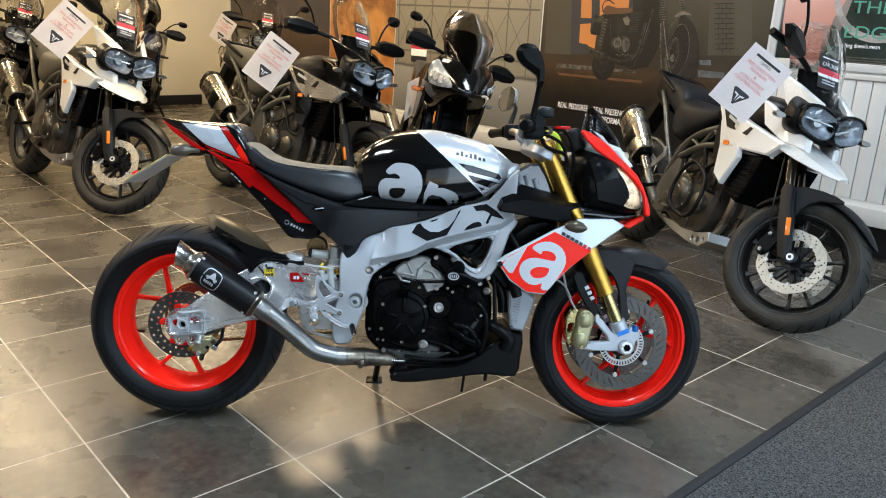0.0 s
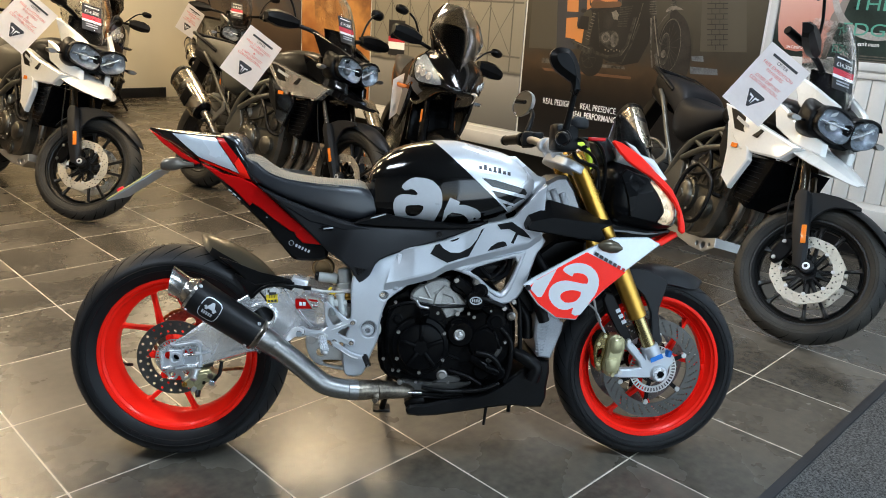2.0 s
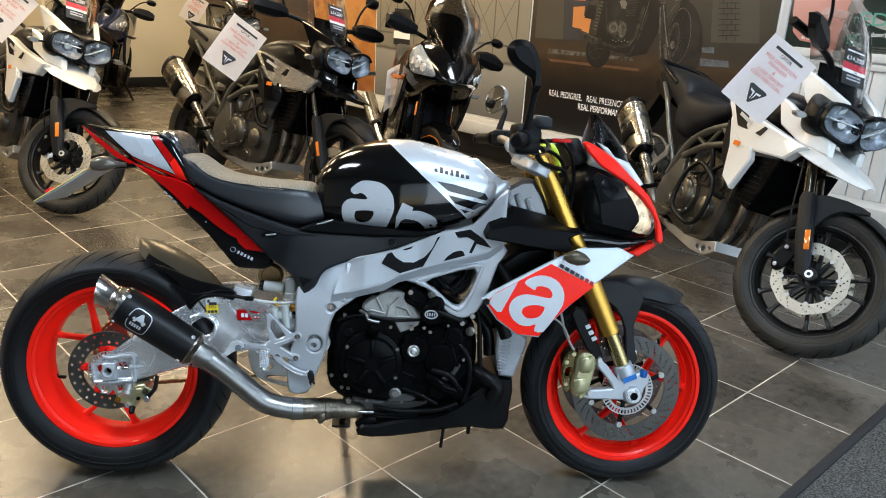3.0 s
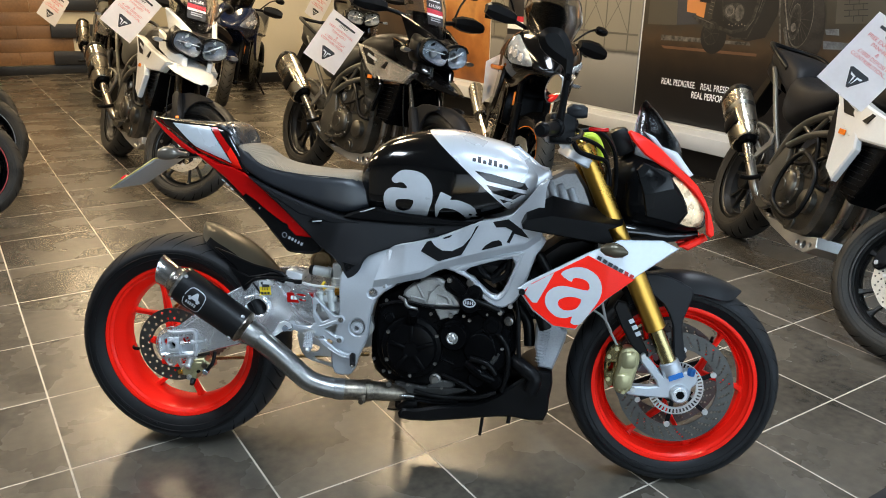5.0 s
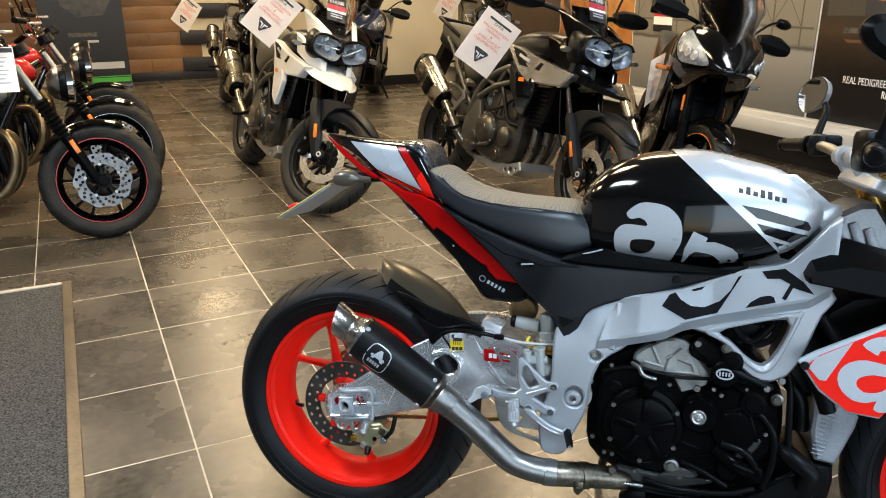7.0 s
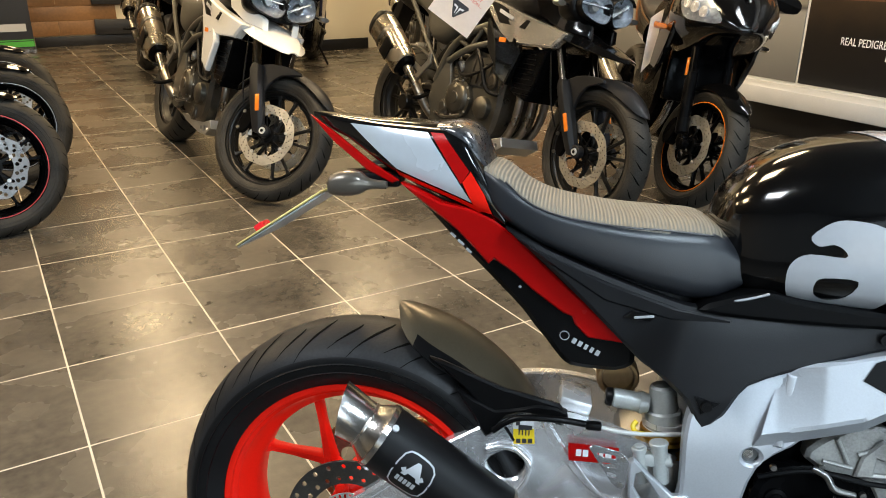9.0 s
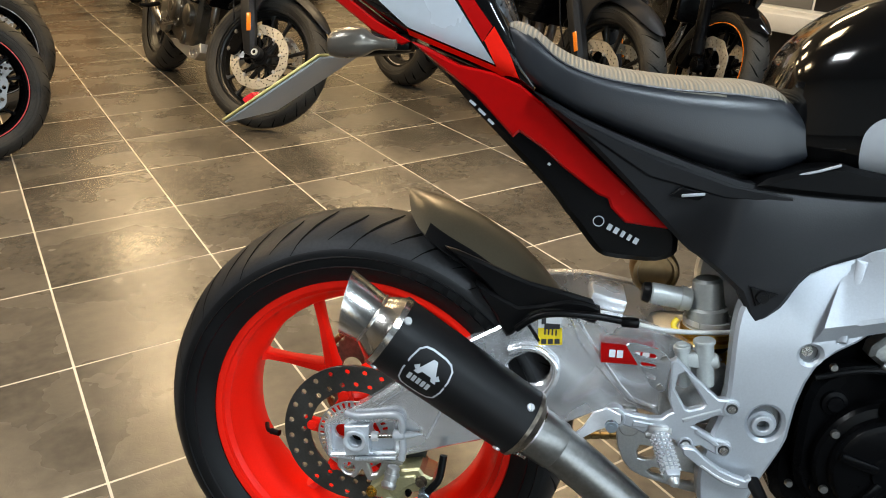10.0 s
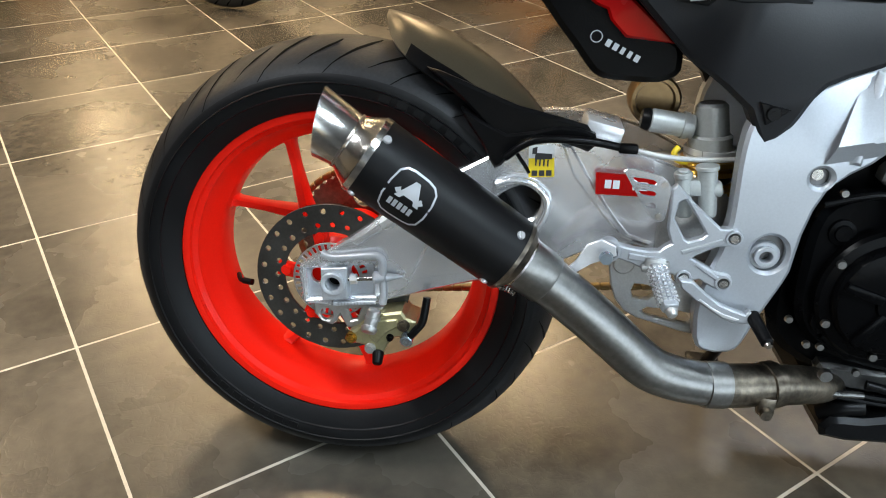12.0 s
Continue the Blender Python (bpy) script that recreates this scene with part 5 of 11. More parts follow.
for u, w, a, L in ((0.80, 0.345, 20, 0.07), (0.86, 0.325, -15, 0.06), (0.945, 0.40, 70, 0.06), (0.665, 0.30, 35, 0.05), (0.90, 0.435, -30, 0.07)):
    bm = bmesh.new()
    box(bm, (u, -0.152, w), (L, 0.010, 0.008), 0.002, Matrix.Rotation(radians(a), 4, "Y"))
    part("casing_rib", bm, BLACK_CAST, eng)
# belly pan
bm = bmesh.new()
plate(bm, smooth2([(0.690, 0.160), (0.697, 0.190), (0.740, 0.192), (0.808, 0.208), (0.900, 0.222), (0.973, 0.257), (1.050, 0.320), (1.117, 0.336), (1.114, 0.254), (1.101, 0.188), (1.01, 0.192), (0.926, 0.182), (0.777, 0.158)], 2), -0.125, 0.125, [], 0.007, lambda u, w: 0.0)
part("belly_pan", bm, BLACK_SATIN, bike, "matt black belly pan")
bm = bmesh.new()
tube(bm, [(0.69, -0.10, 0.185), (0.71, -0.11, 0.20), (0.74, -0.11, 0.205)], 0.012, 10)
part("pan_bracket", bm, BLACK_SATIN, bike)
bm = bmesh.new()
cyl(bm, (0.93, -0.12, 0.185), (0.925, -0.12, 0.130), 0.005, 0.0045, 10)
part("drain_hose", bm, BLACK_SATIN, bike)
bm = bmesh.new()
cyl(bm, (1.005, -0.1, 0.195), (1.003, -0.1, 0.165), 0.006, seg=10)
part("drain_hose", bm, BLACK_SATIN, bike)
# side stand on the far side
bm = bmesh.new()
tube(bm, [(0.655, 0.12, 0.25), (0.640, 0.19, 0.15), (0.625, 0.255, 0.052)], [0.014, 0.012, 0.011], 12)
box(bm, (0.622, 0.262, 0.0475), (0.06, 0.05, 0.008), 0.003, Matrix.Rotation(radians(10), 4, "X"))
part("side_stand", bm, BLACK_SATIN, bike)
# radiator
bm = bmesh.new()
plate(bm, [(1.066, 0.492), (1.108, 0.484), (1.150, 0.455), (1.146, 0.430), (1.116, 0.345), (1.076, 0.350), (1.064, 0.411)], -0.140, 0.140, [], 0.006)
rad = part("radiator", bm, mat("radiator_grey", (0.30, 0.315, 0.34), 0.45, metal=0.5, var=0.2, scale=14, fine=200, bump=0.1), bike, "grey finned radiator")
bm = bmesh.new()
box(bm, (0, 0, 0), (0.026, 0.004, 0.0025), 0.001, None, 1)
fin = mesh_of(bm, "fin", rad.data.materials[0])
for k in range(14):
    o = new("fin", fin)
    o.parent = rad
    o.matrix_basis = pose(1.079 + 0.0012 * k, -0.142, 0.366 + 0.0085 * k, 0, 12, 0)
for pts, r in (([(1.02, -0.12, 0.60), (1.05, -0.13, 0.55), (1.075, -0.135, 0.50), (1.09, -0.135, 0.46)], 0.018), ([(1.06, -0.10, 0.66), (1.11, -0.12, 0.58), (1.15, -0.12, 0.52)], 0.014), ([(1.00, -0.09, 0.52), (1.04, -0.10, 0.47), (1.05, -0.10, 0.40)], 0.016)):
    bm = bmesh.new()
    tube(bm, pts, r, 12)
    part("coolant_hose", bm, BLACK_SATIN, bike)
bm = bmesh.new()
plate(bm, smooth2([(1.0, 0.52), (1.04, 0.62), (1.12, 0.70), (1.22, 0.70), (1.20, 0.58), (1.13, 0.49), (1.04, 0.47)], 2), -0.09, 0.09, [], 0.01)
part("radiator_shroud", bm, BLACK_SATIN, bike)
bm = bmesh.new()
tube(bm, [(1.01, -0.12, 0.36), (1.04, -0.145, 0.345), (1.07, -0.15, 0.32), (1.06, -0.15, 0.28)], 0.02, 12)
part("coolant_hose", bm, BLACK_SATIN, bike)

# ---- bodywork of the sports motorcycle ----
def flank(rows, e, off):
    return lambda u, w: hull_side(rows, e, u, w) - off


def resample(rows, n=5):
    out = []
    k = max(len(r) for r in rows)
    full = [tuple(r) + ((r[2] + r[3]) / 2,) * (k - len(r)) if len(r) < 5 else r for r in rows]
    full = [r if len(r) == 5 else (*r[:4], (r[2] + r[3]) / 2) for r in full]
    m = len(full)
    for i in range(m - 1):
        a, b, c, d = (full[max(i - 1, 0)], full[i], full[i + 1], full[min(i + 2, m - 1)])
        for q in range(n):
            t = q / n
            out.append(tuple(0.5 * (2 * b[j] + (c[j] - a[j]) * t + (2 * a[j] - 5 * b[j] + 4 * c[j] - d[j]) * t * t + (3 * b[j] - a[j] - 3 * c[j] + d[j]) * t ** 3) for j in range(5)))
    out.append(full[-1])
    return out


# tank
TANK = resample([(0.545, 0.055, 0.790, 0.850, 0.81), (0.560, 0.090, 0.755, 0.893, 0.81), (0.59, 0.115, 0.740, 0.928, 0.82), (0.63, 0.132, 0.736, 0.955, 0.825), (0.68, 0.148, 0.735, 0.973, 0.83), (0.75, 0.160, 0.735, 0.985, 0.835),
                 (0.82, 0.163, 0.737, 0.985, 0.84), (0.90, 0.160, 0.750, 0.968, 0.85), (0.96, 0.150, 0.766, 0.953, 0.86), (1.01, 0.130, 0.795, 0.925, 0.86), (1.045, 0.10, 0.835, 0.893, 0.865), (1.062, 0.06, 0.855, 0.878, 0.866)])
TE = 3.0
bm = bmesh.new()
hull(bm, TANK, 56, TE)
tank = part("fuel_tank", bm, BLACK_GLOSS, bike, "glossy black and silver fuel tank with large pale graphics", angle=60)
bm = bmesh.new()
hull(bm, [(r[0], r[1] + 0.0012, r[2] - 0.0012, r[3] + 0.0012, r[4]) for r in TANK], 56, TE)
d0, d1 = Vector((0.748, 0, 0.975)), Vector((0.978, 0, 0.772))
nrm = Vector((-(d1.z - d0.z), 0, d1.x - d0.x))
bmesh.ops.bisect_plane(bm, geom=bm.verts[:] + bm.edges[:] + bm.faces[:], plane_co=d0, plane_no=nrm, clear_inner=True)
part("tank_front_panel", bm, SILVER, tank, "silver-white upper tank panel", angle=60)
side = flank(TANK, TE, 0.0022)
for lp in ([(0.876, 0.883), (0.921, 0.877), (1.01, 0.854), (1.025, 0.833), (0.909, 0.858)], [(0.908, 0.848), (1.028, 0.822), (0.996, 0.804), (0.927, 0.826)], [(0.945, 0.811), (0.988, 0.8), (0.978, 0.788), (0.966, 0.788)]):
    bm = bmesh.new()
    skin_decal(bm, lp, side)
    part("tank_stripe", bm, BLACK_GLOSS, tank)
for k in range(7):
    bm = bmesh.new()
    u, w = 0.868 + 0.0142 * k, 0.908 - 0.0026 * k
    h = 0.016 if k in (1, 3, 4) else 0.010
    skin_decal(bm, [(u, w), (u + 0.0095, w - 0.0017), (u + 0.0095, w - 0.0017 + h), (u, w + h)], side)
    part("wordmark_bar", bm, BLACK_INK, tank)


def blob(parent, outer, holes, side, material, name="graphic", label=""):
    bm = bmesh.new()
    skin_decal(bm, outer, side, holes, 0.014)
    return part(name, bm, material, parent, label)


s1 = flank(TANK, TE, 0.0014)
# two pale ring-and-bar shapes on the flank, cut off by the tank's lower edge
blob(tank, smooth2([(0.627, 0.791), (0.632, 0.813), (0.651, 0.826), (0.692, 0.826), (0.690, 0.836), (0.677, 0.842), (0.660, 0.838), (0.650, 0.850), (0.672, 0.871), (0.697, 0.876), (0.735, 0.869), (0.761, 0.842), (0.766, 0.804), (0.757, 0.775), (0.742, 0.745), (0.70, 0.744), (0.656, 0.744), (0.634, 0.762)], 3), [smooth2([(0.662, 0.785), (0.671, 0.795), (0.712, 0.795), (0.703, 0.77), (0.681, 0.762), (0.665, 0.769)], 3)], s1, GREY_DECAL, label="silver-grey ring-shaped graphic")
blob(tank, [(0.771, 0.746), (0.773, 0.784), (0.788, 0.823), (0.817, 0.811), (0.814, 0.802), (0.832, 0.803), (0.847, 0.799), (0.868, 0.791), (0.88, 0.781), (0.889, 0.755), (0.852, 0.738), (0.850, 0.753), (0.842, 0.764), (0.832, 0.772), (0.822, 0.776), (0.808, 0.778), (0.796, 0.779), (0.785, 0.771), (0.777, 0.752)], [], s1, GREY_DECAL)
for s in (-1, 1):
    bm = bmesh.new()
    plate(bm, [(0.930, 0.945), (0.986, 0.947), (1.056, 0.892), (1.080, 0.888), (1.084, 0.870), (1.045, 0.836), (0.985, 0.872)], s * 0.118, s * 0.106, [], 0.004, lambda u, w, s=s: -s * (0.35 * max(0, u - 1.0) + 0.45 * max(0, w - 0.90)))
    part("tank_fin", bm, SILVER, tank, "silver angular front edge of the tank")
bm = bmesh.new()       # glint along the tank's lower edge, made as a pale line
tube(bm, [(0.560, -0.134, 0.751), (0.584, -0.1385, 0.759), (0.606, -0.140, 0.767)], 0.0018, 8)
part("tank_edge_trim", bm, GREY_DECAL, tank)
bm = bmesh.new()
plate(bm, smooth2([(0.515, 0.735), (0.60, 0.766), (0.66, 0.757), (0.86, 0.742), (0.90, 0.752), (0.85, 0.730), (0.66, 0.726)], 3), -0.138, 0.138, [], 0.006)
part("tank_base", bm, DUCT_BLACK, tank)

# seat
SEAT = resample([(0.200, 0.100, 0.880, 0.922, 0.90), (0.225, 0.120, 0.848, 0.916, 0.88), (0.27, 0.128, 0.818, 0.886, 0.85), (0.32, 0.132, 0.797, 0.869, 0.83), (0.40, 0.132, 0.768, 0.859, 0.81), (0.47, 0.128, 0.745, 0.856, 0.80), (0.53, 0.118, 0.736, 0.853, 0.79), (0.565, 0.105, 0.750, 0.828, 0.785), (0.602, 0.09, 0.772, 0.795, 0.783)])
bm = bmesh.new()
hull(bm, SEAT, 64, 4.2)
bm.normal_update()
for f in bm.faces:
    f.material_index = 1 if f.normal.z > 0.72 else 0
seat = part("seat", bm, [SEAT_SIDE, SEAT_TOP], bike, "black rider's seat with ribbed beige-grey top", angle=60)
bm = bmesh.new()
tube(bm, [(u, flank(SEAT, 4.2, 0.001)(u, w), w) for u, w in ((0.235, 0.900), (0.27, 0.873), (0.32, 0.856), (0.40, 0.846), (0.47, 0.843), (0.53, 0.838))], 0.0016, 6)
part("seat_seam", bm, SEAT_SIDE, seat)
# pillion cover and tail
TAIL = resample([(-0.085, 0.012, 0.979, 0.987), (-0.05, 0.035, 0.958, 0.985), (-0.017, 0.052, 0.944, 0.983), (0.03, 0.075, 0.915, 0.981), (0.073, 0.088, 0.890, 0.980), (0.12, 0.100, 0.872, 0.979), (0.165, 0.108, 0.855, 0.976), (0.190, 0.112, 0.846, 0.942), (0.215, 0.112, 0.840, 0.895), (0.237, 0.110, 0.832, 0.848)])
bm = bmesh.new()
hull(bm, TAIL, 48, 4.0)
tail = part("tail_unit", bm, BLACK_GLOSS, bike, "pointed black tail unit with white and red panels", angle=50)
ts = flank(TAIL, 4.0, 0.0016)
blob(tail, [(-0.012, 0.972), (0.116, 0.965), (0.187, 0.866), (0.069, 0.908)], [], ts, PALE_BLUE, "tail_panel", "ice-white tail side panel")
blob(tail, [(0.120, 0.965), (0.140, 0.964), (0.182, 0.912), (0.170, 0.893)], [], ts, RED_DK, "tail_stripe")
blob(tail, [(0.172, 0.895), (0.184, 0.912), (0.205, 0.880), (0.222, 0.842), (0.205, 0.845), (0.187, 0.856), (0.069, 0.898), (0.067, 0.906), (0.189, 0.863)], [], flank(TAIL, 4.0, 0.0022), RED, "tail_stripe", "bright red tail stripe")
bm = bmesh.new()
hull(bm, resample([(0.128, 0.085, 0.955, 0.980), (0.16, 0.100, 0.940, 0.982), (0.185, 0.100, 0.905, 0.970), (0.200, 0.090, 0.895, 0.942), (0.208, 0.07, 0.90, 0.92)]), 32, 2.8)
part("seat_hump", bm, mat("carbon_weave", (0.03, 0.032, 0.036), 0.3, var=0.6, scale=150, fine=300, coat=0.8), tail, "dark carbon-look seat hump", angle=60)
# red underside edge of the tail
for s in (-1, 1):
    bm = bmesh.new()
    plate(bm, [(-0.084, 0.982), (-0.036, 0.954), (0.020, 0.917), (0.072, 0.890), (0.060, 0.885), (0.017, 0.902), (-0.042, 0.942)], s * 0.050, s * 0.040, [], 0.002, lambda u, w, s=s: s * 0.32 * (u + 0.03))
    part("tail_edge", bm, RED_DK, tail)
LOWRED = [(0.078, 0.890), (0.094, 0.885), (0.139, 0.864), (0.184, 0.856), (0.220, 0.842), (0.257, 0.814), (0.323, 0.754), (0.380, 0.705), (0.425, 0.665), (0.366, 0.669), (0.346, 0.688), (0.341, 0.700), (0.327, 0.705), (0.280, 0.738), (0.252, 0.762), (0.221, 0.782), (0.213, 0.774), (0.192, 0.796), (0.163, 0.825), (0.108, 0.866)]
LOWBLK = smooth2([(0.090, 0.880), (0.15, 0.853), (0.23, 0.815), (0.30, 0.765), (0.36, 0.712), (0.400, 0.680), (0.432, 0.666), (0.438, 0.640), (0.434, 0.626), (0.413, 0.616), (0.381, 0.615), (0.345, 0.617), (0.327, 0.629), (0.305, 0.656), (0.285, 0.678), (0.265, 0.703), (0.211, 0.757), (0.159, 0.808), (0.125, 0.845)], 2)
for s in (-1, 1):
    bm = bmesh.new()
    plate(bm, LOWRED, s * 0.118, s * 0.085, [], 0.003, lambda u, w, s=s: s * 0.05 * (u - 0.25))
    lr = part("side_blade", bm, RED_DK, bike, "deep red lower tail blade")
    bm = bmesh.new()
    plate(bm, LOWBLK, s * 0.108, s * 0.04, [], 0.008, lambda u, w, s=s: s * 0.05 * (u - 0.25))
    lb = part("undertray_panel", bm, BLACK_SATIN, bike, "matt black undertray panel")
    if s < 0:
        bm = bmesh.new()
        plate(bm, ring_pts((0.332, 0.668), 0.0075, 24), -0.1135, -0.1125, [ring_pts((0.332, 0.668), 0.0062, 20)], 0.0002, lambda u, w: -0.05 * (u - 0.25))
        dd = Vector((0.06, 0, -0.028)).normalized()
        for k, L in enumerate((0.010, 0.010, 0.008, 0.008, 0.010)):
            p = Vector((0.347, 0, 0.661)) + dd * (0.0098 * k)
            box(bm, (p.x, -0.1185, p.z), (L * 0.62, 0.001, 0.0085), 0.0, Matrix.Rotation(radians(25), 4, "Y"))
        part("maker_mark", bm, GREY_DECAL, lb, "small white roundel and bar marks")
        for u, w, L in ((0.160, 0.817, 0.010), (0.172, 0.806, 0.012), (0.184, 0.794, 0.010), (0.262, 0.742, 0.004)):
            bm = bmesh.new()
            box(bm, (u, -0.1195, w), (L, 0.001, 0.0035), 0.0, Matrix.Rotation(radians(40), 4, "Y"))
            part("small_print", bm, GREY_DECAL, lb)
# grey side covers
COVER = smooth2([(0.238, 0.835), (0.30, 0.806), (0.384, 0.774), (0.483, 0.742), (0.521, 0.736), (0.644, 0.733), (0.78, 0.731), (0.896, 0.750), (0.868, 0.728), (0.756, 0.690), (0.647, 0.656), (0.588, 0.632), (0.570, 0.606), (0.560, 0.585), (0.530, 0.558), (0.508, 0.600), (0.455, 0.640), (0.438, 0.651), (0.36, 0.727), (0.295, 0.787)], 2)
for s in (-1, 1):
    bm = bmesh.new()
    plate(bm, COVER, s * 0.142, s * 0.105, [], 0.006, lambda u, w, s=s: s * (0.035 * min(0.0, u - 0.45) + 0.012 * math.sin((w - 0.55) * 9) + 0.034 * max(0.0, min(1.0, (0.70 - w) / 0.08)) * max(0.0, min(1.0, (u - 0.44) / 0.08))))
    cv = part("side_cover", bm, GREY_PANEL, bike, "dark grey moulded side cover")
    if s < 0:
        bm = bmesh.new()
        plate(bm, [(0.518, 0.612), (0.553, 0.605), (0.528, 0.586)], -0.1835, -0.172, [], 0.0012)
        part("cover_recess", bm, BLACK_SATIN, cv)
        cover_y = lambda u, w: -(0.035 * min(0.0, u - 0.45) + 0.012 * math.sin((w - 0.55) * 9) + 0.034 * max(0.0, min(1.0, (0.70 - w) / 0.08)) * max(0.0, min(1.0, (u - 0.44) / 0.08)))
        bm = bmesh.new()
        plate(bm, [(0.272, 0.812), (0.384, 0.766), (0.483, 0.735), (0.560, 0.724), (0.560, 0.716), (0.480, 0.716), (0.385, 0.738), (0.300, 0.790)], -0.1455, -0.136, [], 0.003, cover_y)
        part("cover_fold", bm, GREY_PANEL, cv)
        bm = bmesh.new()
        plate(bm, [(0.412, 0.716), (0.425, 0.728), (0.458, 0.722), (0.448, 0.712)], -0.1480, -0.140, [], 0.001, cover_y)
        part("clip_pocket", bm, BLACK_SATIN, cv)
        bolts(cv, [(0.534, -0.1835, 0.600), (0.762, -0.160, 0.712)], (0, -1, 0), 0.009, 0.004, BLACK_SATIN)
        bm = bmesh.new()
        box(bm, (0.440, -0.1615, 0.720), (0.028, 0.003, 0.004), 0.001, Matrix.Rotation(radians(-8), 4, "Y"))
        part("cover_clip", bm, GREY_DECAL, cv)
# subframe under the seat, shock, airbox
bm = bmesh.new()
box(bm, (0.42, 0, 0.73), (0.34, 0.18, 0.11), 0.03, Matrix.Rotation(radians(20), 4, "Y"))
box(bm, (0.80, 0, 0.67), (0.36, 0.20, 0.12), 0.03)
part("subframe", bm, BLACK_SATIN, bike)
bm = bmesh.new()
cyl(bm, (0.414, -0.060, 0.566), (0.470, -0.060, 0.560), 0.0150, 0.0155, 22, bev=0.002)
cyl(bm, (0.455, -0.060, 0.5618), (0.462, -0.060, 0.5610), 0.0175, seg=22)
cyl(bm, (0.489, -0.055, 0.592), (0.494, -0.055, 0.548), 0.020, 0.023, 24, bev=0.004)
cyl(bm, (0.4935, -0.055, 0.552), (0.496, -0.055, 0.522), 0.0275, 0.0285, 26, bev=0.003)
PALE_CAST = mat("pale_cast_cylinder", (0.44, 0.46, 0.45), 0.42, metal=0.45, var=0.1, fine=300, bump=0.06)
shock = part("shock_absorber", bm, PALE_CAST, bike, "rear shock absorber with gold reservoir")
for w in (0.5165, 0.5075):
    bm = bmesh.new()
    cyl(bm, (0.4965, -0.055, w), (0.4970, -0.055, w - 0.0065), 0.0312, 0.0312, 28, bev=0.001)
    part("spring_collar", bm, CAST_ALU, shock)
bm = bmesh.new()
cyl(bm, (0.403, -0.060, 0.567), (0.4145, -0.060, 0.566), 0.0135, 0.0150, 20, bev=0.002)
part("adjuster_knob", bm, BLACK_SATIN, shock)
bm = bmesh.new()
cyl(bm, (0.4025, -0.0625, 0.567), (0.4032, -0.0625, 0.567), 0.005, seg=14)
part("adjuster_screw", bm, STEEL, shock)
bm = bmesh.new()
lathe(bm, [(0.0, -0.012), (0.024, -0.012), (0.026, -0.020), (0.031, -0.020), (0.034, -0.016), (0.034, 0.018), (0.0, 0.018)], 32, (0.424, 0.0, 0.583))
part("reservoir", bm, mat("bronze_reservoir", (0.30, 0.20, 0.10), 0.35, metal=0.8, var=0.2), shock)
bm = bmesh.new()
for k in range(3):
    lathe(bm, [(0.030, -0.0045), (0.034, -0.004), (0.034, 0.004), (0.030, 0.0045)], 28, (0.498, -0.05, 0.530 - 0.012 * k), Matrix.Rotation(radians(90), 3, "X"))
part("preload_collar", bm, POLISHED, shock)
bm = bmesh.new()
lathe(bm, [(0.026, -0.010), (0.037, -0.009), (0.037, -0.003), (0.034, -0.001), (0.034, 0.001), (0.037, 0.003), (0.037, 0.009), (0.026, 0.010)], 28, (0.497, -0.055, 0.512), Matrix.Rotation(radians(90), 3, "X"))
lathe(bm, [(0.026, -0.004), (0.039, -0.003), (0.039, 0.003), (0.026, 0.004)], 28, (0.498, -0.055, 0.482), Matrix.Rotation(radians(90), 3, "X"))
cyl(bm, (0.510, -0.06, 0.480), (0.545, -0.07, 0.485), 0.008, seg=12)
part("spring_seat", bm, GOLD, shock, "gold spring collar")
bm = bmesh.new()
for z, r in ((0.505, 0.030), (0.47, 0.026), (0.43, 0.03)):
    cyl(bm, (0.497, -0.05, z + 0.018), (0.50, -0.05, z - 0.018), r, seg=22, bev=0.004)
part("shock_body", bm, BLACK_SATIN, shock)
bm = bmesh.new()
cyl(bm, (0.4455, -0.150, 0.512), (0.453, -0.150, 0.462), 0.0095, 0.0095, 20, bev=0.0015)
cyl(bm, (0.472, -0.150, 0.524), (0.481, -0.150, 0.464), 0.0120, 0.0105, 20, bev=0.0015)
box(bm, (0.461, -0.148, 0.500), (0.034, 0.018, 0.020), 0.003)
cyl(bm, (0.478, -0.150, 0.498), (0.492, -0.150, 0.501), 0.010, seg=16, bev=0.002)
mc = part("brake_master_cylinder", bm, PALE_CAST, bike, "pale grey rear brake master cylinder")
for p, q2, r in (((0.4445, -0.150, 0.518), (0.4455, -0.150, 0.511), 0.0110), ((0.4440, -0.150, 0.5215), (0.4445, -0.150, 0.518), 0.0075), ((0.4713, -0.150, 0.5285), (0.472, -0.150, 0.523), 0.0140)):
    bm = bmesh.new()
    cyl(bm, p, q2, r, seg=18, bev=0.001)
    part("cylinder_cap", bm, PALE_CAST, mc)
bm = bmesh.new()
tube(bm, [(0.490, -0.095, 0.500), (0.502, -0.09, 0.502), (0.513, -0.08, 0.506), (0.520, -0.06, 0.500)], 0.0048, 10)
part("yellow_hose", bm, YELLOW, bike, "short yellow hose")
bm = bmesh.new()
tube(bm, [(0.484, -0.092, 0.455), (0.497, -0.095, 0.472), (0.512, -0.09, 0.480), (0.53, -0.08, 0.478)], 0.0045, 10)
part("black_hose", bm, BLACK_SATIN, bike, "black brake hose")
bm = bmesh.new()
tube(bm, [(0.452, -0.075, 0.536), (0.447, -0.08, 0.529), (0.452, -0.085, 0.522), (0.464, -0.085, 0.520)], 0.004, 10)
part("yellow_tag", bm, YELLOW, bike, "yellow sleeve on a hose")

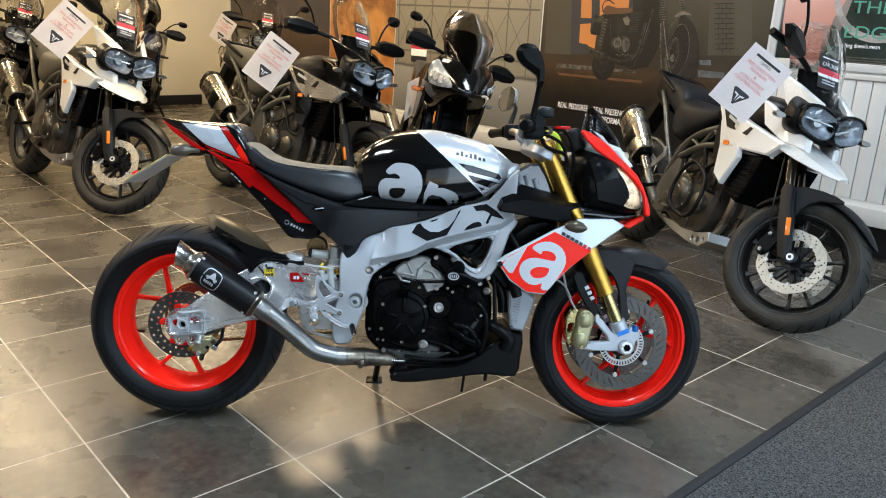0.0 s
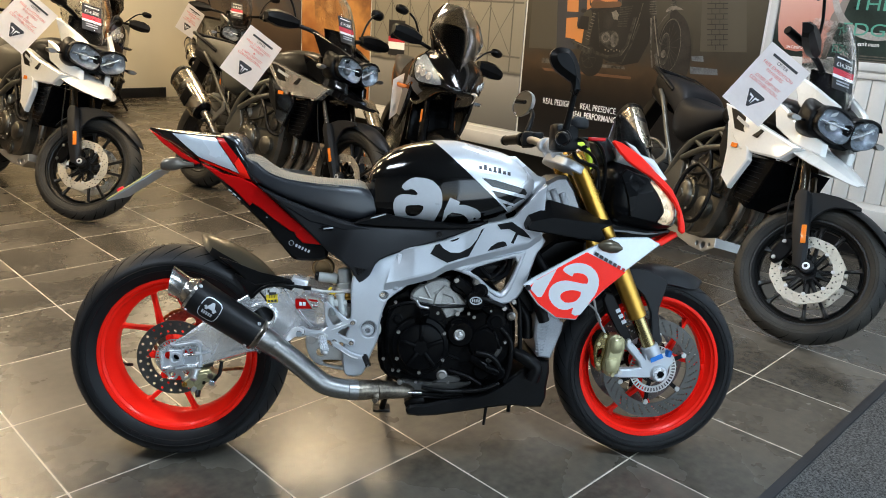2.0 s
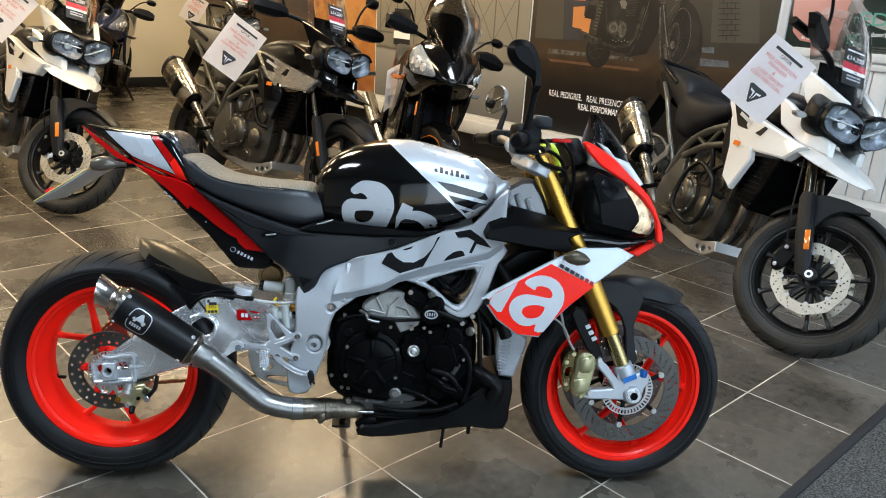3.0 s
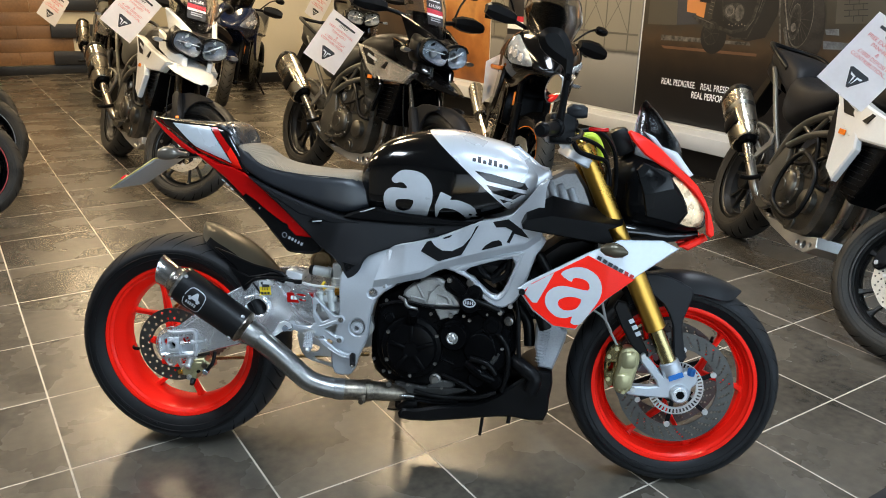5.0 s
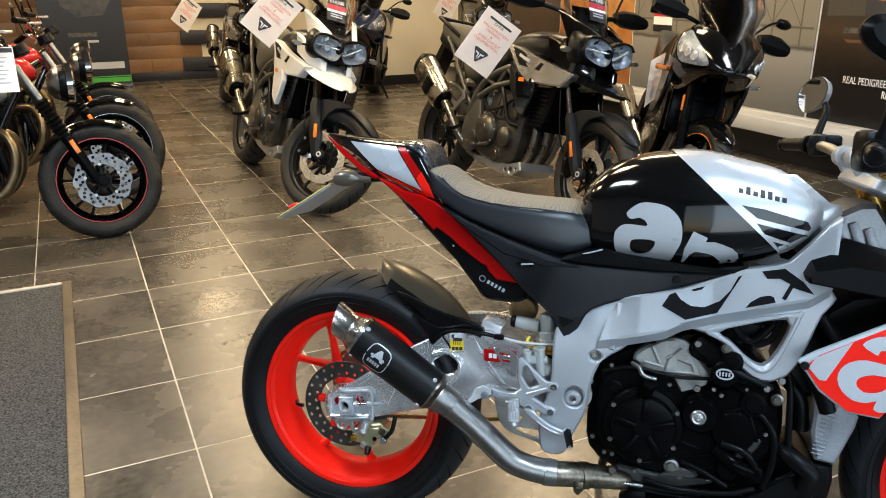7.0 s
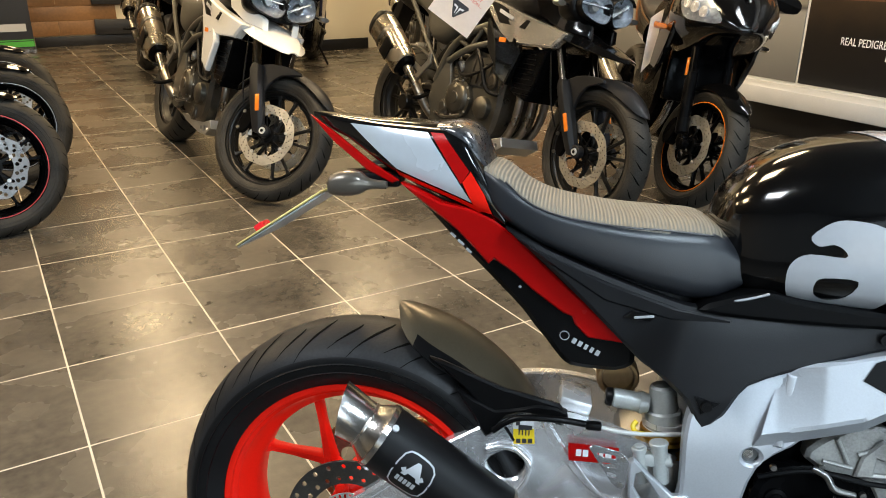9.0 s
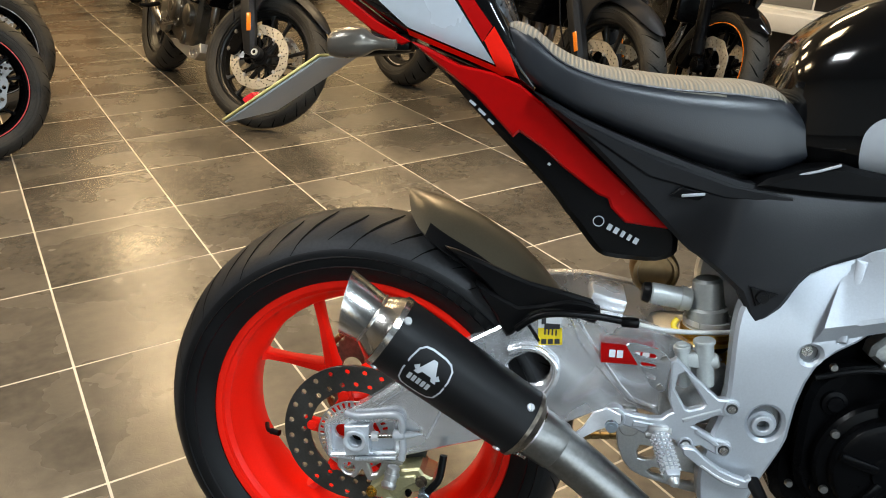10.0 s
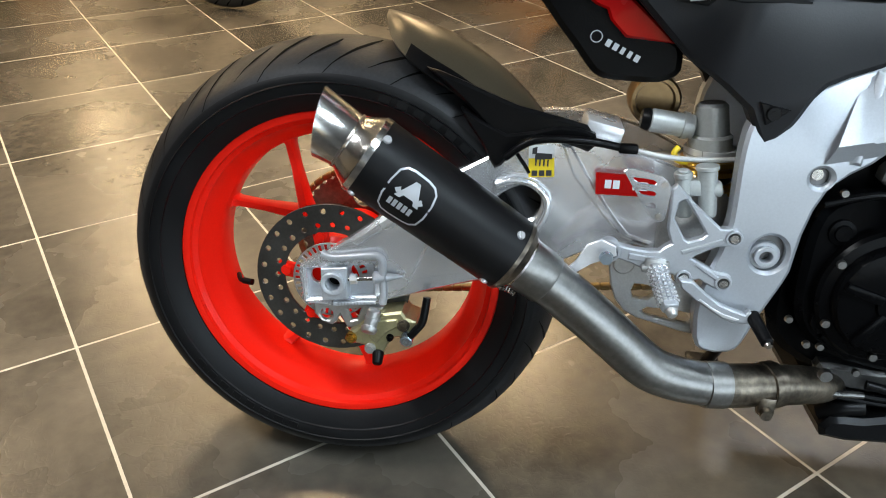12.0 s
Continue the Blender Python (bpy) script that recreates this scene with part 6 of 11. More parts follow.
# rear hugger
def arch(bm, c, r, a0, a1, half, drop, n=18, m=10, t=0.003, taper0=0.0, taper1=0.0, pw=2.2):
    """A mudguard round c from angle a0 to a1 (degrees)."""
    rings = []
    for k in range(n + 1):
        q = k / n
        a = radians(a0 + (a1 - a0) * q)
        h = half
        if taper0 and q < taper0:
            h *= math.sqrt(max(1 - (1 - q / taper0) ** 2, 0.02))
        if taper1 and q > 1 - taper1:
            h *= math.sqrt(max(1 - ((q - 1 + taper1) / taper1) ** 2, 0.02))
        row = []
        for i in range(m + 1):
            s = -1 + 2 * i / m
            rr = r - drop * abs(s) ** pw * (h / half)
            row.append(bm.verts.new((c[0] + rr * math.cos(a), c[1] + h * s, c[2] + rr * math.sin(a))))
        rings.append(row)
    fs = []
    for A, B in zip(rings, rings[1:]):
        for i in range(m):
            fs.append(bm.faces.new((A[i], A[i + 1], B[i + 1], B[i])))
    bmesh.ops.recalc_face_normals(bm, faces=fs)
    bmesh.ops.solidify(bm, geom=fs, thickness=t)


bm = bmesh.new()
arch(bm, (0.0, 0, 0.3215), 0.364, 80, 33, 0.100, 0.046, taper0=0.36)
# the crown gets the painted sheen, the flanks stay plain black
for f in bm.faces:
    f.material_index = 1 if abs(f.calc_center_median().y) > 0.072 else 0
hug = part("rear_hugger", bm, [BRONZE, BLACK_SATIN], bike, "satin dark rear hugger with a painted-in bronze sheen", angle=60)
bm = bmesh.new()
plate(bm, smooth2([(0.175, 0.575), (0.235, 0.545), (0.30, 0.560), (0.345, 0.552), (0.338, 0.530), (0.29, 0.545), (0.255, 0.538), (0.238, 0.515), (0.222, 0.500), (0.205, 0.530)], 2), -0.108, -0.088, [], 0.003)
part("hugger_arm", bm, BLACK_SATIN, hug)
bm = bmesh.new()
plate(bm, smooth2([(0.130, 0.622), (0.176, 0.608), (0.248, 0.581), (0.334, 0.562), (0.336, 0.541), (0.294, 0.545), (0.255, 0.533), (0.228, 0.52), (0.207, 0.555), (0.160, 0.598)], 2), -0.104, -0.092, [], 0.004)
part("hugger_side", bm, BLACK_SATIN, hug)
bm = bmesh.new()
box(bm, (0.358, -0.03, 0.548), (0.05, 0.08, 0.022), 0.004, Matrix.Rotation(radians(12), 4, "Y"))
part("link_plate", bm, POLISHED, hug)
bm = bmesh.new()
tube(bm, [(0.235, -0.125, 0.520), (0.27, -0.128, 0.545), (0.33, -0.125, 0.548), (0.38, -0.115, 0.540)], 0.005, 10)
box(bm, (0.385, -0.116, 0.540), (0.024, 0.014, 0.012), 0.003)
part("brake_line", bm, BLACK_SATIN, bike)
bm = bmesh.new()
tube(bm, [(0.385, -0.116, 0.540), (0.43, -0.112, 0.532), (0.48, -0.10, 0.528), (0.53, -0.09, 0.530)], 0.0034, 10)
part("brake_line", bm, mat("pale_hose", (0.6, 0.6, 0.58), 0.4), bike)
# stickers on the swing arm
ys = lambda u, w: -0.1348 + bulge(1)(u, w)
bm = bmesh.new()
skin_decal(bm, [(0.262, 0.489), (0.294, 0.492), (0.292, 0.517), (0.260, 0.514)], ys)
lo_s = part("sticker", bm, YELLOW, sw, "yellow and white sticker with a dark figure")
bm = bmesh.new()
skin_decal(bm, [(0.260, 0.514), (0.292, 0.517), (0.291, 0.534), (0.259, 0.531)], ys)
part("sticker", bm, WHITE_DECAL, sw)
bm = bmesh.new()
bars = [[(0.268, 0.513), (0.289, 0.515), (0.289, 0.522), (0.268, 0.522)], [(0.264, 0.520), (0.270, 0.521), (0.270, 0.530), (0.264, 0.528)]] + [[(0.2685 + 0.005 * k, 0.505), (0.2705 + 0.005 * k, 0.505), (0.2705 + 0.005 * k, 0.514), (0.2685 + 0.005 * k, 0.514)] for k in range(4)] + [[(0.2655 + 0.009 * k, 0.491 + 0.0008 * k), (0.2725 + 0.009 * k, 0.4915 + 0.0008 * k), (0.2720 + 0.009 * k, 0.499 + 0.0008 * k), (0.2650 + 0.009 * k, 0.4985 + 0.0008 * k)] for k in range(3)]
for lp in bars:
    b2 = bmesh.new()
    skin_decal(b2, lp, lambda u, w: ys(u, w) - 0.0008)
    me = bpy.data.meshes.new("tmp")
    b2.to_mesh(me)
    b2.free()
    bm.from_mesh(me)
    bpy.data.meshes.remove(me)
part("sticker_figure", bm, BLACK_INK, sw)
bm = bmesh.new()
skin_decal(bm, [(0.346, 0.477), (0.420, 0.478), (0.418, 0.505), (0.344, 0.506)], lambda u, w: -0.138 + 0.4 * bulge(1)(u, w))
part("sticker", bm, RED_DK, sw, "red sticker with a white wordmark")
for k, (a, b) in enumerate(((0.356, 0.364), (0.366, 0.374), (0.390, 0.396), (0.399, 0.408))):
    bm = bmesh.new()
    skin_decal(bm, [(a, 0.486), (b, 0.486), (b, 0.497), (a, 0.497)], lambda u, w: -0.1388 + 0.4 * bulge(1)(u, w))
    part("wordmark_bar", bm, WHITE_DECAL, sw)
# rear-set footrest
Y = -0.170


def around(c, r, a0, a1, n=8):
    return ring_pts(c, r, n, a0, a1)


bm = bmesh.new()
REST = [(0.430, 0.503), (0.432, 0.451), (0.439, 0.434), (0.433, 0.430), (0.426, 0.423), (0.410, 0.422), (0.390, 0.424)] + around((0.367, 0.418), 0.0145, 40, 320, 12) + [(0.395, 0.404), (0.412, 0.396), (0.434, 0.396), (0.446, 0.393)] + around((0.459, 0.391), 0.0105, 190, 320, 6) + [(0.478, 0.389), (0.494, 0.380)] + around((0.507, 0.387), 0.0115, 240, 445, 9) + [(0.497, 0.400), (0.466, 0.416), (0.470, 0.420), (0.494, 0.434)] + around((0.510, 0.447), 0.0115, 270, 460, 8) + [(0.494, 0.457), (0.462, 0.484), (0.436, 0.509)]
WIN = [(0.441, 0.487), (0.448, 0.491), (0.463, 0.471), (0.478, 0.449), (0.474, 0.444), (0.459, 0.438), (0.454, 0.440), (0.438, 0.466)]
plate(bm, REST, Y - 0.007, Y + 0.007, [WIN], 0.0022)
rs = part("footrest_bracket", bm, FRAME_ALU, bike, "aluminium footrest bracket")
for p, r in (((0.367, 0.418), 0.0135), ((0.510, 0.447), 0.0100), ((0.507, 0.387), 0.0100), ((0.459, 0.391), 0.0095)):
    bm = bmesh.new()
    lathe(bm, [(r * 0.70, -0.0090), (r * 0.74, -0.0102), (r * 0.95, -0.0102), (r, -0.0090), (r, 0.012)], 24, (p[0], Y, p[1]))
    part("boss", bm, FRAME_ALU, rs)
    bm = bmesh.new()
    cyl(bm, (p[0], Y - 0.0066, p[1]), (p[0], Y - 0.0073, p[1]), r * 0.72, seg=20)
    part("bolt_seat", bm, RECESS, rs)
bolts(rs, [(0.367, Y - 0.007, 0.418)], (0, -1, 0), 0.0088, 0.006, BLUE_STEEL)
bolts(rs, [(0.510, Y - 0.007, 0.447), (0.507, Y - 0.007, 0.387), (0.459, Y - 0.007, 0.391)], (0, -1, 0), 0.0062, 0.0045, STEEL)
for a, b, w in (((0.390, 0.414), (0.428, 0.411), 0.004), ((0.470, 0.411), (0.500, 0.392), 0.0028), ((0.452, 0.424), (0.498, 0.443), 0.0028)):
    bm = bmesh.new()      # raised webs of the casting
    d = Vector((b[0] - a[0], b[1] - a[1])).normalized() * w
    plate(bm, [(a[0] - d.y, a[1] + d.x), (a[0] + d.y, a[1] - d.x), (b[0] + d.y, b[1] - d.x), (b[0] - d.y, b[1] + d.x)], Y - 0.0095, Y - 0.006, [], 0.0012)
    part("web", bm, FRAME_ALU, rs)
bm = bmesh.new()
SLOTS = [smooth2(q, 2) for q in ([(0.384, 0.5145), (0.408, 0.5125), (0.4095, 0.507), (0.391, 0.509)], [(0.393, 0.500), (0.410, 0.498), (0.411, 0.493), (0.396, 0.4945)], [(0.401, 0.485), (0.412, 0.483), (0.413, 0.478), (0.403, 0.4795)])]
plate(bm, [(0.372, 0.5215), (0.376, 0.525), (0.382, 0.526), (0.415, 0.519), (0.424, 0.513), (0.430, 0.503), (0.427, 0.464), (0.423, 0.461), (0.417, 0.461), (0.408, 0.467)], Y - 0.0055, Y - 0.0035, SLOTS, 0.0006)
hg = part("heel_guard", bm, MIRROR_ALU, rs, "polished slotted heel guard")
bolts(hg, [(0.421, Y - 0.0055, 0.508), (0.419, Y - 0.0055, 0.468)], (0, -1, 0), 0.0045, 0.002, STEEL)
# ridged peg on its hinge
A, B = Vector((0.424, -0.180, 0.404)), Vector((0.437, -0.243, 0.376))
d = (B - A).normalized()
q = frame_to(d).to_4x4()
bm = bmesh.new()
box(bm, (A + B) / 2, (0.019, 0.016, (B - A).length), 0.004, q)
peg = part("footpeg", bm, FRAME_ALU, rs)
bm = bmesh.new()
for k in range(9):
    for j in (-1, 0, 1):
        for o in ((0.006 * j, 0.0085), (0.006 * j, -0.0085), (0.0100, 0.005 * j), (-0.0100, 0.005 * j)):
            box(bm, A + d * (0.008 + 0.0065 * k) + q.to_3x3() @ Vector((o[0], o[1], 0)), (0.0034, 0.0022, 0.0036), 0.0, q)
part("peg_teeth", bm, POLISHED, peg)
bm = bmesh.new()
cyl(bm, B, B + d * 0.010, 0.0075, 0.006, 14, bev=0.002)
part("peg_end", bm, CAST_ALU, peg)
bm = bmesh.new()
box(bm, (0.423, -0.176, 0.405), (0.026, 0.016, 0.020), 0.003)
cyl(bm, (0.407, -0.180, 0.400), (0.440, -0.180, 0.408), 0.005, seg=12, bev=0.001)
part("peg_hinge", bm, CAST_ALU, rs)
bm = bmesh.new()
plate(bm, [(0.452, 0.392), (0.469, 0.391), (0.486, 0.376), (0.505, 0.363), (0.520, 0.357), (0.536, 0.352), (0.541, 0.357), (0.549, 0.352), (0.550, 0.340), (0.524, 0.339), (0.510, 0.344), (0.495, 0.353), (0.476, 0.366), (0.456, 0.381)], -0.191, -0.179, [], 0.002)
pd = part("brake_pedal", bm, FRAME_ALU, rs, "cast brake pedal")
bm = bmesh.new()
plate(bm, [(0.480, 0.370), (0.496, 0.359), (0.512, 0.351), (0.530, 0.346), (0.526, 0.343), (0.510, 0.347), (0.495, 0.356), (0.478, 0.367)], -0.1925, -0.1895, [], 0.0008)
part("pedal_web", bm, POLISHED, pd)
bm = bmesh.new()
cyl(bm, (0.546, -0.182, 0.350), (0.557, -0.228, 0.333), 0.0085, 0.0075, 16, bev=0.002)
part("pedal_tip", bm, BLACK_SATIN, pd)
bm = bmesh.new()
cyl(bm, (0.557, -0.228, 0.333), (0.5578, -0.2315, 0.3317), 0.0048, 0.0042, 12)
part("tip_screw", bm, STEEL, pd)
bm = bmesh.new()
plate(bm, smooth2([(0.375, 0.40), (0.40, 0.408), (0.42, 0.38), (0.50, 0.345), (0.53, 0.345), (0.53, 0.30), (0.51, 0.285), (0.44, 0.30), (0.40, 0.315), (0.38, 0.35)], 2), -0.128, -0.116, [smooth2([(0.41, 0.355), (0.44, 0.350), (0.43, 0.335), (0.41, 0.335)], 2), smooth2([(0.43, 0.322), (0.49, 0.318), (0.485, 0.302), (0.43, 0.31)], 2)], 0.002)
for p in ((0.392, 0.385), (0.525, 0.30)):
    cyl(bm, (p[0], -0.112, p[1]), (p[0], -0.136, p[1]), 0.014, seg=20, bev=0.002)
part("suspension_link", bm, CAST_ALU, bike, "cast suspension linkage")
# plate holder, plate, tail indicators
bm = bmesh.new()
tube(bm, [(0.06, 0, 0.89), (0.02, 0, 0.885), (-0.03, 0, 0.880)], 0.016, 12)
box(bm, (0.035, -0.055, 0.888), (0.07, 0.03, 0.022), 0.006)
box(bm, (0.035, 0.055, 0.888), (0.07, 0.03, 0.022), 0.006)
ph = part("plate_holder", bm, BLACK_SATIN, bike)
ang = math.atan2(0.089, 0.133)
pm = Matrix.Translation((-0.112, 0, 0.820)) @ Matrix.Rotation(-ang, 4, "Y")
bm = bmesh.new()
box(bm, (0, 0, 0), (0.165, 0.20, 0.003), 0.001, None, 1)
part("number_plate", bm, PLATE_GREY, ph, "number plate seen from its plain grey back", m=pm)
bm = bmesh.new()
box(bm, (0, 0, 0.004), (0.165, 0.205, 0.003), 0.001, None, 1)
part("plate_face", bm, PLATE_YEL, ph, m=pm)
bm = bmesh.new()
box(bm, (-0.040, -0.07, 0.010), (0.018, 0.03, 0.012), 0.003)
part("reflector", bm, RED_LENS, ph, "red reflector", m=pm)
for s in (-1, 1):
    bm = bmesh.new()
    hull(bm, resample([(-0.029, 0.008, 0.873, 0.890), (-0.024, 0.017, 0.868, 0.898), (-0.004, 0.021, 0.866, 0.906), (0.018, 0.018, 0.870, 0.905), (0.034, 0.010, 0.878, 0.895), (0.060, 0.007, 0.880, 0.892)]), 24, 2.2)
    part("tail_indicator", bm, mat("indicator_shell", (0.16, 0.14, 0.115), 0.3, metal=0.6) if s < 0 else BLACK_SATIN, ph, m=Matrix.Translation((0, s * 0.112, 0)))

# front fork
def fork(s):
    y = s * 0.105
    top, mid, low = Vector((1.150, y, 0.972)), Vector((1.387, y, 0.474)), Vector((1.437, y, 0.368))
    bm = bmesh.new()
    d = (mid - top).normalized()
    cyl(bm, top + d * 0.01, top + d * 0.33, 0.0265, 0.0265, 28)
    cyl(bm, top + d * 0.33, top + d * 0.36, 0.0265, 0.0295, 28, caps=False)
    cyl(bm, top + d * 0.36, mid, 0.0295, 0.0285, 28, bev=0.002)
    fk = part("front_fork", bm, GOLD, bike, "gold anodised upside-down fork leg", m=STEER)
    bm = bmesh.new()
    cyl(bm, mid - d * 0.01, low, 0.0215, 0.0215, 24)
    part("slider", bm, NITRIDE, fk)
    bm = bmesh.new()
    cyl(bm, low - d * 0.02, low + d * 0.022, 0.027, 0.028, 24, bev=0.003)
    plate(bm, smooth2([(1.355, 0.403), (1.384, 0.383), (1.415, 0.345), (1.412, 0.376), (1.450, 0.390), (1.466, 0.358), (1.496, 0.372), (1.510, 0.335), (1.496, 0.318), (1.487, 0.284), (1.458, 0.273), (1.437, 0.283), (1.348, 0.283), (1.318, 0.289), (1.319, 0.305), (1.342, 0.311), (1.403, 0.316), (1.379, 0.352), (1.352, 0.382)], 2), y - 0.016, y + 0.016, [], 0.004)
    cyl(bm, (1.462, y - s * 0.01, 0.2995), (1.462, y + s * 0.028, 0.2995), 0.030, 0.026, 28, bev=0.004)
    ft = part("fork_foot", bm, FRAME_ALU, fk, "cast aluminium fork foot")
    bm = bmesh.new()
    lathe(bm, [(0.012, s * 0.136), (0.019, s * 0.136), (0.020, s * 0.130)], 24, (1.462, 0, 0.2995))
    part("axle_nut", bm, POLISHED, fk)
    bm = bmesh.new()
    cyl(bm, (1.462, s * 0.1362, 0.2995), (1.462, s * 0.1365, 0.2995), 0.012, seg=6)
    part("axle_bore", bm, GROOVE, fk)
    bm = bmesh.new()
    plate(bm, smooth2([(1.308, 0.392), (1.318, 0.412), (1.340, 0.416), (1.360, 0.402), (1.362, 0.375), (1.352, 0.330), (1.344, 0.297), (1.322, 0.285), (1.302, 0.296), (1.298, 0.325), (1.306, 0.360)], 2), y + s * 0.024, y - s * 0.030, [], 0.007)
    cp = part("front_caliper", bm, BRASS, bike, "pale gold radial brake caliper", m=STEER @ Matrix.Translation((-0.015, 0, 0.003)))
    bm = bmesh.new()
    plate(bm, smooth2([(1.276, 0.397), (1.297, 0.424), (1.318, 0.414), (1.312, 0.385), (1.300, 0.299), (1.280, 0.306), (1.270, 0.352)], 2), y + s * 0.004, y - s * 0.045, [smooth2([(1.285, 0.362), (1.296, 0.366), (1.293, 0.345), (1.284, 0.342)], 2)], 0.005)
    part("caliper_body", bm, NITRIDE, cp)
    for pz, pu in ((0.384, 1.334), (0.322, 1.322)):
        bm = bmesh.new()
        hull(bm, [(pu - 0.020, 0.008, pz - 0.020, pz + 0.018), (pu - 0.012, 0.014, pz - 0.025, pz + 0.024), (pu + 0.010, 0.014, pz - 0.024, pz + 0.025), (pu + 0.018, 0.008, pz - 0.018, pz + 0.020)], 20, 3.0)
        part("piston_housing", bm, BRASS, cp, m=Matrix.Translation((0, y + s * 0.018, 0)))
    bolts(cp, [(1.300, y + s * 0.006, 0.410), (1.283, y + s * 0.006, 0.322), (1.281, y + s * 0.006, 0.386), (1.345, y + s * 0.024, 0.404), (1.324, y + s * 0.024, 0.294)], (0, s, 0), 0.0065, 0.007, BRASS)
    bolts(cp, [(1.372, y + s * 0.016, 0.398), (1.350, y + s * 0.016, 0.300)], (0, s, 0), 0.008, 0.010, CAST_ALU)


for s in (-1, 1):
    fork(s)
bm = bmesh.new()
cyl(bm, (1.488, -0.118, 0.352), (1.492, -0.118, 0.372), 0.011, seg=16, bev=0.002)
part("fork_adjuster", bm, BLUE_ANO, bike, "blue anodised adjuster", m=STEER)
bm = bmesh.new()
plate(bm, [(1.425, 0.350), (1.462, 0.366), (1.468, 0.352), (1.430, 0.336)], -0.1345, -0.134, [], 0.0001)
part("fork_label", bm, BLUE_ANO, bike, m=STEER)
# front mudguard
bm = bmesh.new()
arch(bm, FA, 0.325, 58, 122, 0.082, 0.050, taper0=0.25, t=0.003)
mg = part("front_mudguard", bm, GREY_PANEL, bike, "dark grey front mudguard", angle=60, m=STEER)
for s in (-1, 1):
    bm = bmesh.new()
    plate(bm, smooth2([(1.310, 0.600), (1.345, 0.622), (1.41, 0.618), (1.478, 0.588), (1.482, 0.560), (1.468, 0.515), (1.462, 0.480), (1.474, 0.415), (1.482, 0.394), (1.466, 0.378), (1.445, 0.40), (1.436, 0.480), (1.405, 0.540), (1.36, 0.570)], 2), s * 0.088, s * 0.072, [], 0.004)
    part("mudguard_stay", bm, GREY_PANEL, mg)
bm = bmesh.new()
plate(bm, smooth2([(1.268, 0.53), (1.300, 0.545), (1.345, 0.455), (1.372, 0.405), (1.358, 0.395), (1.32, 0.43)], 2), -0.120, -0.100, [], 0.004)
part("brake_duct", bm, BLACK_SATIN, mg)
bm = bmesh.new()
for k in range(3):
    box(bm, (1.318 + 0.010 * k, -0.1205, 0.495 - 0.017 * k), (0.012, 0.001, 0.014), 0.0, Matrix.Rotation(radians(62), 4, "Y"))
part("duct_marking", bm, GREY_DECAL, mg)
bm = bmesh.new()
tube(bm, [(1.215, -0.11, 0.62), (1.235, -0.125, 0.555), (1.25, -0.125, 0.50), (1.262, -0.11, 0.47), (1.29, -0.11, 0.42)], 0.0035, 8)
tube(bm, [(1.16, -0.13, 0.555), (1.20, -0.13, 0.53), (1.245, -0.125, 0.50), (1.27, -0.12, 0.46)], 0.003, 8)
part("brake_line", bm, mat("grey_hose", (0.30, 0.30, 0.29), 0.4), bike)
# triple clamp, head stock, bars
bm = bmesh.new()
plate(bm, smooth2([(-0.03, -0.14), (0.02, -0.142), (0.045, -0.11), (0.03, -0.04), (0.05, 0.0), (0.03, 0.04), (0.045, 0.11), (0.02, 0.142), (-0.03, 0.14), (-0.045, 0.10), (-0.06, 0.0), (-0.045, -0.10)], 3), -0.014, 0.014, [], 0.004)
spin(bm, Matrix.Translation((1.155, 0, 0.925)) @ Matrix.Rotation(radians(25), 4, "Y") @ Matrix.Rotation(radians(90), 4, "X"), bm.verts[:])
tc_ = part("top_yoke", bm, FRAME_ALU, bike, "machined aluminium top yoke")
for s in (-1, 1):
    bm = bmesh.new()
    cyl(bm, (1.141, s * 0.105, 0.985), (1.150, s * 0.105, 0.968), 0.022, 0.026, 24, bev=0.002)
    part("fork_cap", bm, GOLD, tc_)
for s in (-1, 1):
    bm = bmesh.new()
    tube(bm, [(1.135, s * 0.055, 0.94), (1.118, s * 0.055, 0.965), (1.108, s * 0.055, 0.985)], 0.020, 14)
    cyl(bm, (1.106, s * 0.033, 0.985), (1.106, s * 0.075, 0.985), 0.023, seg=20, bev=0.003)
    part("bar_clamp", bm, FRAME_ALU, tc_)
bm = bmesh.new()
plate(bm, smooth2([(1.02, 0.795), (1.055, 0.855), (1.085, 0.875), (1.15, 0.895), (1.20, 0.80), (1.205, 0.745), (1.12, 0.730), (1.05, 0.745)], 2), -0.085, 0.085, [], 0.01)
for k in range(3):
    box(bm, (1.09 + 0.03 * k, -0.088, 0.825 - 0.01 * k), (0.02, 0.008, 0.085), 0.003, Matrix.Rotation(radians(-22), 4, "Y"))
part("headstock", bm, HEAD_ALU, bike, "ribbed aluminium headstock")
bm = bmesh.new()
tube(bm, [(1.045, -0.40, 1.000), (1.075, -0.30, 1.004), (1.095, -0.17, 1.000), (1.106, -0.07, 0.986), (1.106, 0.07, 0.986), (1.095, 0.17, 1.000), (1.075, 0.30, 1.004), (1.045, 0.40, 1.000)], 0.0125, 16)
hb = part("handlebar", bm, mat("bar_titanium_grey", (0.35, 0.33, 0.30), 0.35, metal=0.9), bike)
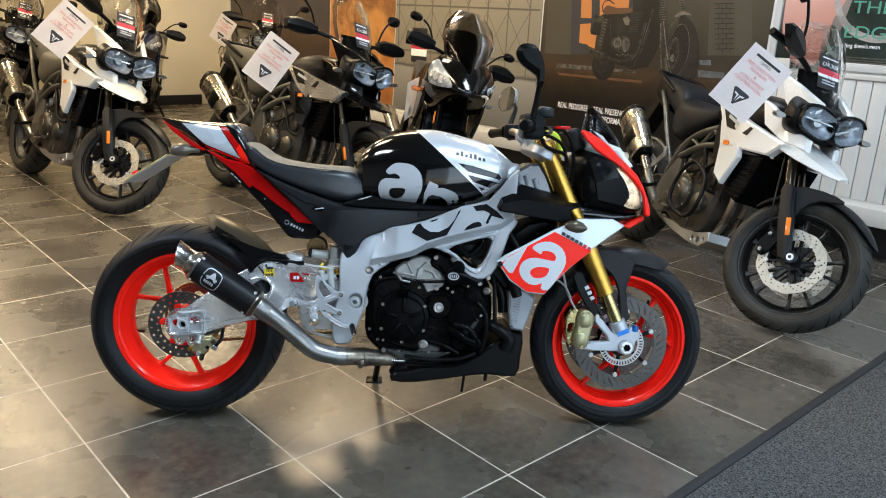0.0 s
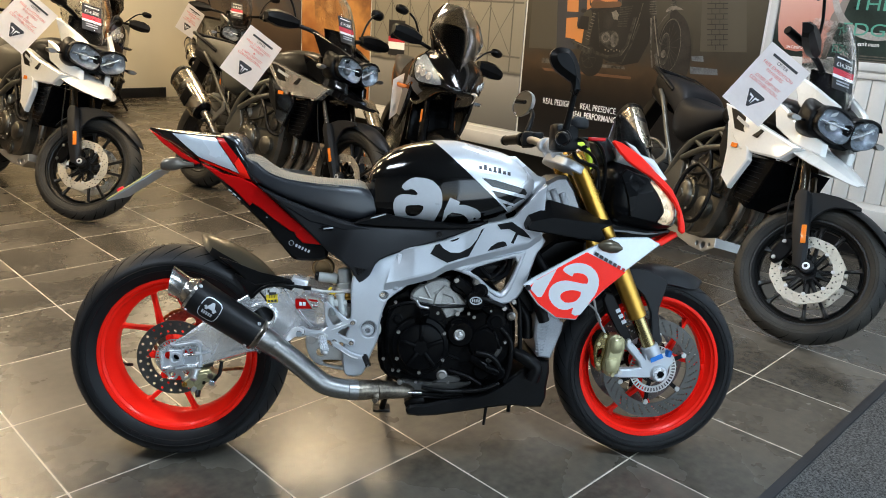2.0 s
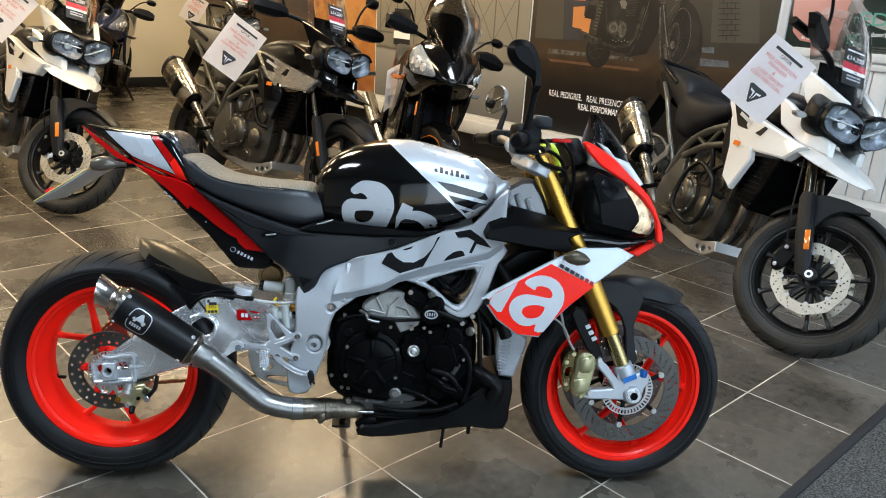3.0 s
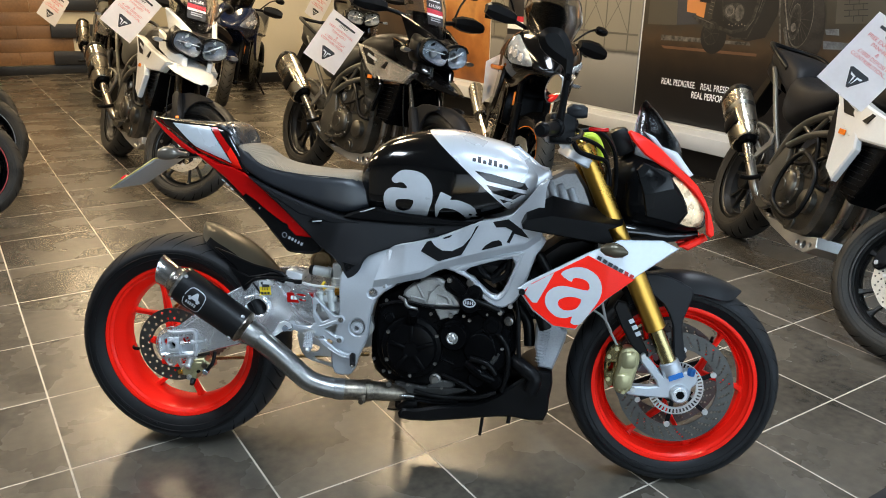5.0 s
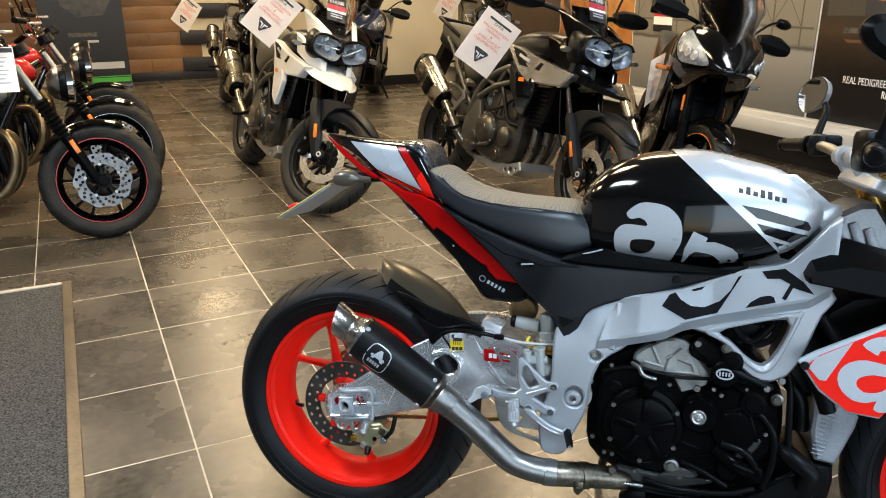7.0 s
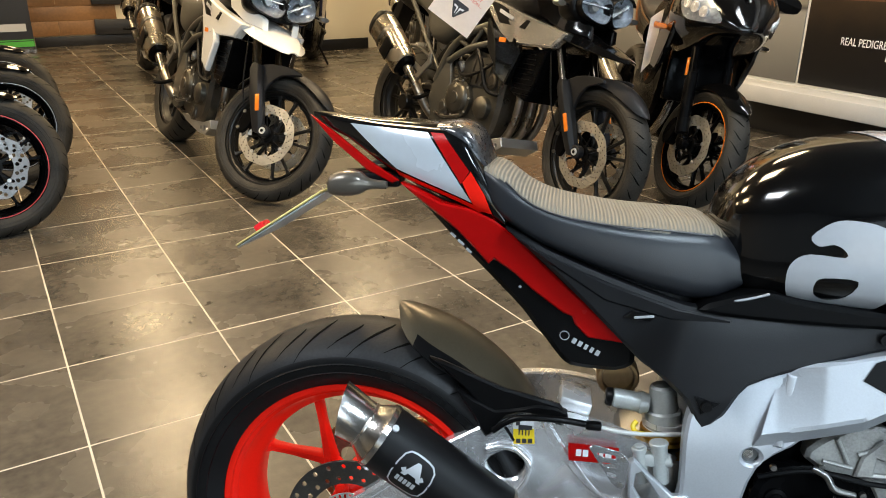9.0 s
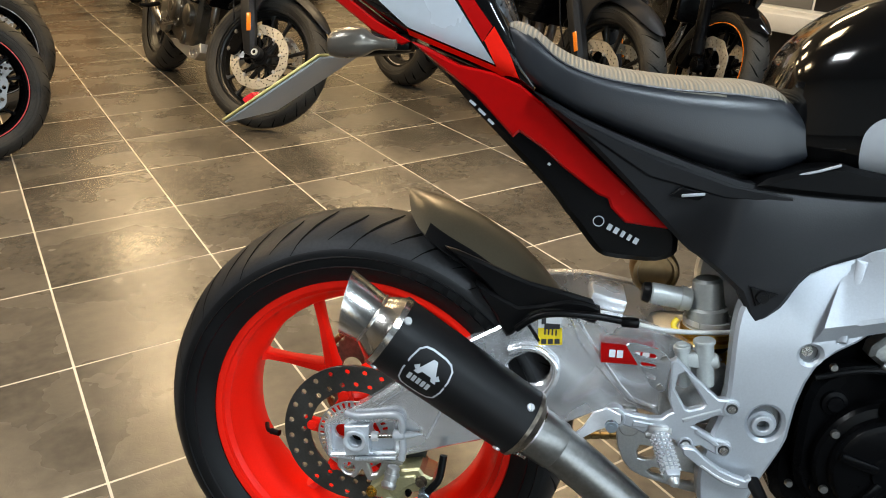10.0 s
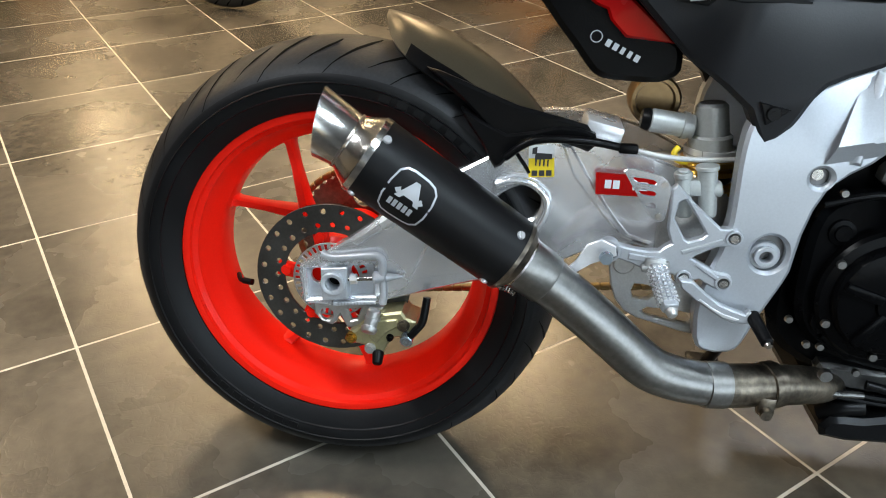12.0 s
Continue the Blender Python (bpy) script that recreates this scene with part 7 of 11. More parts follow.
for s in (-1, 1):
    bm = bmesh.new()
    cyl(bm, (1.073, s * 0.29, 1.004), (1.044, s * 0.405, 1.000), 0.0175, 0.0165, 18, bev=0.003)
    cyl(bm, (1.079, s * 0.275, 1.004), (1.073, s * 0.29, 1.004), 0.023, seg=18, bev=0.003)
    cyl(bm, (1.044, s * 0.405, 1.000), (1.038, s * 0.425, 0.998), 0.0185, 0.016, 18, bev=0.004)
    part("grip", bm, BLACK_SATIN, hb, "black rubber grip")
    bm = bmesh.new()
    box(bm, (1.090, s * 0.235, 1.004), (0.072, 0.058, 0.078) if s < 0 else (0.05, 0.055, 0.055), 0.014, Matrix.Rotation(radians(-s * 12), 4, "Z"))
    box(bm, (1.115, s * 0.215, 1.015), (0.04, 0.03, 0.03), 0.008)
    part("switch_gear", bm, BLACK_SATIN, hb)
    bm = bmesh.new()
    tube(bm, [(1.12, s * 0.215, 1.008), (1.14, s * 0.27, 0.998), (1.13, s * 0.34, 0.985), (1.105, s * 0.40, 0.980)], [0.008, 0.006, 0.006, 0.007], 10, flat=0.7)
    part("brake_lever" if s < 0 else "clutch_lever", bm, BLACK_SATIN, hb)
    bm = bmesh.new()
    tube(bm, [(1.085, s * 0.265, 1.015), (1.092, s * 0.280, 1.07), (1.096, s * 0.297, 1.12), (1.096, s * 0.302, 1.14)] if s < 0 else [(1.085, 0.265, 1.015), (1.100, 0.275, 1.06), (1.110, 0.290, 1.09), (1.105, 0.315, 1.112)], [0.011, 0.009, 0.008, 0.007], 12)
    mr = part("mirror_stem", bm, BLACK_SATIN, hb)
bm = bmesh.new()
plate(bm, smooth2([(1.025, 1.226), (1.043, 1.239), (1.076, 1.235), (1.098, 1.205), (1.108, 1.165), (1.104, 1.120), (1.092, 1.120), (1.085, 1.148), (1.073, 1.157), (1.038, 1.181), (1.023, 1.206)], 3), -0.325, -0.278, [], 0.016)
part("mirror_head", bm, BLACK_SATIN, hb, "black teardrop mirror head")
bm = bmesh.new()
lathe(bm, [(0.0, -0.03), (0.020, -0.026), (0.034, -0.012), (0.040, 0.004), (0.040, 0.010)], 32, (0, 0, 0))
spin(bm, Matrix.Translation((1.088, 0.335, 1.128)) @ Matrix.Rotation(radians(122), 4, "Z") @ Matrix.Rotation(radians(35), 4, "Y") @ Matrix.Diagonal((1.35, 1, 1, 1)), bm.verts[:])
part("mirror_head", bm, CAST_ALU, hb, "oval mirror head")
bm = bmesh.new()
lathe(bm, [(0.0, 0.0085), (0.038, 0.0085), (0.038, 0.0100)], 32, (0, 0, 0))
spin(bm, Matrix.Translation((1.088, 0.335, 1.128)) @ Matrix.Rotation(radians(122), 4, "Z") @ Matrix.Rotation(radians(35), 4, "Y") @ Matrix.Diagonal((1.35, 1, 1, 1)), bm.verts[:])
part("mirror_pane", bm, MIRROR, hb)
bm = bmesh.new()
hull(bm, [(1.140, 0.018, 1.015, 1.040), (1.15, 0.024, 1.012, 1.048), (1.18, 0.024, 1.012, 1.046), (1.19, 0.018, 1.015, 1.040)], 20, 4)
part("brake_fluid_cup", bm, GREY_PANEL, hb, m=Matrix.Translation((-0.036, -0.235, 0.018)))
bm = bmesh.new()
tube(bm, [(1.155, -0.13, 0.99), (1.185, -0.12, 0.985), (1.205, -0.10, 0.955), (1.21, -0.09, 0.92)], 0.010, 10)
part("cable_sleeve", bm, mat("neon_yellow_sleeve", (0.62, 0.75, 0.05), 0.5), hb, "neon yellow cable sleeve")
for i, pts in enumerate(([(1.12, -0.22, 0.985), (1.14, -0.20, 0.95), (1.18, -0.17, 0.935), (1.22, -0.14, 0.92), (1.235, -0.12, 0.86)], [(1.13, -0.23, 1.0), (1.19, -0.21, 1.0), (1.235, -0.16, 0.95), (1.25, -0.12, 0.86), (1.24, -0.10, 0.78)], [(1.13, 0.22, 0.99), (1.20, 0.15, 0.97), (1.24, 0.08, 0.90), (1.25, 0.06, 0.80)], [(1.12, -0.20, 0.99), (1.20, -0.15, 0.96), (1.225, -0.13, 0.90), (1.22, -0.12, 0.80)])):
    bm = bmesh.new()
    tube(bm, pts, 0.0055 if i else 0.0065, 8)
    part("control_cable", bm, BLACK_SATIN, hb)
bm = bmesh.new()
box(bm, (1.185, -0.235, 1.005), (0.05, 0.012, 0.010), 0.003)
part("brake_switch", bm, RED_DK, hb)
# nose fairing with lamps
LENS_CLEAR = glass("thin_headlamp_cover", (0.97, 0.97, 0.97), 0.02, 1.12)
NOSE = resample([(1.255, 0.06, 0.760, 0.900), (1.285, 0.115, 0.750, 0.940), (1.33, 0.128, 0.742, 0.950), (1.38, 0.125, 0.738, 0.925), (1.43, 0.118, 0.735, 0.897), (1.475, 0.100, 0.740, 0.862), (1.497, 0.078, 0.748, 0.835), (1.508, 0.045, 0.760, 0.80)])
bm = bmesh.new()
hull(bm, NOSE, 40, 3.2)
nose = part("nose_fairing", bm, NOSE_BLACK, bike, "black nose fairing with red and white top", angle=50)
ns = flank(NOSE, 3.2, 0.0018)
LENS = [(1.394, 0.890), (1.416, 0.892), (1.459, 0.864), (1.492, 0.812), (1.497, 0.774), (1.474, 0.755), (1.424, 0.766), (1.442, 0.797), (1.428, 0.836), (1.405, 0.870)]
# the peach tint paints a warm reflection into the reflector
blob(nose, smooth2(grow(LENS, 0.002), 2), [], flank(NOSE, 3.2, 0.002), mat("lamp_reflector", (0.80, 0.50, 0.30), 0.3, metal=0.2, var=0.5, scale=32), "headlamp_reflector", "headlamp reflector tinted by a warm reflection")
blob(nose, smooth2(LENS, 2), [], flank(NOSE, 3.2, 0.006), LENS_CLEAR, "headlamp_lens").visible_shadow = False
for s in (-1, 1):
    bm = bmesh.new()
    plate(bm, smooth2([(1.272, 1.002), (1.300, 1.000), (1.36, 0.962), (1.41, 0.915), (1.465, 0.868), (1.505, 0.795), (1.518, 0.740), (1.498, 0.742), (1.490, 0.800), (1.450, 0.856), (1.39, 0.903), (1.32, 0.944)], 2), s * 0.128, s * 0.110, [], 0.004, lambda u, w, s=s: -s * (0.16 * max(0.0, u - 1.30) ** 1.5 + 0.25 * max(0, w - 0.95)))
    part("red_blade", bm, RED, nose, "bright red fairing blade")
    bm = bmesh.new()
    plate(bm, [(1.315, 1.006), (1.345, 0.992), (1.365, 0.968), (1.405, 0.955), (1.452, 0.897), (1.440, 0.890), (1.395, 0.930), (1.350, 0.970)], s * 0.112, s * 0.098, [], 0.003, lambda u, w, s=s: -s * (0.16 * max(0.0, u - 1.30) ** 1.5 + 0.25 * max(0, w - 0.95)))
    part("pale_blade", bm, PALE_BLUE, nose, "ice-white fairing edge")
bm = bmesh.new()
hull(bm, resample([(1.30, 0.10, 0.94, 0.985), (1.345, 0.10, 0.90, 0.972), (1.40, 0.085, 0.86, 0.930), (1.45, 0.06, 0.83, 0.885), (1.492, 0.028, 0.79, 0.825)]), 28, 2.6)
part("fairing_top", bm, PALE_BLUE, nose, "ice-white fairing top", angle=60)
bm = bmesh.new()
rows = []
for u, w, h, back in ((1.328, 1.092, 0.020, 0.010), (1.360, 1.060, 0.046, 0.045), (1.395, 1.020, 0.066, 0.085), (1.428, 0.975, 0.080, 0.115), (1.442, 0.930, 0.080, 0.125)):
    rows.append([bm.verts.new((u - back * abs(s) ** 2, h * s * 1.0, w - 0.01 * abs(s) ** 2)) for s in np.linspace(-1, 1, 11)])
fs = []
for A, B in zip(rows, rows[1:]):
    for i in range(10):
        fs.append(bm.faces.new((A[i], A[i + 1], B[i + 1], B[i])))
bmesh.ops.solidify(bm, geom=fs, thickness=0.003)
part("flyscreen", bm, SMOKE, nose, "small smoked flyscreen", angle=60).visible_shadow = False
bm = bmesh.new()
box(bm, (1.265, 0, 0.975), (0.05, 0.14, 0.075), 0.012, Matrix.Rotation(radians(-25), 4, "Y"))
part("instrument_pod", bm, BLACK_SATIN, nose)
bm = bmesh.new()
plate(bm, [(1.300, 0.905), (1.318, 0.925), (1.392, 0.900), (1.404, 0.862), (1.432, 0.828), (1.440, 0.800), (1.418, 0.765), (1.335, 0.782), (1.322, 0.84)], -0.004, 0.004, [], 0.003, lambda u, w: ns(u, w) - 0.002)
part("cheek_panel", bm, NOSE_BLACK, nose, angle=20)
for s in (-1, 1):
    bm = bmesh.new()
    plate(bm, [(1.438, 0.700), (1.505, 0.735), (1.512, 0.722), (1.462, 0.690)], s * 0.075, s * 0.03, [], 0.004)
    part("chin_blade", bm, RED, nose)
bm = bmesh.new()
hull(bm, [(1.20, 0.10, 0.70, 0.78), (1.28, 0.12, 0.70, 0.775), (1.40, 0.10, 0.705, 0.75), (1.49, 0.05, 0.715, 0.745)], 28, 3)
part("chin", bm, BLACK_GLOSS, nose)
# black ducts beside the headstock
DUCT_OUT = [(1.009, 0.752), (1.020, 0.768), (1.085, 0.782), (1.18, 0.772), (1.27, 0.762), (1.236, 0.747), (1.25, 0.718), (1.233, 0.708), (1.112, 0.725), (1.012, 0.740)]
DUCT_IN = [(1.005, 0.755), (1.019, 0.788), (1.087, 0.824), (1.18, 0.802), (1.28, 0.776), (1.24, 0.747), (1.25, 0.715), (1.233, 0.705), (1.112, 0.722), (1.012, 0.738)]
for s in (-1, 1):
    bm = bmesh.new()
    loft(bm, [[(u, s * y - s * 0.10 * (u - 1.1), w) for u, w in lp] for lp, y in ((grow(DUCT_OUT, 0.004), 0.196), (DUCT_OUT, 0.191), (DUCT_IN, 0.125), (DUCT_IN, 0.11))])
    bmesh.ops.recalc_face_normals(bm, faces=bm.faces)
    part("air_duct", bm, DUCT_BLACK, bike, "matt black air duct cover", angle=20)
# side wings
WING = [(1.007, 0.581), (1.037, 0.603), (1.184, 0.689), (1.263, 0.727), (1.376, 0.728), (1.420, 0.707), (1.304, 0.625), (1.237, 0.567), (1.183, 0.510), (1.165, 0.482), (1.106, 0.486), (1.051, 0.524)]
ws = lambda s: (lambda u, w: s * (0.05 * (u - 1.01) - 0.30 * max(0, u - 1.24)))
for s in (-1, 1):
    bm = bmesh.new()
    plate(bm, WING, s * 0.205, s * 0.190, [], 0.003, ws(s))
    wing = part("side_wing", bm, PALE_BLUE, bike, "white and red angular side wing")
    wy = lambda off: (lambda u, w: s * (0.205 + off) + ws(s)(u, w))
    blob(wing, [(1.020, 0.572), (1.045, 0.599), (1.185, 0.683), (1.309, 0.625), (1.237, 0.5705), (1.184, 0.514), (1.165, 0.486), (1.107, 0.490), (1.052, 0.529)], [], wy(0.0012), RED, "wing_panel", "bright red wing panel")
    blob(wing, smooth2([(1.118, 0.629), (1.132, 0.643), (1.158, 0.651), (1.185, 0.648), (1.211, 0.632), (1.225, 0.604), (1.222, 0.572), (1.205, 0.542), (1.176, 0.499), (1.151, 0.501), (1.155, 0.519), (1.138, 0.513), (1.113, 0.515), (1.091, 0.532), (1.081, 0.554), (1.085, 0.576), (1.101, 0.592), (1.128, 0.599), (1.163, 0.594), (1.190, 0.591), (1.193, 0.605), (1.183, 0.617), (1.166, 0.622), (1.150, 0.620), (1.147, 0.611), (1.134, 0.617)], 2), [smooth2([(1.123, 0.564), (1.145, 0.571), (1.175, 0.566), (1.167, 0.545), (1.153, 0.536), (1.131, 0.534), (1.117, 0.545), (1.116, 0.556)], 2)], wy(0.0022), GREY_DECAL, "wing_graphic", "grey ring-shaped graphic")
    blob(wing, [(1.038, 0.593), (1.101, 0.632), (1.061, 0.548), (1.049, 0.548), (1.027, 0.571)], [], wy(0.0022), GREY_DECAL, "wing_graphic")
    for k in range(7):
        u, w = 1.206 + 0.0145 * k, 0.676 - 0.0075 * k
        blob(wing, [(u, w), (u + 0.010, w - 0.005), (u + 0.014, w + 0.004), (u + 0.004, w + 0.009)], [], wy(0.0022), RED_DK if k > 4 else BLACK_INK, "wordmark_bar")
    bm = bmesh.new()
    hull(bm, [(1.212, 0.004, 0.700, 0.712), (1.225, 0.012, 0.690, 0.720), (1.248, 0.015, 0.684, 0.724), (1.268, 0.012, 0.686, 0.716), (1.282, 0.004, 0.695, 0.703)], 18, 2.2)
    part("indicator", bm, BRONZE, wing, "smoked indicator", m=Matrix.Translation((0, s * 0.235, 0)))
    bolts(wing, [(1.020, s * 0.208, 0.574)], (0, s, 0), 0.009, 0.005, BLACK_SATIN)

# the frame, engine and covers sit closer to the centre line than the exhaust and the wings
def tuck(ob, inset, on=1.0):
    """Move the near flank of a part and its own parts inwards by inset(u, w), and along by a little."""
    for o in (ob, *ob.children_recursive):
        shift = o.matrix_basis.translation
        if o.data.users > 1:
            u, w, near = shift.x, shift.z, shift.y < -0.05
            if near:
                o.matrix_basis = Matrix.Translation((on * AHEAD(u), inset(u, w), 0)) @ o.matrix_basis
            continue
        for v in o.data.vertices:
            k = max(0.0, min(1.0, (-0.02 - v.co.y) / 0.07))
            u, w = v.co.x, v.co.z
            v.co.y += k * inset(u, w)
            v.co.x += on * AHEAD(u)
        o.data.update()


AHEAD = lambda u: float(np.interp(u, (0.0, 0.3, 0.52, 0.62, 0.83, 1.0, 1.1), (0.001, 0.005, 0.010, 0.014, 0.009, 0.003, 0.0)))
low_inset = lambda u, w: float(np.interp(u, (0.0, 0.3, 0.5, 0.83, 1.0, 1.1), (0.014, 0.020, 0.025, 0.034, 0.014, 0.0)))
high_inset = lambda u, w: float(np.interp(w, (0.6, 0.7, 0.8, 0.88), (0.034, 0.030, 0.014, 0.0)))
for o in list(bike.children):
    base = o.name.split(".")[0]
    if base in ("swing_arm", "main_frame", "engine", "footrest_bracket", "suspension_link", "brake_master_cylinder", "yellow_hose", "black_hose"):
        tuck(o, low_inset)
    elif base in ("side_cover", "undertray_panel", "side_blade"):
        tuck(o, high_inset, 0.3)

# ---- the other motorcycles ----
SPOKES10 = [(p + k * 6, p + k * 13) for p in (18, 90, 162, 234, 306) for k in (-1, 1)]


def steering(head, rake, angle):
    p = Vector(head)
    return Matrix.Translation(p) @ Matrix.Rotation(radians(angle), 4, Vector((-math.sin(radians(rake)), 0, math.cos(radians(rake))))) @ Matrix.Translation(-p)


def lean_pose(x, y, heading, lean=15.5):
    return pose(x, y, 0, 0, 0, heading) @ pose(0, 0, 0, -lean, 0, 0)


def screen_sheet(bm, rows, bow, n=12, t=0.003):
    """A bowed sheet: rows of (x, z, half width)."""
    R = [[bm.verts.new((x - bow * s * s, h * s, z)) for s in np.linspace(-1, 1, n + 1)] for x, z, h in rows]
    fs = [bm.faces.new((A[i], A[i + 1], B[i + 1], B[i])) for A, B in zip(R, R[1:]) for i in range(n)]
    bmesh.ops.solidify(bm, geom=fs, thickness=t)


def lamp_unit(parent, c, rx, rz, lens_label="", m=None, e=2.0):
    """A headlamp: bowl, slim bezel, bulb, reflector vane and clear dome; e above 2 squares its outline."""
    def ring(bm, r, d, n=32):
        out = []
        for k in range(n):
            t = 2 * math.pi * k / n
            x, z = math.cos(t), math.sin(t)
            out.append(bm.verts.new((c[0] + d, c[1] + rx * r * math.copysign(abs(x) ** (2 / e), x), c[2] + rz * r * math.copysign(abs(z) ** (2 / e), z))))
        return out

    bm = bmesh.new()
    rings = [ring(bm, r, d) for r, d in ((1.0, 0.0), (0.92, -0.012), (0.7, -0.032), (0.4, -0.045))]
    skin(bm, rings, False)
    bm.faces.new(rings[-1])
    ref = part("headlamp", bm, LAMP_SILVER, parent, m=m)
    bm = bmesh.new()
    skin(bm, [ring(bm, r, d) for d, r in ((0.001, 1.005), (0.004, 1.025), (0.0, 1.055), (-0.03, 1.08), (-0.06, 0.95))], False)
    part("lamp_bezel", bm, BLACK_SATIN, ref)
    bm = bmesh.new()
    cyl(bm, (c[0] - 0.045, c[1], c[2]), (c[0] - 0.02, c[1], c[2]), rx * 0.30, rx * 0.24, 18, bev=0.003)
    part("bulb_cap", bm, GUN, ref)
    bm = bmesh.new()
    box(bm, (c[0] - 0.022, c[1], c[2] + rz * 0.12), (0.028, rx * 1.6, rz * 0.10), 0.003, Matrix.Rotation(radians(14), 4, "X"))
    part("reflector_vane", bm, LAMP_BRIGHT, ref)
    bm = bmesh.new()
    rings = [ring(bm, r, 0.003 + 0.016 * math.sqrt(max(1 - r * r, 0))) for r in (1.0, 0.85, 0.6, 0.3)]
    skin(bm, rings, False)
    bm.faces.new(rings[-1])
    part("lamp_lens", bm, LENS_THIN, ref, lens_label).visible_shadow = False


ADV_SEAT = mat("black_touring_seat_vinyl", (0.007, 0.0075, 0.009), 0.5, var=0.15, fine=600, bump=0.1, spec=0.16)
LENS_THIN = glass("lamp_cover", (0.90, 0.94, 0.98), 0.03, 1.15)
STEEL_SAT = mat("satin_stainless_steel", (0.58, 0.53, 0.44), 0.27, metal=1.0, var=0.14, scale=7, fine=180, bump=0.05)
FORK_TUBE = mat("dark_chromed_fork_tube", (0.13, 0.11, 0.085), 0.16, metal=1.0, var=0.1, bump=0.0)
HANGER = mat("hanger_alloy", (0.20, 0.19, 0.17), 0.42, metal=0.6, var=0.2, fine=300, bump=0.06)
CARD_BLACK = mat("card_black", (0.02, 0.02, 0.022), 0.35)
CARD_RED = mat("card_red", (0.5, 0.03, 0.05), 0.4)


def adventure(m, paint, paint2, label, seat_mat, steer=37.0, bars=True, wheel_mat=None, group="adventure motorcycles"):
    rt = thing("adventure_motorcycle", m, label, "motorcycle", group)
    S = steering((1.20, 0, 0.95), 24, steer)
    WM = wheel_mat or RIM_GREY
    fc, rc = (1.53, 0, 0.325), (0.0, 0, 0.328)
    w1 = rim(rt, "front_wheel", fc, 0.248, 0.040, WM, SPOKES10, 0.036, 0.05, 0.009, 0.011, label="black cast ten-spoke wheel", m=S, seg=72)
    tyre(w1, fc, 0.325, 0.058, 0.248, [DUSTY, DUSTY], 30, 0.16, 0.006, 72)
    for s in (-1, 1):
        disc(w1, fc, s * 0.072, 0.108, 0.153, DISC_PALE, 3, 24, hole=0.004, label="bright drilled brake disc", wave=0.002)
        carrier(w1, fc, s * 0.072, 0.108, 8, BLACK_SATIN, w=0.006)
    w2 = rim(rt, "rear_wheel", rc, 0.228, 0.062, WM, SPOKES10, 0.05, 0.06, 0.010, 0.014, seg=72)
    tyre(w2, rc, 0.328, 0.086, 0.228, [DUSTY, DUSTY], 26, 0.15, 0.008, 72)
    for s in (-1, 1):
        y = s * 0.105
        bm = bmesh.new()
        cyl(bm, (1.180, y, 1.02), (1.370, y, 0.580), 0.0235, seg=20)
        f = part("front_fork", bm, FORK_TUBE, rt, "telescopic fork leg", m=S)
        bm = bmesh.new()
        loft(bm, [[(p[0] + dx * k, y + dy * k, p[1]) for dx, dy in ((-0.03, -0.018), (-0.012, -0.030), (0.020, -0.030), (0.036, -0.012), (0.036, 0.012), (0.020, 0.030), (-0.012, 0.030), (-0.03, 0.018))] for p, k in (((1.352, 0.64), 0.8), ((1.365, 0.60), 1.1), ((1.43, 0.46), 1.15), ((1.478, 0.365), 1.0), ((1.50, 0.315), 0.8))])
        cyl(bm, (1.53, y - 0.018, 0.335), (1.53, y + 0.018, 0.335), 0.030, seg=24, bev=0.004)
        box(bm, (1.505, y, 0.34), (0.06, 0.034, 0.05), 0.008)
        part("fork_lower", bm, GREY_PANEL, f)
        bm = bmesh.new()
        lathe(bm, [(0.008, s * 0.128), (0.016, s * 0.128), (0.017, s * 0.123)], 20, (1.53, 0, 0.335))
        part("axle_nut", bm, POLISHED, f)
        bm = bmesh.new()
        box(bm, (1.455, y + s * 0.037, 0.455), (0.022, 0.008, 0.085), 0.003, Matrix.Rotation(radians(-24), 4, "Y"))
        part("side_reflector", bm, ORANGE, f, "orange reflector")
        bm = bmesh.new()
        plate(bm, smooth2([(1.375, 0.40), (1.405, 0.425), (1.435, 0.40), (1.425, 0.33), (1.40, 0.29), (1.37, 0.30), (1.362, 0.35)], 2), y + 0.012, y - s * 0.055, [], 0.005)
        cp = part("front_caliper", bm, BLACK_CAST, f, "black brake caliper")
        bolts(cp, [(1.395, y + s * 0.012, 0.395), (1.39, y + s * 0.012, 0.31)], (0, s, 0), 0.010, 0.006, GUN)
        bm = bmesh.new()
        tube(bm, [(1.25, y + s * 0.03, 0.80), (1.30, y + s * 0.045, 0.66), (1.345, y + s * 0.045, 0.52), (1.385, y + s * 0.03, 0.42)], 0.004, 8)
        part("brake_line", bm, BLACK_SATIN, f)
    bm = bmesh.new()
    arch(bm, fc, 0.352, 38, 150, 0.078, 0.036, taper0=0.30, taper1=0.12, t=0.004, n=26)
    mgd = part("front_mudguard", bm, GREY_PANEL, rt, "dark grey front mudguard", angle=60, m=S)
    for s in (-1, 1):
        bm = bmesh.new()
        plate(bm, smooth2([(1.33, 0.60), (1.42, 0.665), (1.56, 0.675), (1.60, 0.655), (1.50, 0.625), (1.45, 0.56), (1.43, 0.47), (1.40, 0.46)], 2), s * 0.098, s * 0.080, [], 0.004)
        g = part("mudguard_stay", bm, GREY_PANEL, mgd)
    # engine and exhaust
    bm = bmesh.new()
    plate(bm, smooth2([(0.54, 0.30), (0.58, 0.46), (0.60, 0.60), (0.70, 0.70), (0.86, 0.76), (1.00, 0.70), (0.98, 0.56), (0.97, 0.40), (0.92, 0.28), (0.74, 0.25)], 3), -0.145, 0.145, [], 0.02)
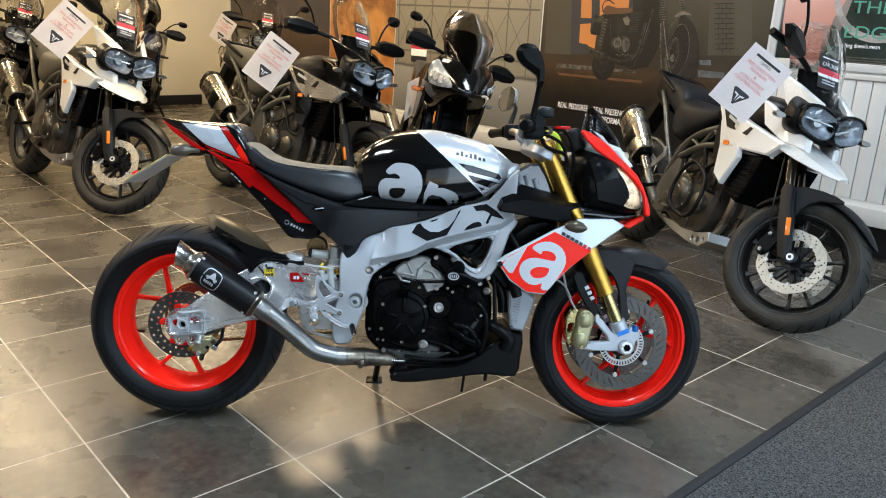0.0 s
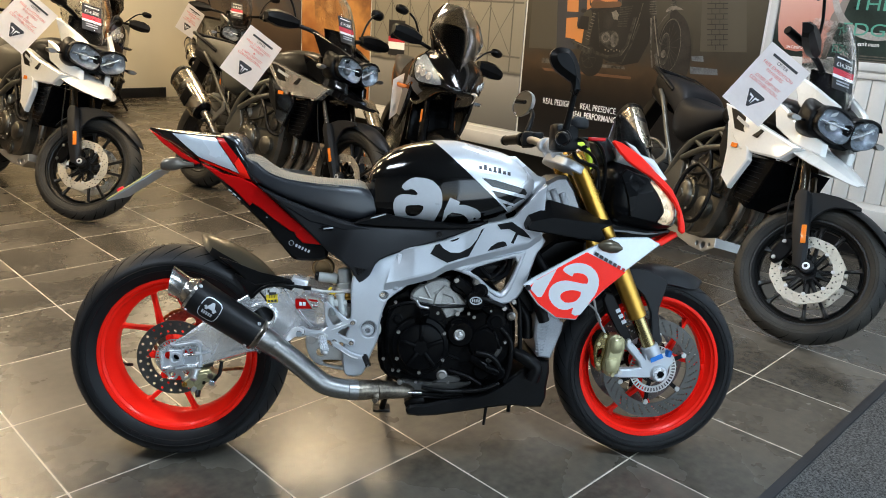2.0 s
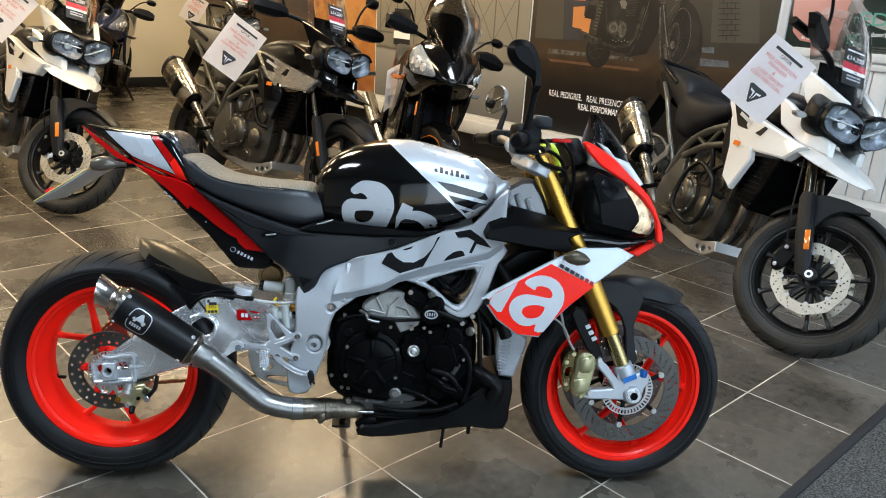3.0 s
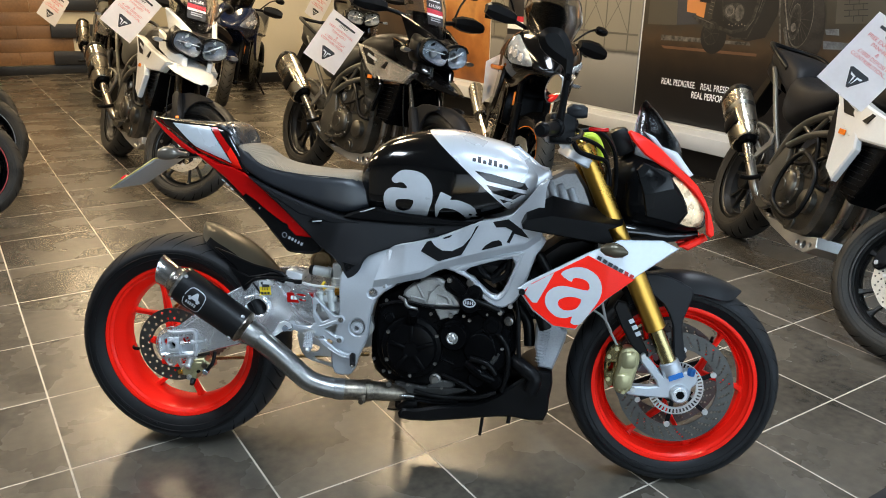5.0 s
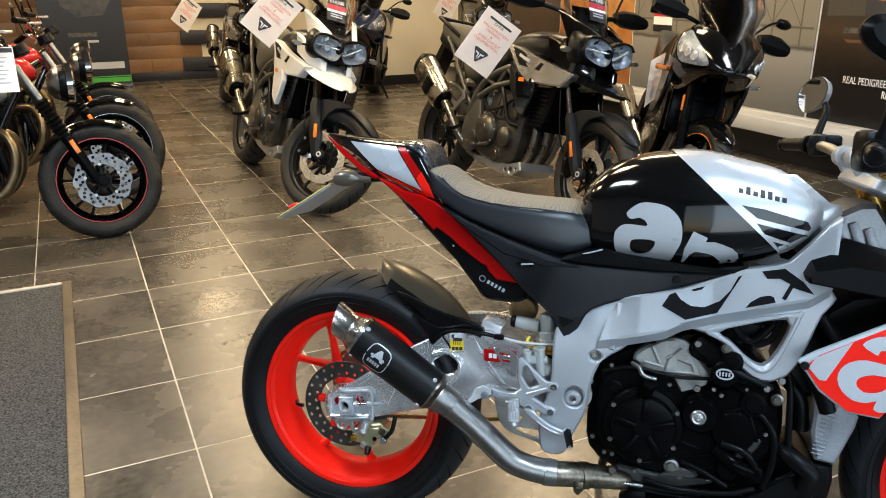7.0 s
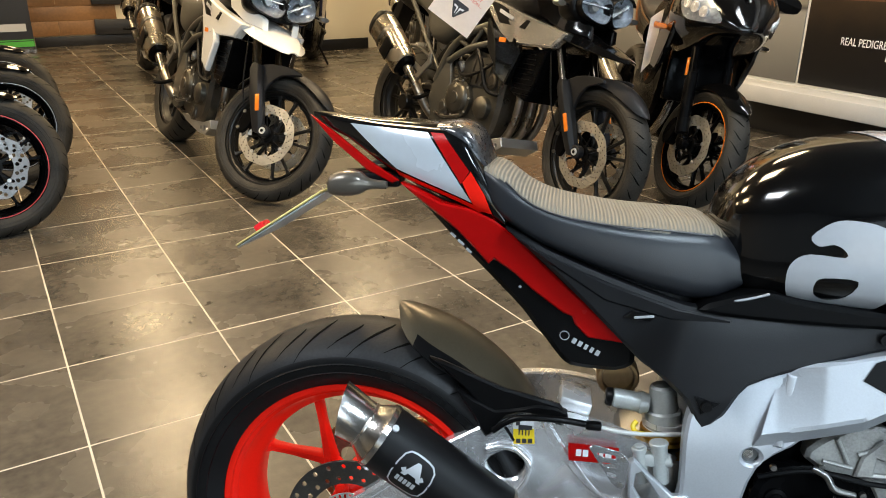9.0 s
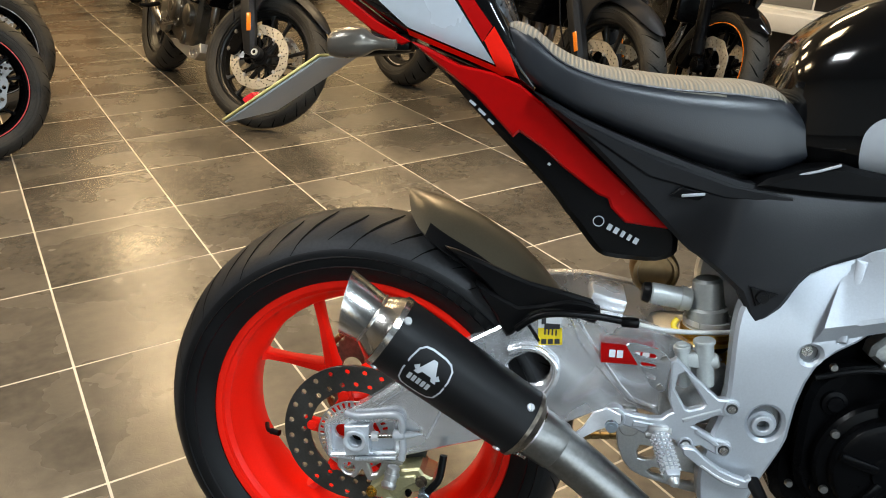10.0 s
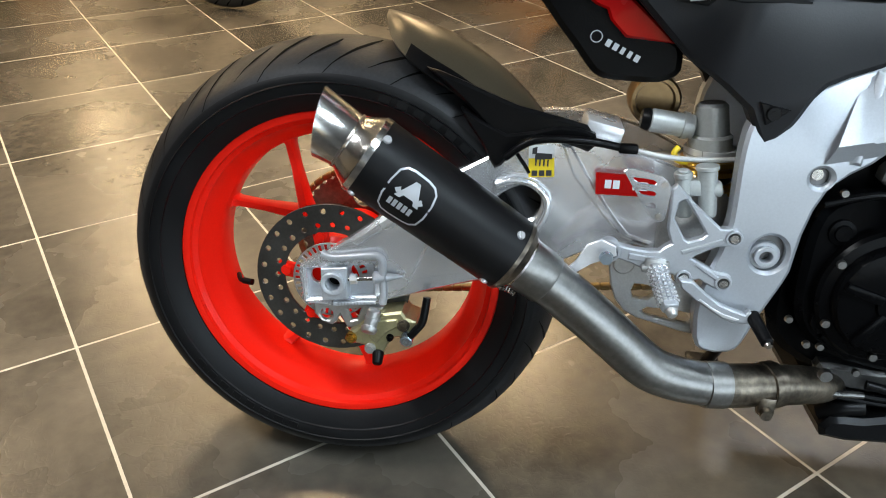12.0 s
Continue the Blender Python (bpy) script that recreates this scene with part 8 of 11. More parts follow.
    e = part("engine", bm, ENGINE, rt, "dark grey triple engine")
    for s in (-1, 1):
        bm = bmesh.new()
        lathe(bm, [(0.0, s * 0.197), (0.030, s * 0.197), (0.034, s * 0.192), (0.070, s * 0.190), (0.083, s * 0.182), (0.088, s * 0.170), (0.104, s * 0.167), (0.108, s * 0.14)], 36, (0.66, 0, 0.44))
        lathe(bm, [(0.0, s * 0.180), (0.045, s * 0.178), (0.056, s * 0.170), (0.060, s * 0.14)], 32, (0.86, 0, 0.42))
        part("clutch_cover", bm, ENGINE, e)
        bolts(e, [(0.66 + 0.098 * math.cos(k), s * 0.165, 0.44 + 0.098 * math.sin(k)) for k in (0.1, 0.7, 1.3, 1.9, 2.5, 3.1, 3.8, 4.4, 5.0, 5.6)], (0, s, 0), 0.007, 0.006, CAST_ALU)
    bm = bmesh.new()
    plate(bm, smooth2([(0.69, 0.545), (0.73, 0.690), (0.90, 0.665), (0.925, 0.555), (0.90, 0.515), (0.74, 0.510)], 1), -0.158, 0.158, [], 0.012)
    part("cylinder_block", bm, ENGINE, e)
    bm = bmesh.new()
    plate(bm, smooth2([(0.725, 0.695), (0.745, 0.762), (0.86, 0.778), (0.925, 0.735), (0.915, 0.668)], 1), -0.150, 0.150, [], 0.012)
    part("cam_cover", bm, BLACK_CAST, e)
    for s in (-1, 1):
        for k in range(4):
            bm = bmesh.new()
            box(bm, (0.745 + 0.045 * k, s * 0.160, 0.600 - 0.008 * k), (0.008, 0.012, 0.12), 0.003, Matrix.Rotation(radians(10), 4, "Y"))
            part("block_rib", bm, ENGINE, e)
    for s in (-1, 1):
        for c, r, y in (((0.90, 0.56), 0.040, 0.165), ((0.62, 0.60), 0.030, 0.160), ((0.78, 0.30), 0.045, 0.160), ((0.56, 0.38), 0.038, 0.185)):
            bm = bmesh.new()
            lathe(bm, [(0.0, s * y), (r * 0.6, s * y), (r * 0.68, s * (y - 0.004)), (r * 0.95, s * (y - 0.006)), (r, s * (y - 0.014)), (r, s * 0.12)], 24, (c[0], 0, c[1]))
            part("engine_cap", bm, ENGINE if r > 0.035 else CAST_ALU, e)
        for pts, r in (([(0.60, s * 0.165, 0.62), (0.70, s * 0.19, 0.56), (0.84, s * 0.19, 0.60), (0.95, s * 0.17, 0.68)], 0.009), ([(0.96, s * 0.15, 0.50), (0.90, s * 0.185, 0.52), (0.82, s * 0.19, 0.66), (0.74, s * 0.18, 0.74)], 0.012), ([(0.50, s * 0.18, 0.34), (0.62, s * 0.20, 0.33), (0.74, s * 0.19, 0.36)], 0.008)):
            bm = bmesh.new()
            tube(bm, pts, r, 8)
            part("hose", bm, BLACK_SATIN if r > 0.0085 else GUN, e)
        bm = bmesh.new()
        plate(bm, smooth2([(0.40, 0.60), (0.50, 0.72), (0.60, 0.74), (0.56, 0.62), (0.46, 0.54)], 2), s * 0.16, s * 0.12, [], 0.006)
        part("side_cover", bm, BLACK_SATIN, rt)
        for p0, p1 in (((0.62, 0.735), (0.72, 0.70)), ((0.72, 0.70), (0.80, 0.815)), ((0.80, 0.815), (0.90, 0.755)), ((0.90, 0.755), (0.98, 0.87))):
            bm = bmesh.new()
            cyl(bm, (p0[0], s * 0.188, p0[1]), (p1[0], s * 0.182, p1[1]), 0.012, seg=10)
            part("frame_strut", bm, TUBE_GREY, rt)
    for y in (-0.08, 0.0, 0.08):
        bm = bmesh.new()
        tube(bm, [(0.97, y, 0.64), (1.04, y * 1.1, 0.58), (1.06, y * 1.1, 0.46), (1.02, y, 0.33), (0.92, y * 0.8, 0.245), (0.78, y * 0.6 - 0.02, 0.22), (0.62, -0.05, 0.225)], 0.021, 14)
        part("header_pipe", bm, HEADER, e, "brushed steel header pipe")
    bm = bmesh.new()
    tube(bm, [(0.62, -0.05, 0.225), (0.50, -0.10, 0.26), (0.42, -0.17, 0.34), (0.34, -0.215, 0.45), (0.25, -0.235, 0.545)], [0.03, 0.027, 0.026, 0.026, 0.03], 18)
    mf = part("exhaust_pipe", bm, HEADER, rt, "steel exhaust pipe")
    p0, p1 = Vector((0.235, -0.240, 0.545)), Vector((-0.030, -0.268, 0.755))
    ax = (p1 - p0).normalized()
    side_v, up_v = Vector((0, 1, 0)), ax.cross(Vector((0, -1, 0))).normalized()

    def can_ring(q, k, n=28):
        c = p0.lerp(p1, q)
        return [c + side_v * (0.066 * k * math.copysign(abs(math.cos(t)) ** 0.75, math.cos(t))) + up_v * (0.093 * k * math.copysign(abs(math.sin(t)) ** 0.75, math.sin(t))) for t in (2 * math.pi * i / n for i in range(n))]

    bm = bmesh.new()
    loft(bm, [can_ring(q, k) for q, k in ((0.0, 0.70), (0.03, 0.88), (0.10, 0.93), (0.92, 1.0), (0.94, 0.985))])
    part("silencer", bm, STEEL_SAT, mf, "brushed stainless steel silencer", angle=30)
    bm = bmesh.new()
    loft(bm, [can_ring(q, k) for q, k in ((0.935, 1.02), (0.99, 1.02), (1.06, 0.86), (1.07, 0.70))])
    part("silencer_end", bm, BLACK_SATIN, mf, angle=30)
    bm = bmesh.new()
    loft(bm, [can_ring(q, k) for q, k in ((-0.06, 0.60), (-0.05, 0.66), (0.02, 0.80), (0.03, 0.60))])
    part("silencer_collar", bm, BLACK_CAST, mf, angle=30)
    bm = bmesh.new()
    box(bm, p0.lerp(p1, 0.42) + Vector((0, -0.062, -0.01)), (0.085, 0.010, 0.11), 0.006, Matrix.Rotation(radians(33), 4, "Y"))
    part("heat_shield", bm, BLACK_SATIN, mf)
    bm = bmesh.new()
    loft(bm, [can_ring(q, k) for q, k in ((0.60, 0.98), (0.605, 1.0), (0.68, 1.005), (0.685, 0.985))])
    part("silencer_strap", bm, GUN, mf, angle=30)
    for s in (-1, 1):
        bm = bmesh.new()
        plate(bm, [(0.415, 0.640), (0.425, 0.585), (0.350, 0.520), (0.305, 0.480), (0.285, 0.492), (0.312, 0.530), (0.235, 0.560), (0.150, 0.640), (0.165, 0.655), (0.250, 0.585), (0.335, 0.555), (0.385, 0.600), (0.392, 0.645)], s * 0.205, s * 0.192, [], 0.003)
        hg2 = part("pillion_hanger", bm, HANGER, rt, "grey alloy pillion footrest hanger")
        bm = bmesh.new()
        cyl(bm, (0.300, s * 0.200, 0.492), (0.285, s * 0.275, 0.487), 0.013, 0.011, 12, bev=0.003)
        part("pillion_peg", bm, BLACK_SATIN, hg2)
    # frame
    for s in (-1, 1):
        bm = bmesh.new()
        tube(bm, [(0.44, s * 0.16, 0.50), (0.52, s * 0.175, 0.64), (0.62, s * 0.185, 0.735), (0.78, s * 0.185, 0.81), (0.98, s * 0.15, 0.87), (1.16, s * 0.06, 0.93)], 0.019, 12)
        fm = part("frame", bm, TUBE_GREY, rt, "tubular frame rail")
        bm = bmesh.new()
        tube(bm, [(0.55, s * 0.18, 0.62), (0.72, s * 0.19, 0.70), (0.90, s * 0.17, 0.755), (1.05, s * 0.12, 0.82)], 0.017, 12)
        part("lower_rail", bm, TUBE_GREY, fm)
        bm = bmesh.new()
        tube(bm, [(0.46, s * 0.17, 0.56), (0.30, s * 0.175, 0.72), (0.14, s * 0.17, 0.88), (0.02, s * 0.15, 0.955)], 0.013, 10)
        tube(bm, [(0.40, s * 0.17, 0.60), (0.28, s * 0.19, 0.66), (0.16, s * 0.21, 0.66)], 0.010, 10)
        part("seat_rail", bm, TUBE_GREY, fm)
        bm = bmesh.new()
        plate(bm, smooth2([(0.40, 0.36), (0.47, 0.58), (0.56, 0.62), (0.60, 0.42), (0.57, 0.30), (0.47, 0.28)], 2), s * 0.175, s * 0.145, [], 0.006)
        part("pivot_plate", bm, TUBE_GREY, fm)
        bm = bmesh.new()
        tube(bm, [(0.42, s * 0.19, 0.42), (0.44, s * 0.25, 0.40), (0.44, s * 0.30, 0.395)], 0.012, 10)
        part("footpeg", bm, BLACK_SATIN, fm)
    bm = bmesh.new()
    tube(bm, [(0.50, 0.10, 0.42), (0.25, 0.12, 0.38), (0.0, 0.11, 0.328)], [0.05, 0.045, 0.05], 14)
    tube(bm, [(0.50, -0.08, 0.42), (0.30, -0.10, 0.46), (0.10, -0.09, 0.40)], 0.02, 10)
    part("swing_arm", bm, ENGINE, rt)
    if bars:
        for s in (-1, 1):
            bm = bmesh.new()
            tube(bm, [(0.76, s * 0.20, 0.62), (0.715, s * 0.225, 0.57), (0.70, s * 0.24, 0.47), (0.715, s * 0.245, 0.39), (0.76, s * 0.245, 0.355), (0.87, s * 0.24, 0.33), (0.935, s * 0.235, 0.345), (0.955, s * 0.225, 0.40), (0.95, s * 0.215, 0.50), (0.90, s * 0.205, 0.57)], 0.012, 10, 4, closed=True)
            part("engine_guard", bm, BLACK_SATIN, rt, "black tubular engine guard")
    bm = bmesh.new()
    plate(bm, [(0.52, 0.255), (0.60, 0.225), (0.84, 0.200), (0.96, 0.205), (1.04, 0.255), (1.02, 0.300), (0.90, 0.265), (0.70, 0.270)], -0.13, 0.13, [ring_pts((0.94, 0.238), 0.018, 14), ring_pts((0.89, 0.232), 0.012, 12), ring_pts((0.99, 0.252), 0.010, 12)], 0.004)
    part("sump_guard", bm, CAST_ALU, rt, "drilled aluminium sump guard")
    bm = bmesh.new()
    plate(bm, [(1.06, 0.735), (1.26, 0.755), (1.22, 0.60), (1.17, 0.50), (1.05, 0.53)], -0.165, 0.165, [], 0.006)
    rd = part("radiator", bm, BLACK_CAST, rt, "black radiator behind a mesh guard")
    bm = bmesh.new()
    box(bm, (0, 0, 0), (0.12, 0.004, 0.004), 0.001, None, 1)
    bar = mesh_of(bm, "guard_bar", BLACK_SATIN)
    for k in range(9):
        o = new("guard_bar", bar)
        o.parent = rd
        o.matrix_basis = Matrix.Translation((1.135, -0.167, 0.53 + 0.024 * k))
    bm = bmesh.new()
    plate(bm, smooth2([(0.80, 0.86), (0.96, 0.82), (1.10, 0.78), (1.16, 0.86), (1.10, 0.93), (0.9, 0.93)], 2), -0.12, 0.12, [], 0.02)
    part("airbox", bm, BLACK_SATIN, rt)
    # tank, seat, bodywork
    bm = bmesh.new()
    hull(bm, resample([(0.60, 0.075, 0.87, 0.950, 0.91), (0.70, 0.14, 0.85, 1.00, 0.92), (0.82, 0.165, 0.84, 1.045, 0.93), (0.97, 0.175, 0.83, 1.06, 0.94), (1.10, 0.15, 0.84, 1.05, 0.95), (1.18, 0.09, 0.88, 1.02, 0.96)]), 36, 2.6)
    tk = part("fuel_tank", bm, BLACK_SATIN, rt, "black fuel tank", angle=60)
    bm = bmesh.new()
    hull(bm, resample([(-0.185, 0.085, 1.015, 1.064), (-0.11, 0.125, 0.965, 1.068), (0.04, 0.148, 0.905, 1.058), (0.18, 0.155, 0.850, 1.036), (0.26, 0.155, 0.80, 1.005), (0.30, 0.150, 0.77, 0.965)]), 36, 3.4)
    part("pillion_seat", bm, seat_mat, rt, "stepped vinyl pillion seat", angle=60)
    bm = bmesh.new()
    hull(bm, resample([(0.240, 0.140, 0.780, 0.968, 0.87), (0.31, 0.168, 0.705, 0.962, 0.84), (0.43, 0.172, 0.700, 0.940, 0.84), (0.55, 0.155, 0.765, 0.935, 0.86), (0.64, 0.125, 0.84, 0.945), (0.69, 0.09, 0.88, 0.93)]), 36, 3.4)
    part("seat", bm, seat_mat, rt, "vinyl rider's seat", angle=60)
    for s in (-1, 1):
        bm = bmesh.new()
        plate(bm, smooth2([(0.80, 0.955), (0.90, 0.945), (1.10, 0.895), (1.36, 0.835), (1.29, 0.762), (1.05, 0.752), (0.96, 0.80), (0.88, 0.87)], 1), s * 0.225, s * 0.170, [], 0.008, lambda u, w, s=s: -s * 0.20 * max(0.0, u - 1.08))
        tp = part("tank_shroud", bm, paint2, tk, "angular tank shroud")
        bm = bmesh.new()
        plate(bm, [(0.866, 0.938), (0.930, 0.930), (1.155, 0.866), (1.130, 0.826), (0.955, 0.842)], s * 0.228, s * 0.220, [], 0.002, lambda u, w, s=s: -s * 0.20 * max(0.0, u - 1.08))
        part("shroud_badge", bm, BLACK_SATIN, tk)
        bm = bmesh.new()
        box(bm, (1.00, s * 0.2295, 0.883), (0.11, 0.002, 0.016), 0.0, Matrix.Rotation(radians(17), 4, "Y"))
        part("badge_bar", bm, GREY_DECAL, tk)
        bm = bmesh.new()
        plate(bm, smooth2([(0.87, 0.875), (0.98, 0.835), (1.10, 0.775), (1.13, 0.715), (1.065, 0.560), (0.985, 0.60), (0.945, 0.74)], 1), s * 0.222, s * 0.185, [], 0.007)
        part("side_panel", bm, paint, tk, "painted radiator side panel")
        bm = bmesh.new()
        box(bm, (1.00, s * 0.2245, 0.765), (0.05, 0.002, 0.022), 0.0)
        part("panel_mark", bm, ORANGE, tk)
        bm = bmesh.new()
        plate(bm, smooth2([(0.84, 0.86), (0.93, 0.74), (0.975, 0.60), (0.945, 0.64), (0.87, 0.72)], 2), s * 0.205, s * 0.180, [], 0.004)
        part("panel_infill", bm, BLACK_SATIN, tk)
        bm = bmesh.new()
        plate(bm, smooth2([(1.09, 1.02), (1.17, 1.00), (1.29, 0.93), (1.42, 0.885), (1.43, 0.83), (1.30, 0.845), (1.17, 0.90)], 1), s * 0.175, s * 0.140, [], 0.006, lambda u, w, s=s: -s * 0.35 * max(0.0, u - 1.20))
        part("beak_side", bm, paint, tk)
        bm = bmesh.new()
        plate(bm, smooth2([(1.14, 1.165), (1.26, 1.12), (1.40, 1.06), (1.42, 1.03), (1.36, 0.98), (1.28, 0.985), (1.22, 1.03)], 1), s * 0.175, s * 0.14, [], 0.006, lambda u, w, s=s: -s * 0.30 * max(0.0, u - 1.15))
        part("cowl_side", bm, paint, tk)
    bm = bmesh.new()
    rows = [[bm.verts.new((u, h * q, z - d * f)) for q, f in ((-1, 1.0), (-0.72, 0.30), (-0.20, 0.0), (0.20, 0.0), (0.72, 0.30), (1, 1.0))]
            for u, h, z, d in ((1.22, 0.150, 0.890, 0.060), (1.34, 0.158, 0.866, 0.058), (1.44, 0.142, 0.836, 0.050), (1.53, 0.104, 0.803, 0.036), (1.60, 0.058, 0.775, 0.022), (1.632, 0.024, 0.762, 0.012))]
    fs = [bm.faces.new((A[k], B[k], B[k + 1], A[k + 1])) for A, B in zip(rows, rows[1:]) for k in range(5)]
    bmesh.ops.recalc_face_normals(bm, faces=fs)
    bmesh.ops.solidify(bm, geom=fs, thickness=0.006)
    part("beak", bm, paint, tk, "pointed folded beak under the headlamps", angle=12)
    bm = bmesh.new()
    hull(bm, resample([(1.22, 0.12, 0.895, 1.10), (1.28, 0.172, 0.885, 1.082), (1.335, 0.186, 0.885, 1.058), (1.370, 0.182, 0.893, 1.045), (1.382, 0.165, 0.910, 1.030)]), 36, 3.4)
    nac = part("headlamp_nacelle", bm, BLACK_SATIN, rt, "black twin-headlamp nacelle")
    for s in (-1, 1):
        lamp_unit(nac, (0, 0, 0), 0.086, 0.060, "clear headlamp lens", Matrix.Translation((1.432, s * 0.085, 0.970)) @ Matrix.Rotation(radians(s * 16), 4, "X") @ Matrix.Rotation(radians(s * 10), 4, "Z"), e=2.9)
    for s in (-1, 1):
        bm = bmesh.new()
        plate(bm, smooth2([(0.008, 1.012), (0.03, 1.034), (0.09, 1.050), (0.150, 1.042), (0.176, 1.010), (0.150, 1.028), (0.085, 1.038), (0.03, 1.022)], 2), 0, 0.045, [], 0.003)
        for v in bm.verts:
            v.co = (1.385 + v.co.y, s * v.co.x, v.co.z)
        bmesh.ops.recalc_face_normals(bm, faces=bm.faces)
        part("lamp_brow", bm, BLACK_SATIN, nac)
    bm = bmesh.new()
    hull(bm, [(1.38, 0.030, 0.925, 1.02), (1.41, 0.026, 0.930, 1.015), (1.438, 0.014, 0.945, 0.995)], 16, 2.6)
    part("lamp_bridge", bm, BLACK_SATIN, nac)
    bm = bmesh.new()
    screen_sheet(bm, [(1.345, 1.06, 0.11), (1.30, 1.15, 0.155), (1.255, 1.26, 0.17), (1.20, 1.37, 0.155), (1.15, 1.44, 0.09)], 0.12)
    part("windscreen", bm, CLEAR_SCREEN, nac, "tall clear windscreen", angle=60).visible_shadow = False
    bm = bmesh.new()
    screen_sheet(bm, [(1.36, 1.03, 0.12), (1.30, 1.11, 0.13), (1.25, 1.20, 0.115)], 0.08)
    part("inner_fairing", bm, BLACK_SATIN, nac, angle=60)
    for s in (-1, 1):
        bm = bmesh.new()
        cyl(bm, (1.34, s * 0.16, 0.96), (1.36, s * 0.23, 0.955), 0.007, 0.006, 10)
        part("indicator_stalk", bm, BLACK_SATIN, nac)
    for s in (-1, 1):
        bm = bmesh.new()
        hull(bm, [(1.335, 0.02, 0.945, 0.965), (1.35, 0.032, 0.94, 0.97), (1.375, 0.026, 0.945, 0.967)], 14, 2.4)
        part("indicator", bm, GUN, nac, m=Matrix.Translation((0, s * 0.25, 0)))
    # bars
    bm = bmesh.new()
    tube(bm, [(1.02, -0.44, 1.18), (1.07, -0.33, 1.19), (1.14, -0.16, 1.17), (1.15, -0.06, 1.13), (1.15, 0.06, 1.13), (1.14, 0.16, 1.17), (1.07, 0.33, 1.19), (1.02, 0.44, 1.18)], 0.014, 12)
    hb2 = part("handlebar", bm, BLACK_SATIN, rt, m=S)
    for s in (-1, 1):
        bm = bmesh.new()
        cyl(bm, (1.067, s * 0.33, 1.19), (1.02, s * 0.445, 1.18), 0.019, seg=14, bev=0.003)
        part("grip", bm, BLACK_SATIN, hb2)
        bm = bmesh.new()
        loft(bm, [[(1.10 + dx, s * y, 1.19 + dz * k) for dx, dz in ((0.0, -0.045), (0.03, -0.040), (0.040, 0.0), (0.030, 0.045), (0.0, 0.060), (-0.022, 0.045))] for y, k in ((0.26, 0.55), (0.32, 0.9), (0.41, 0.95), (0.47, 0.7), (0.49, 0.45))])
        part("hand_guard", bm, BLACK_SATIN, hb2, "black plastic hand guard", angle=18)
        bm = bmesh.new()
        tube(bm, [(1.10, s * 0.26, 1.20), (1.09, s * 0.30, 1.30), (1.07, s * 0.36, 1.37), (1.065, s * 0.40, 1.39)], 0.007, 10)
        part("mirror_stem", bm, BLACK_SATIN, hb2)
        bm = bmesh.new()
        hull(bm, [(1.035, 0.045, 1.37, 1.42), (1.045, 0.055, 1.36, 1.43), (1.062, 0.045, 1.368, 1.424), (1.075, 0.02, 1.388, 1.408)], 20, 2.6)
        part("mirror_head", bm, BLACK_SATIN, hb2, m=Matrix.Translation((0, s * 0.42, 0)))
        bm = bmesh.new()
        hull(bm, [(1.0335, 0.041, 1.374, 1.416), (1.0345, 0.041, 1.374, 1.416)], 20, 2.6)
        part("mirror_pane", bm, MIRROR, hb2, m=Matrix.Translation((0, s * 0.42, 0)))
    # rack
    for s in (-1, 1):
        bm = bmesh.new()
        tube(bm, [(0.16, s * 0.15, 0.97), (0.02, s * 0.165, 1.03), (-0.12, s * 0.15, 1.075), (-0.22, s * 0.09, 1.085), (-0.25, 0, 1.085)], 0.013, 10)
        part("grab_rail", bm, BLACK_SATIN, rt)
    bm = bmesh.new()
    hull(bm, [(-0.24, 0.06, 0.93, 0.97), (-0.18, 0.09, 0.90, 1.03), (-0.05, 0.11, 0.86, 0.99), (0.10, 0.12, 0.84, 0.95)], 20, 3)
    part("tail", bm, BLACK_SATIN, rt)
    bm = bmesh.new()
    plate(bm, [(-0.22, 0.93), (-0.16, 0.90), (-0.26, 0.70), (-0.33, 0.66), (-0.36, 0.70)], -0.05, 0.05, [], 0.006)
    part("tail_mudguard", bm, BLACK_SATIN, rt)
    return rt


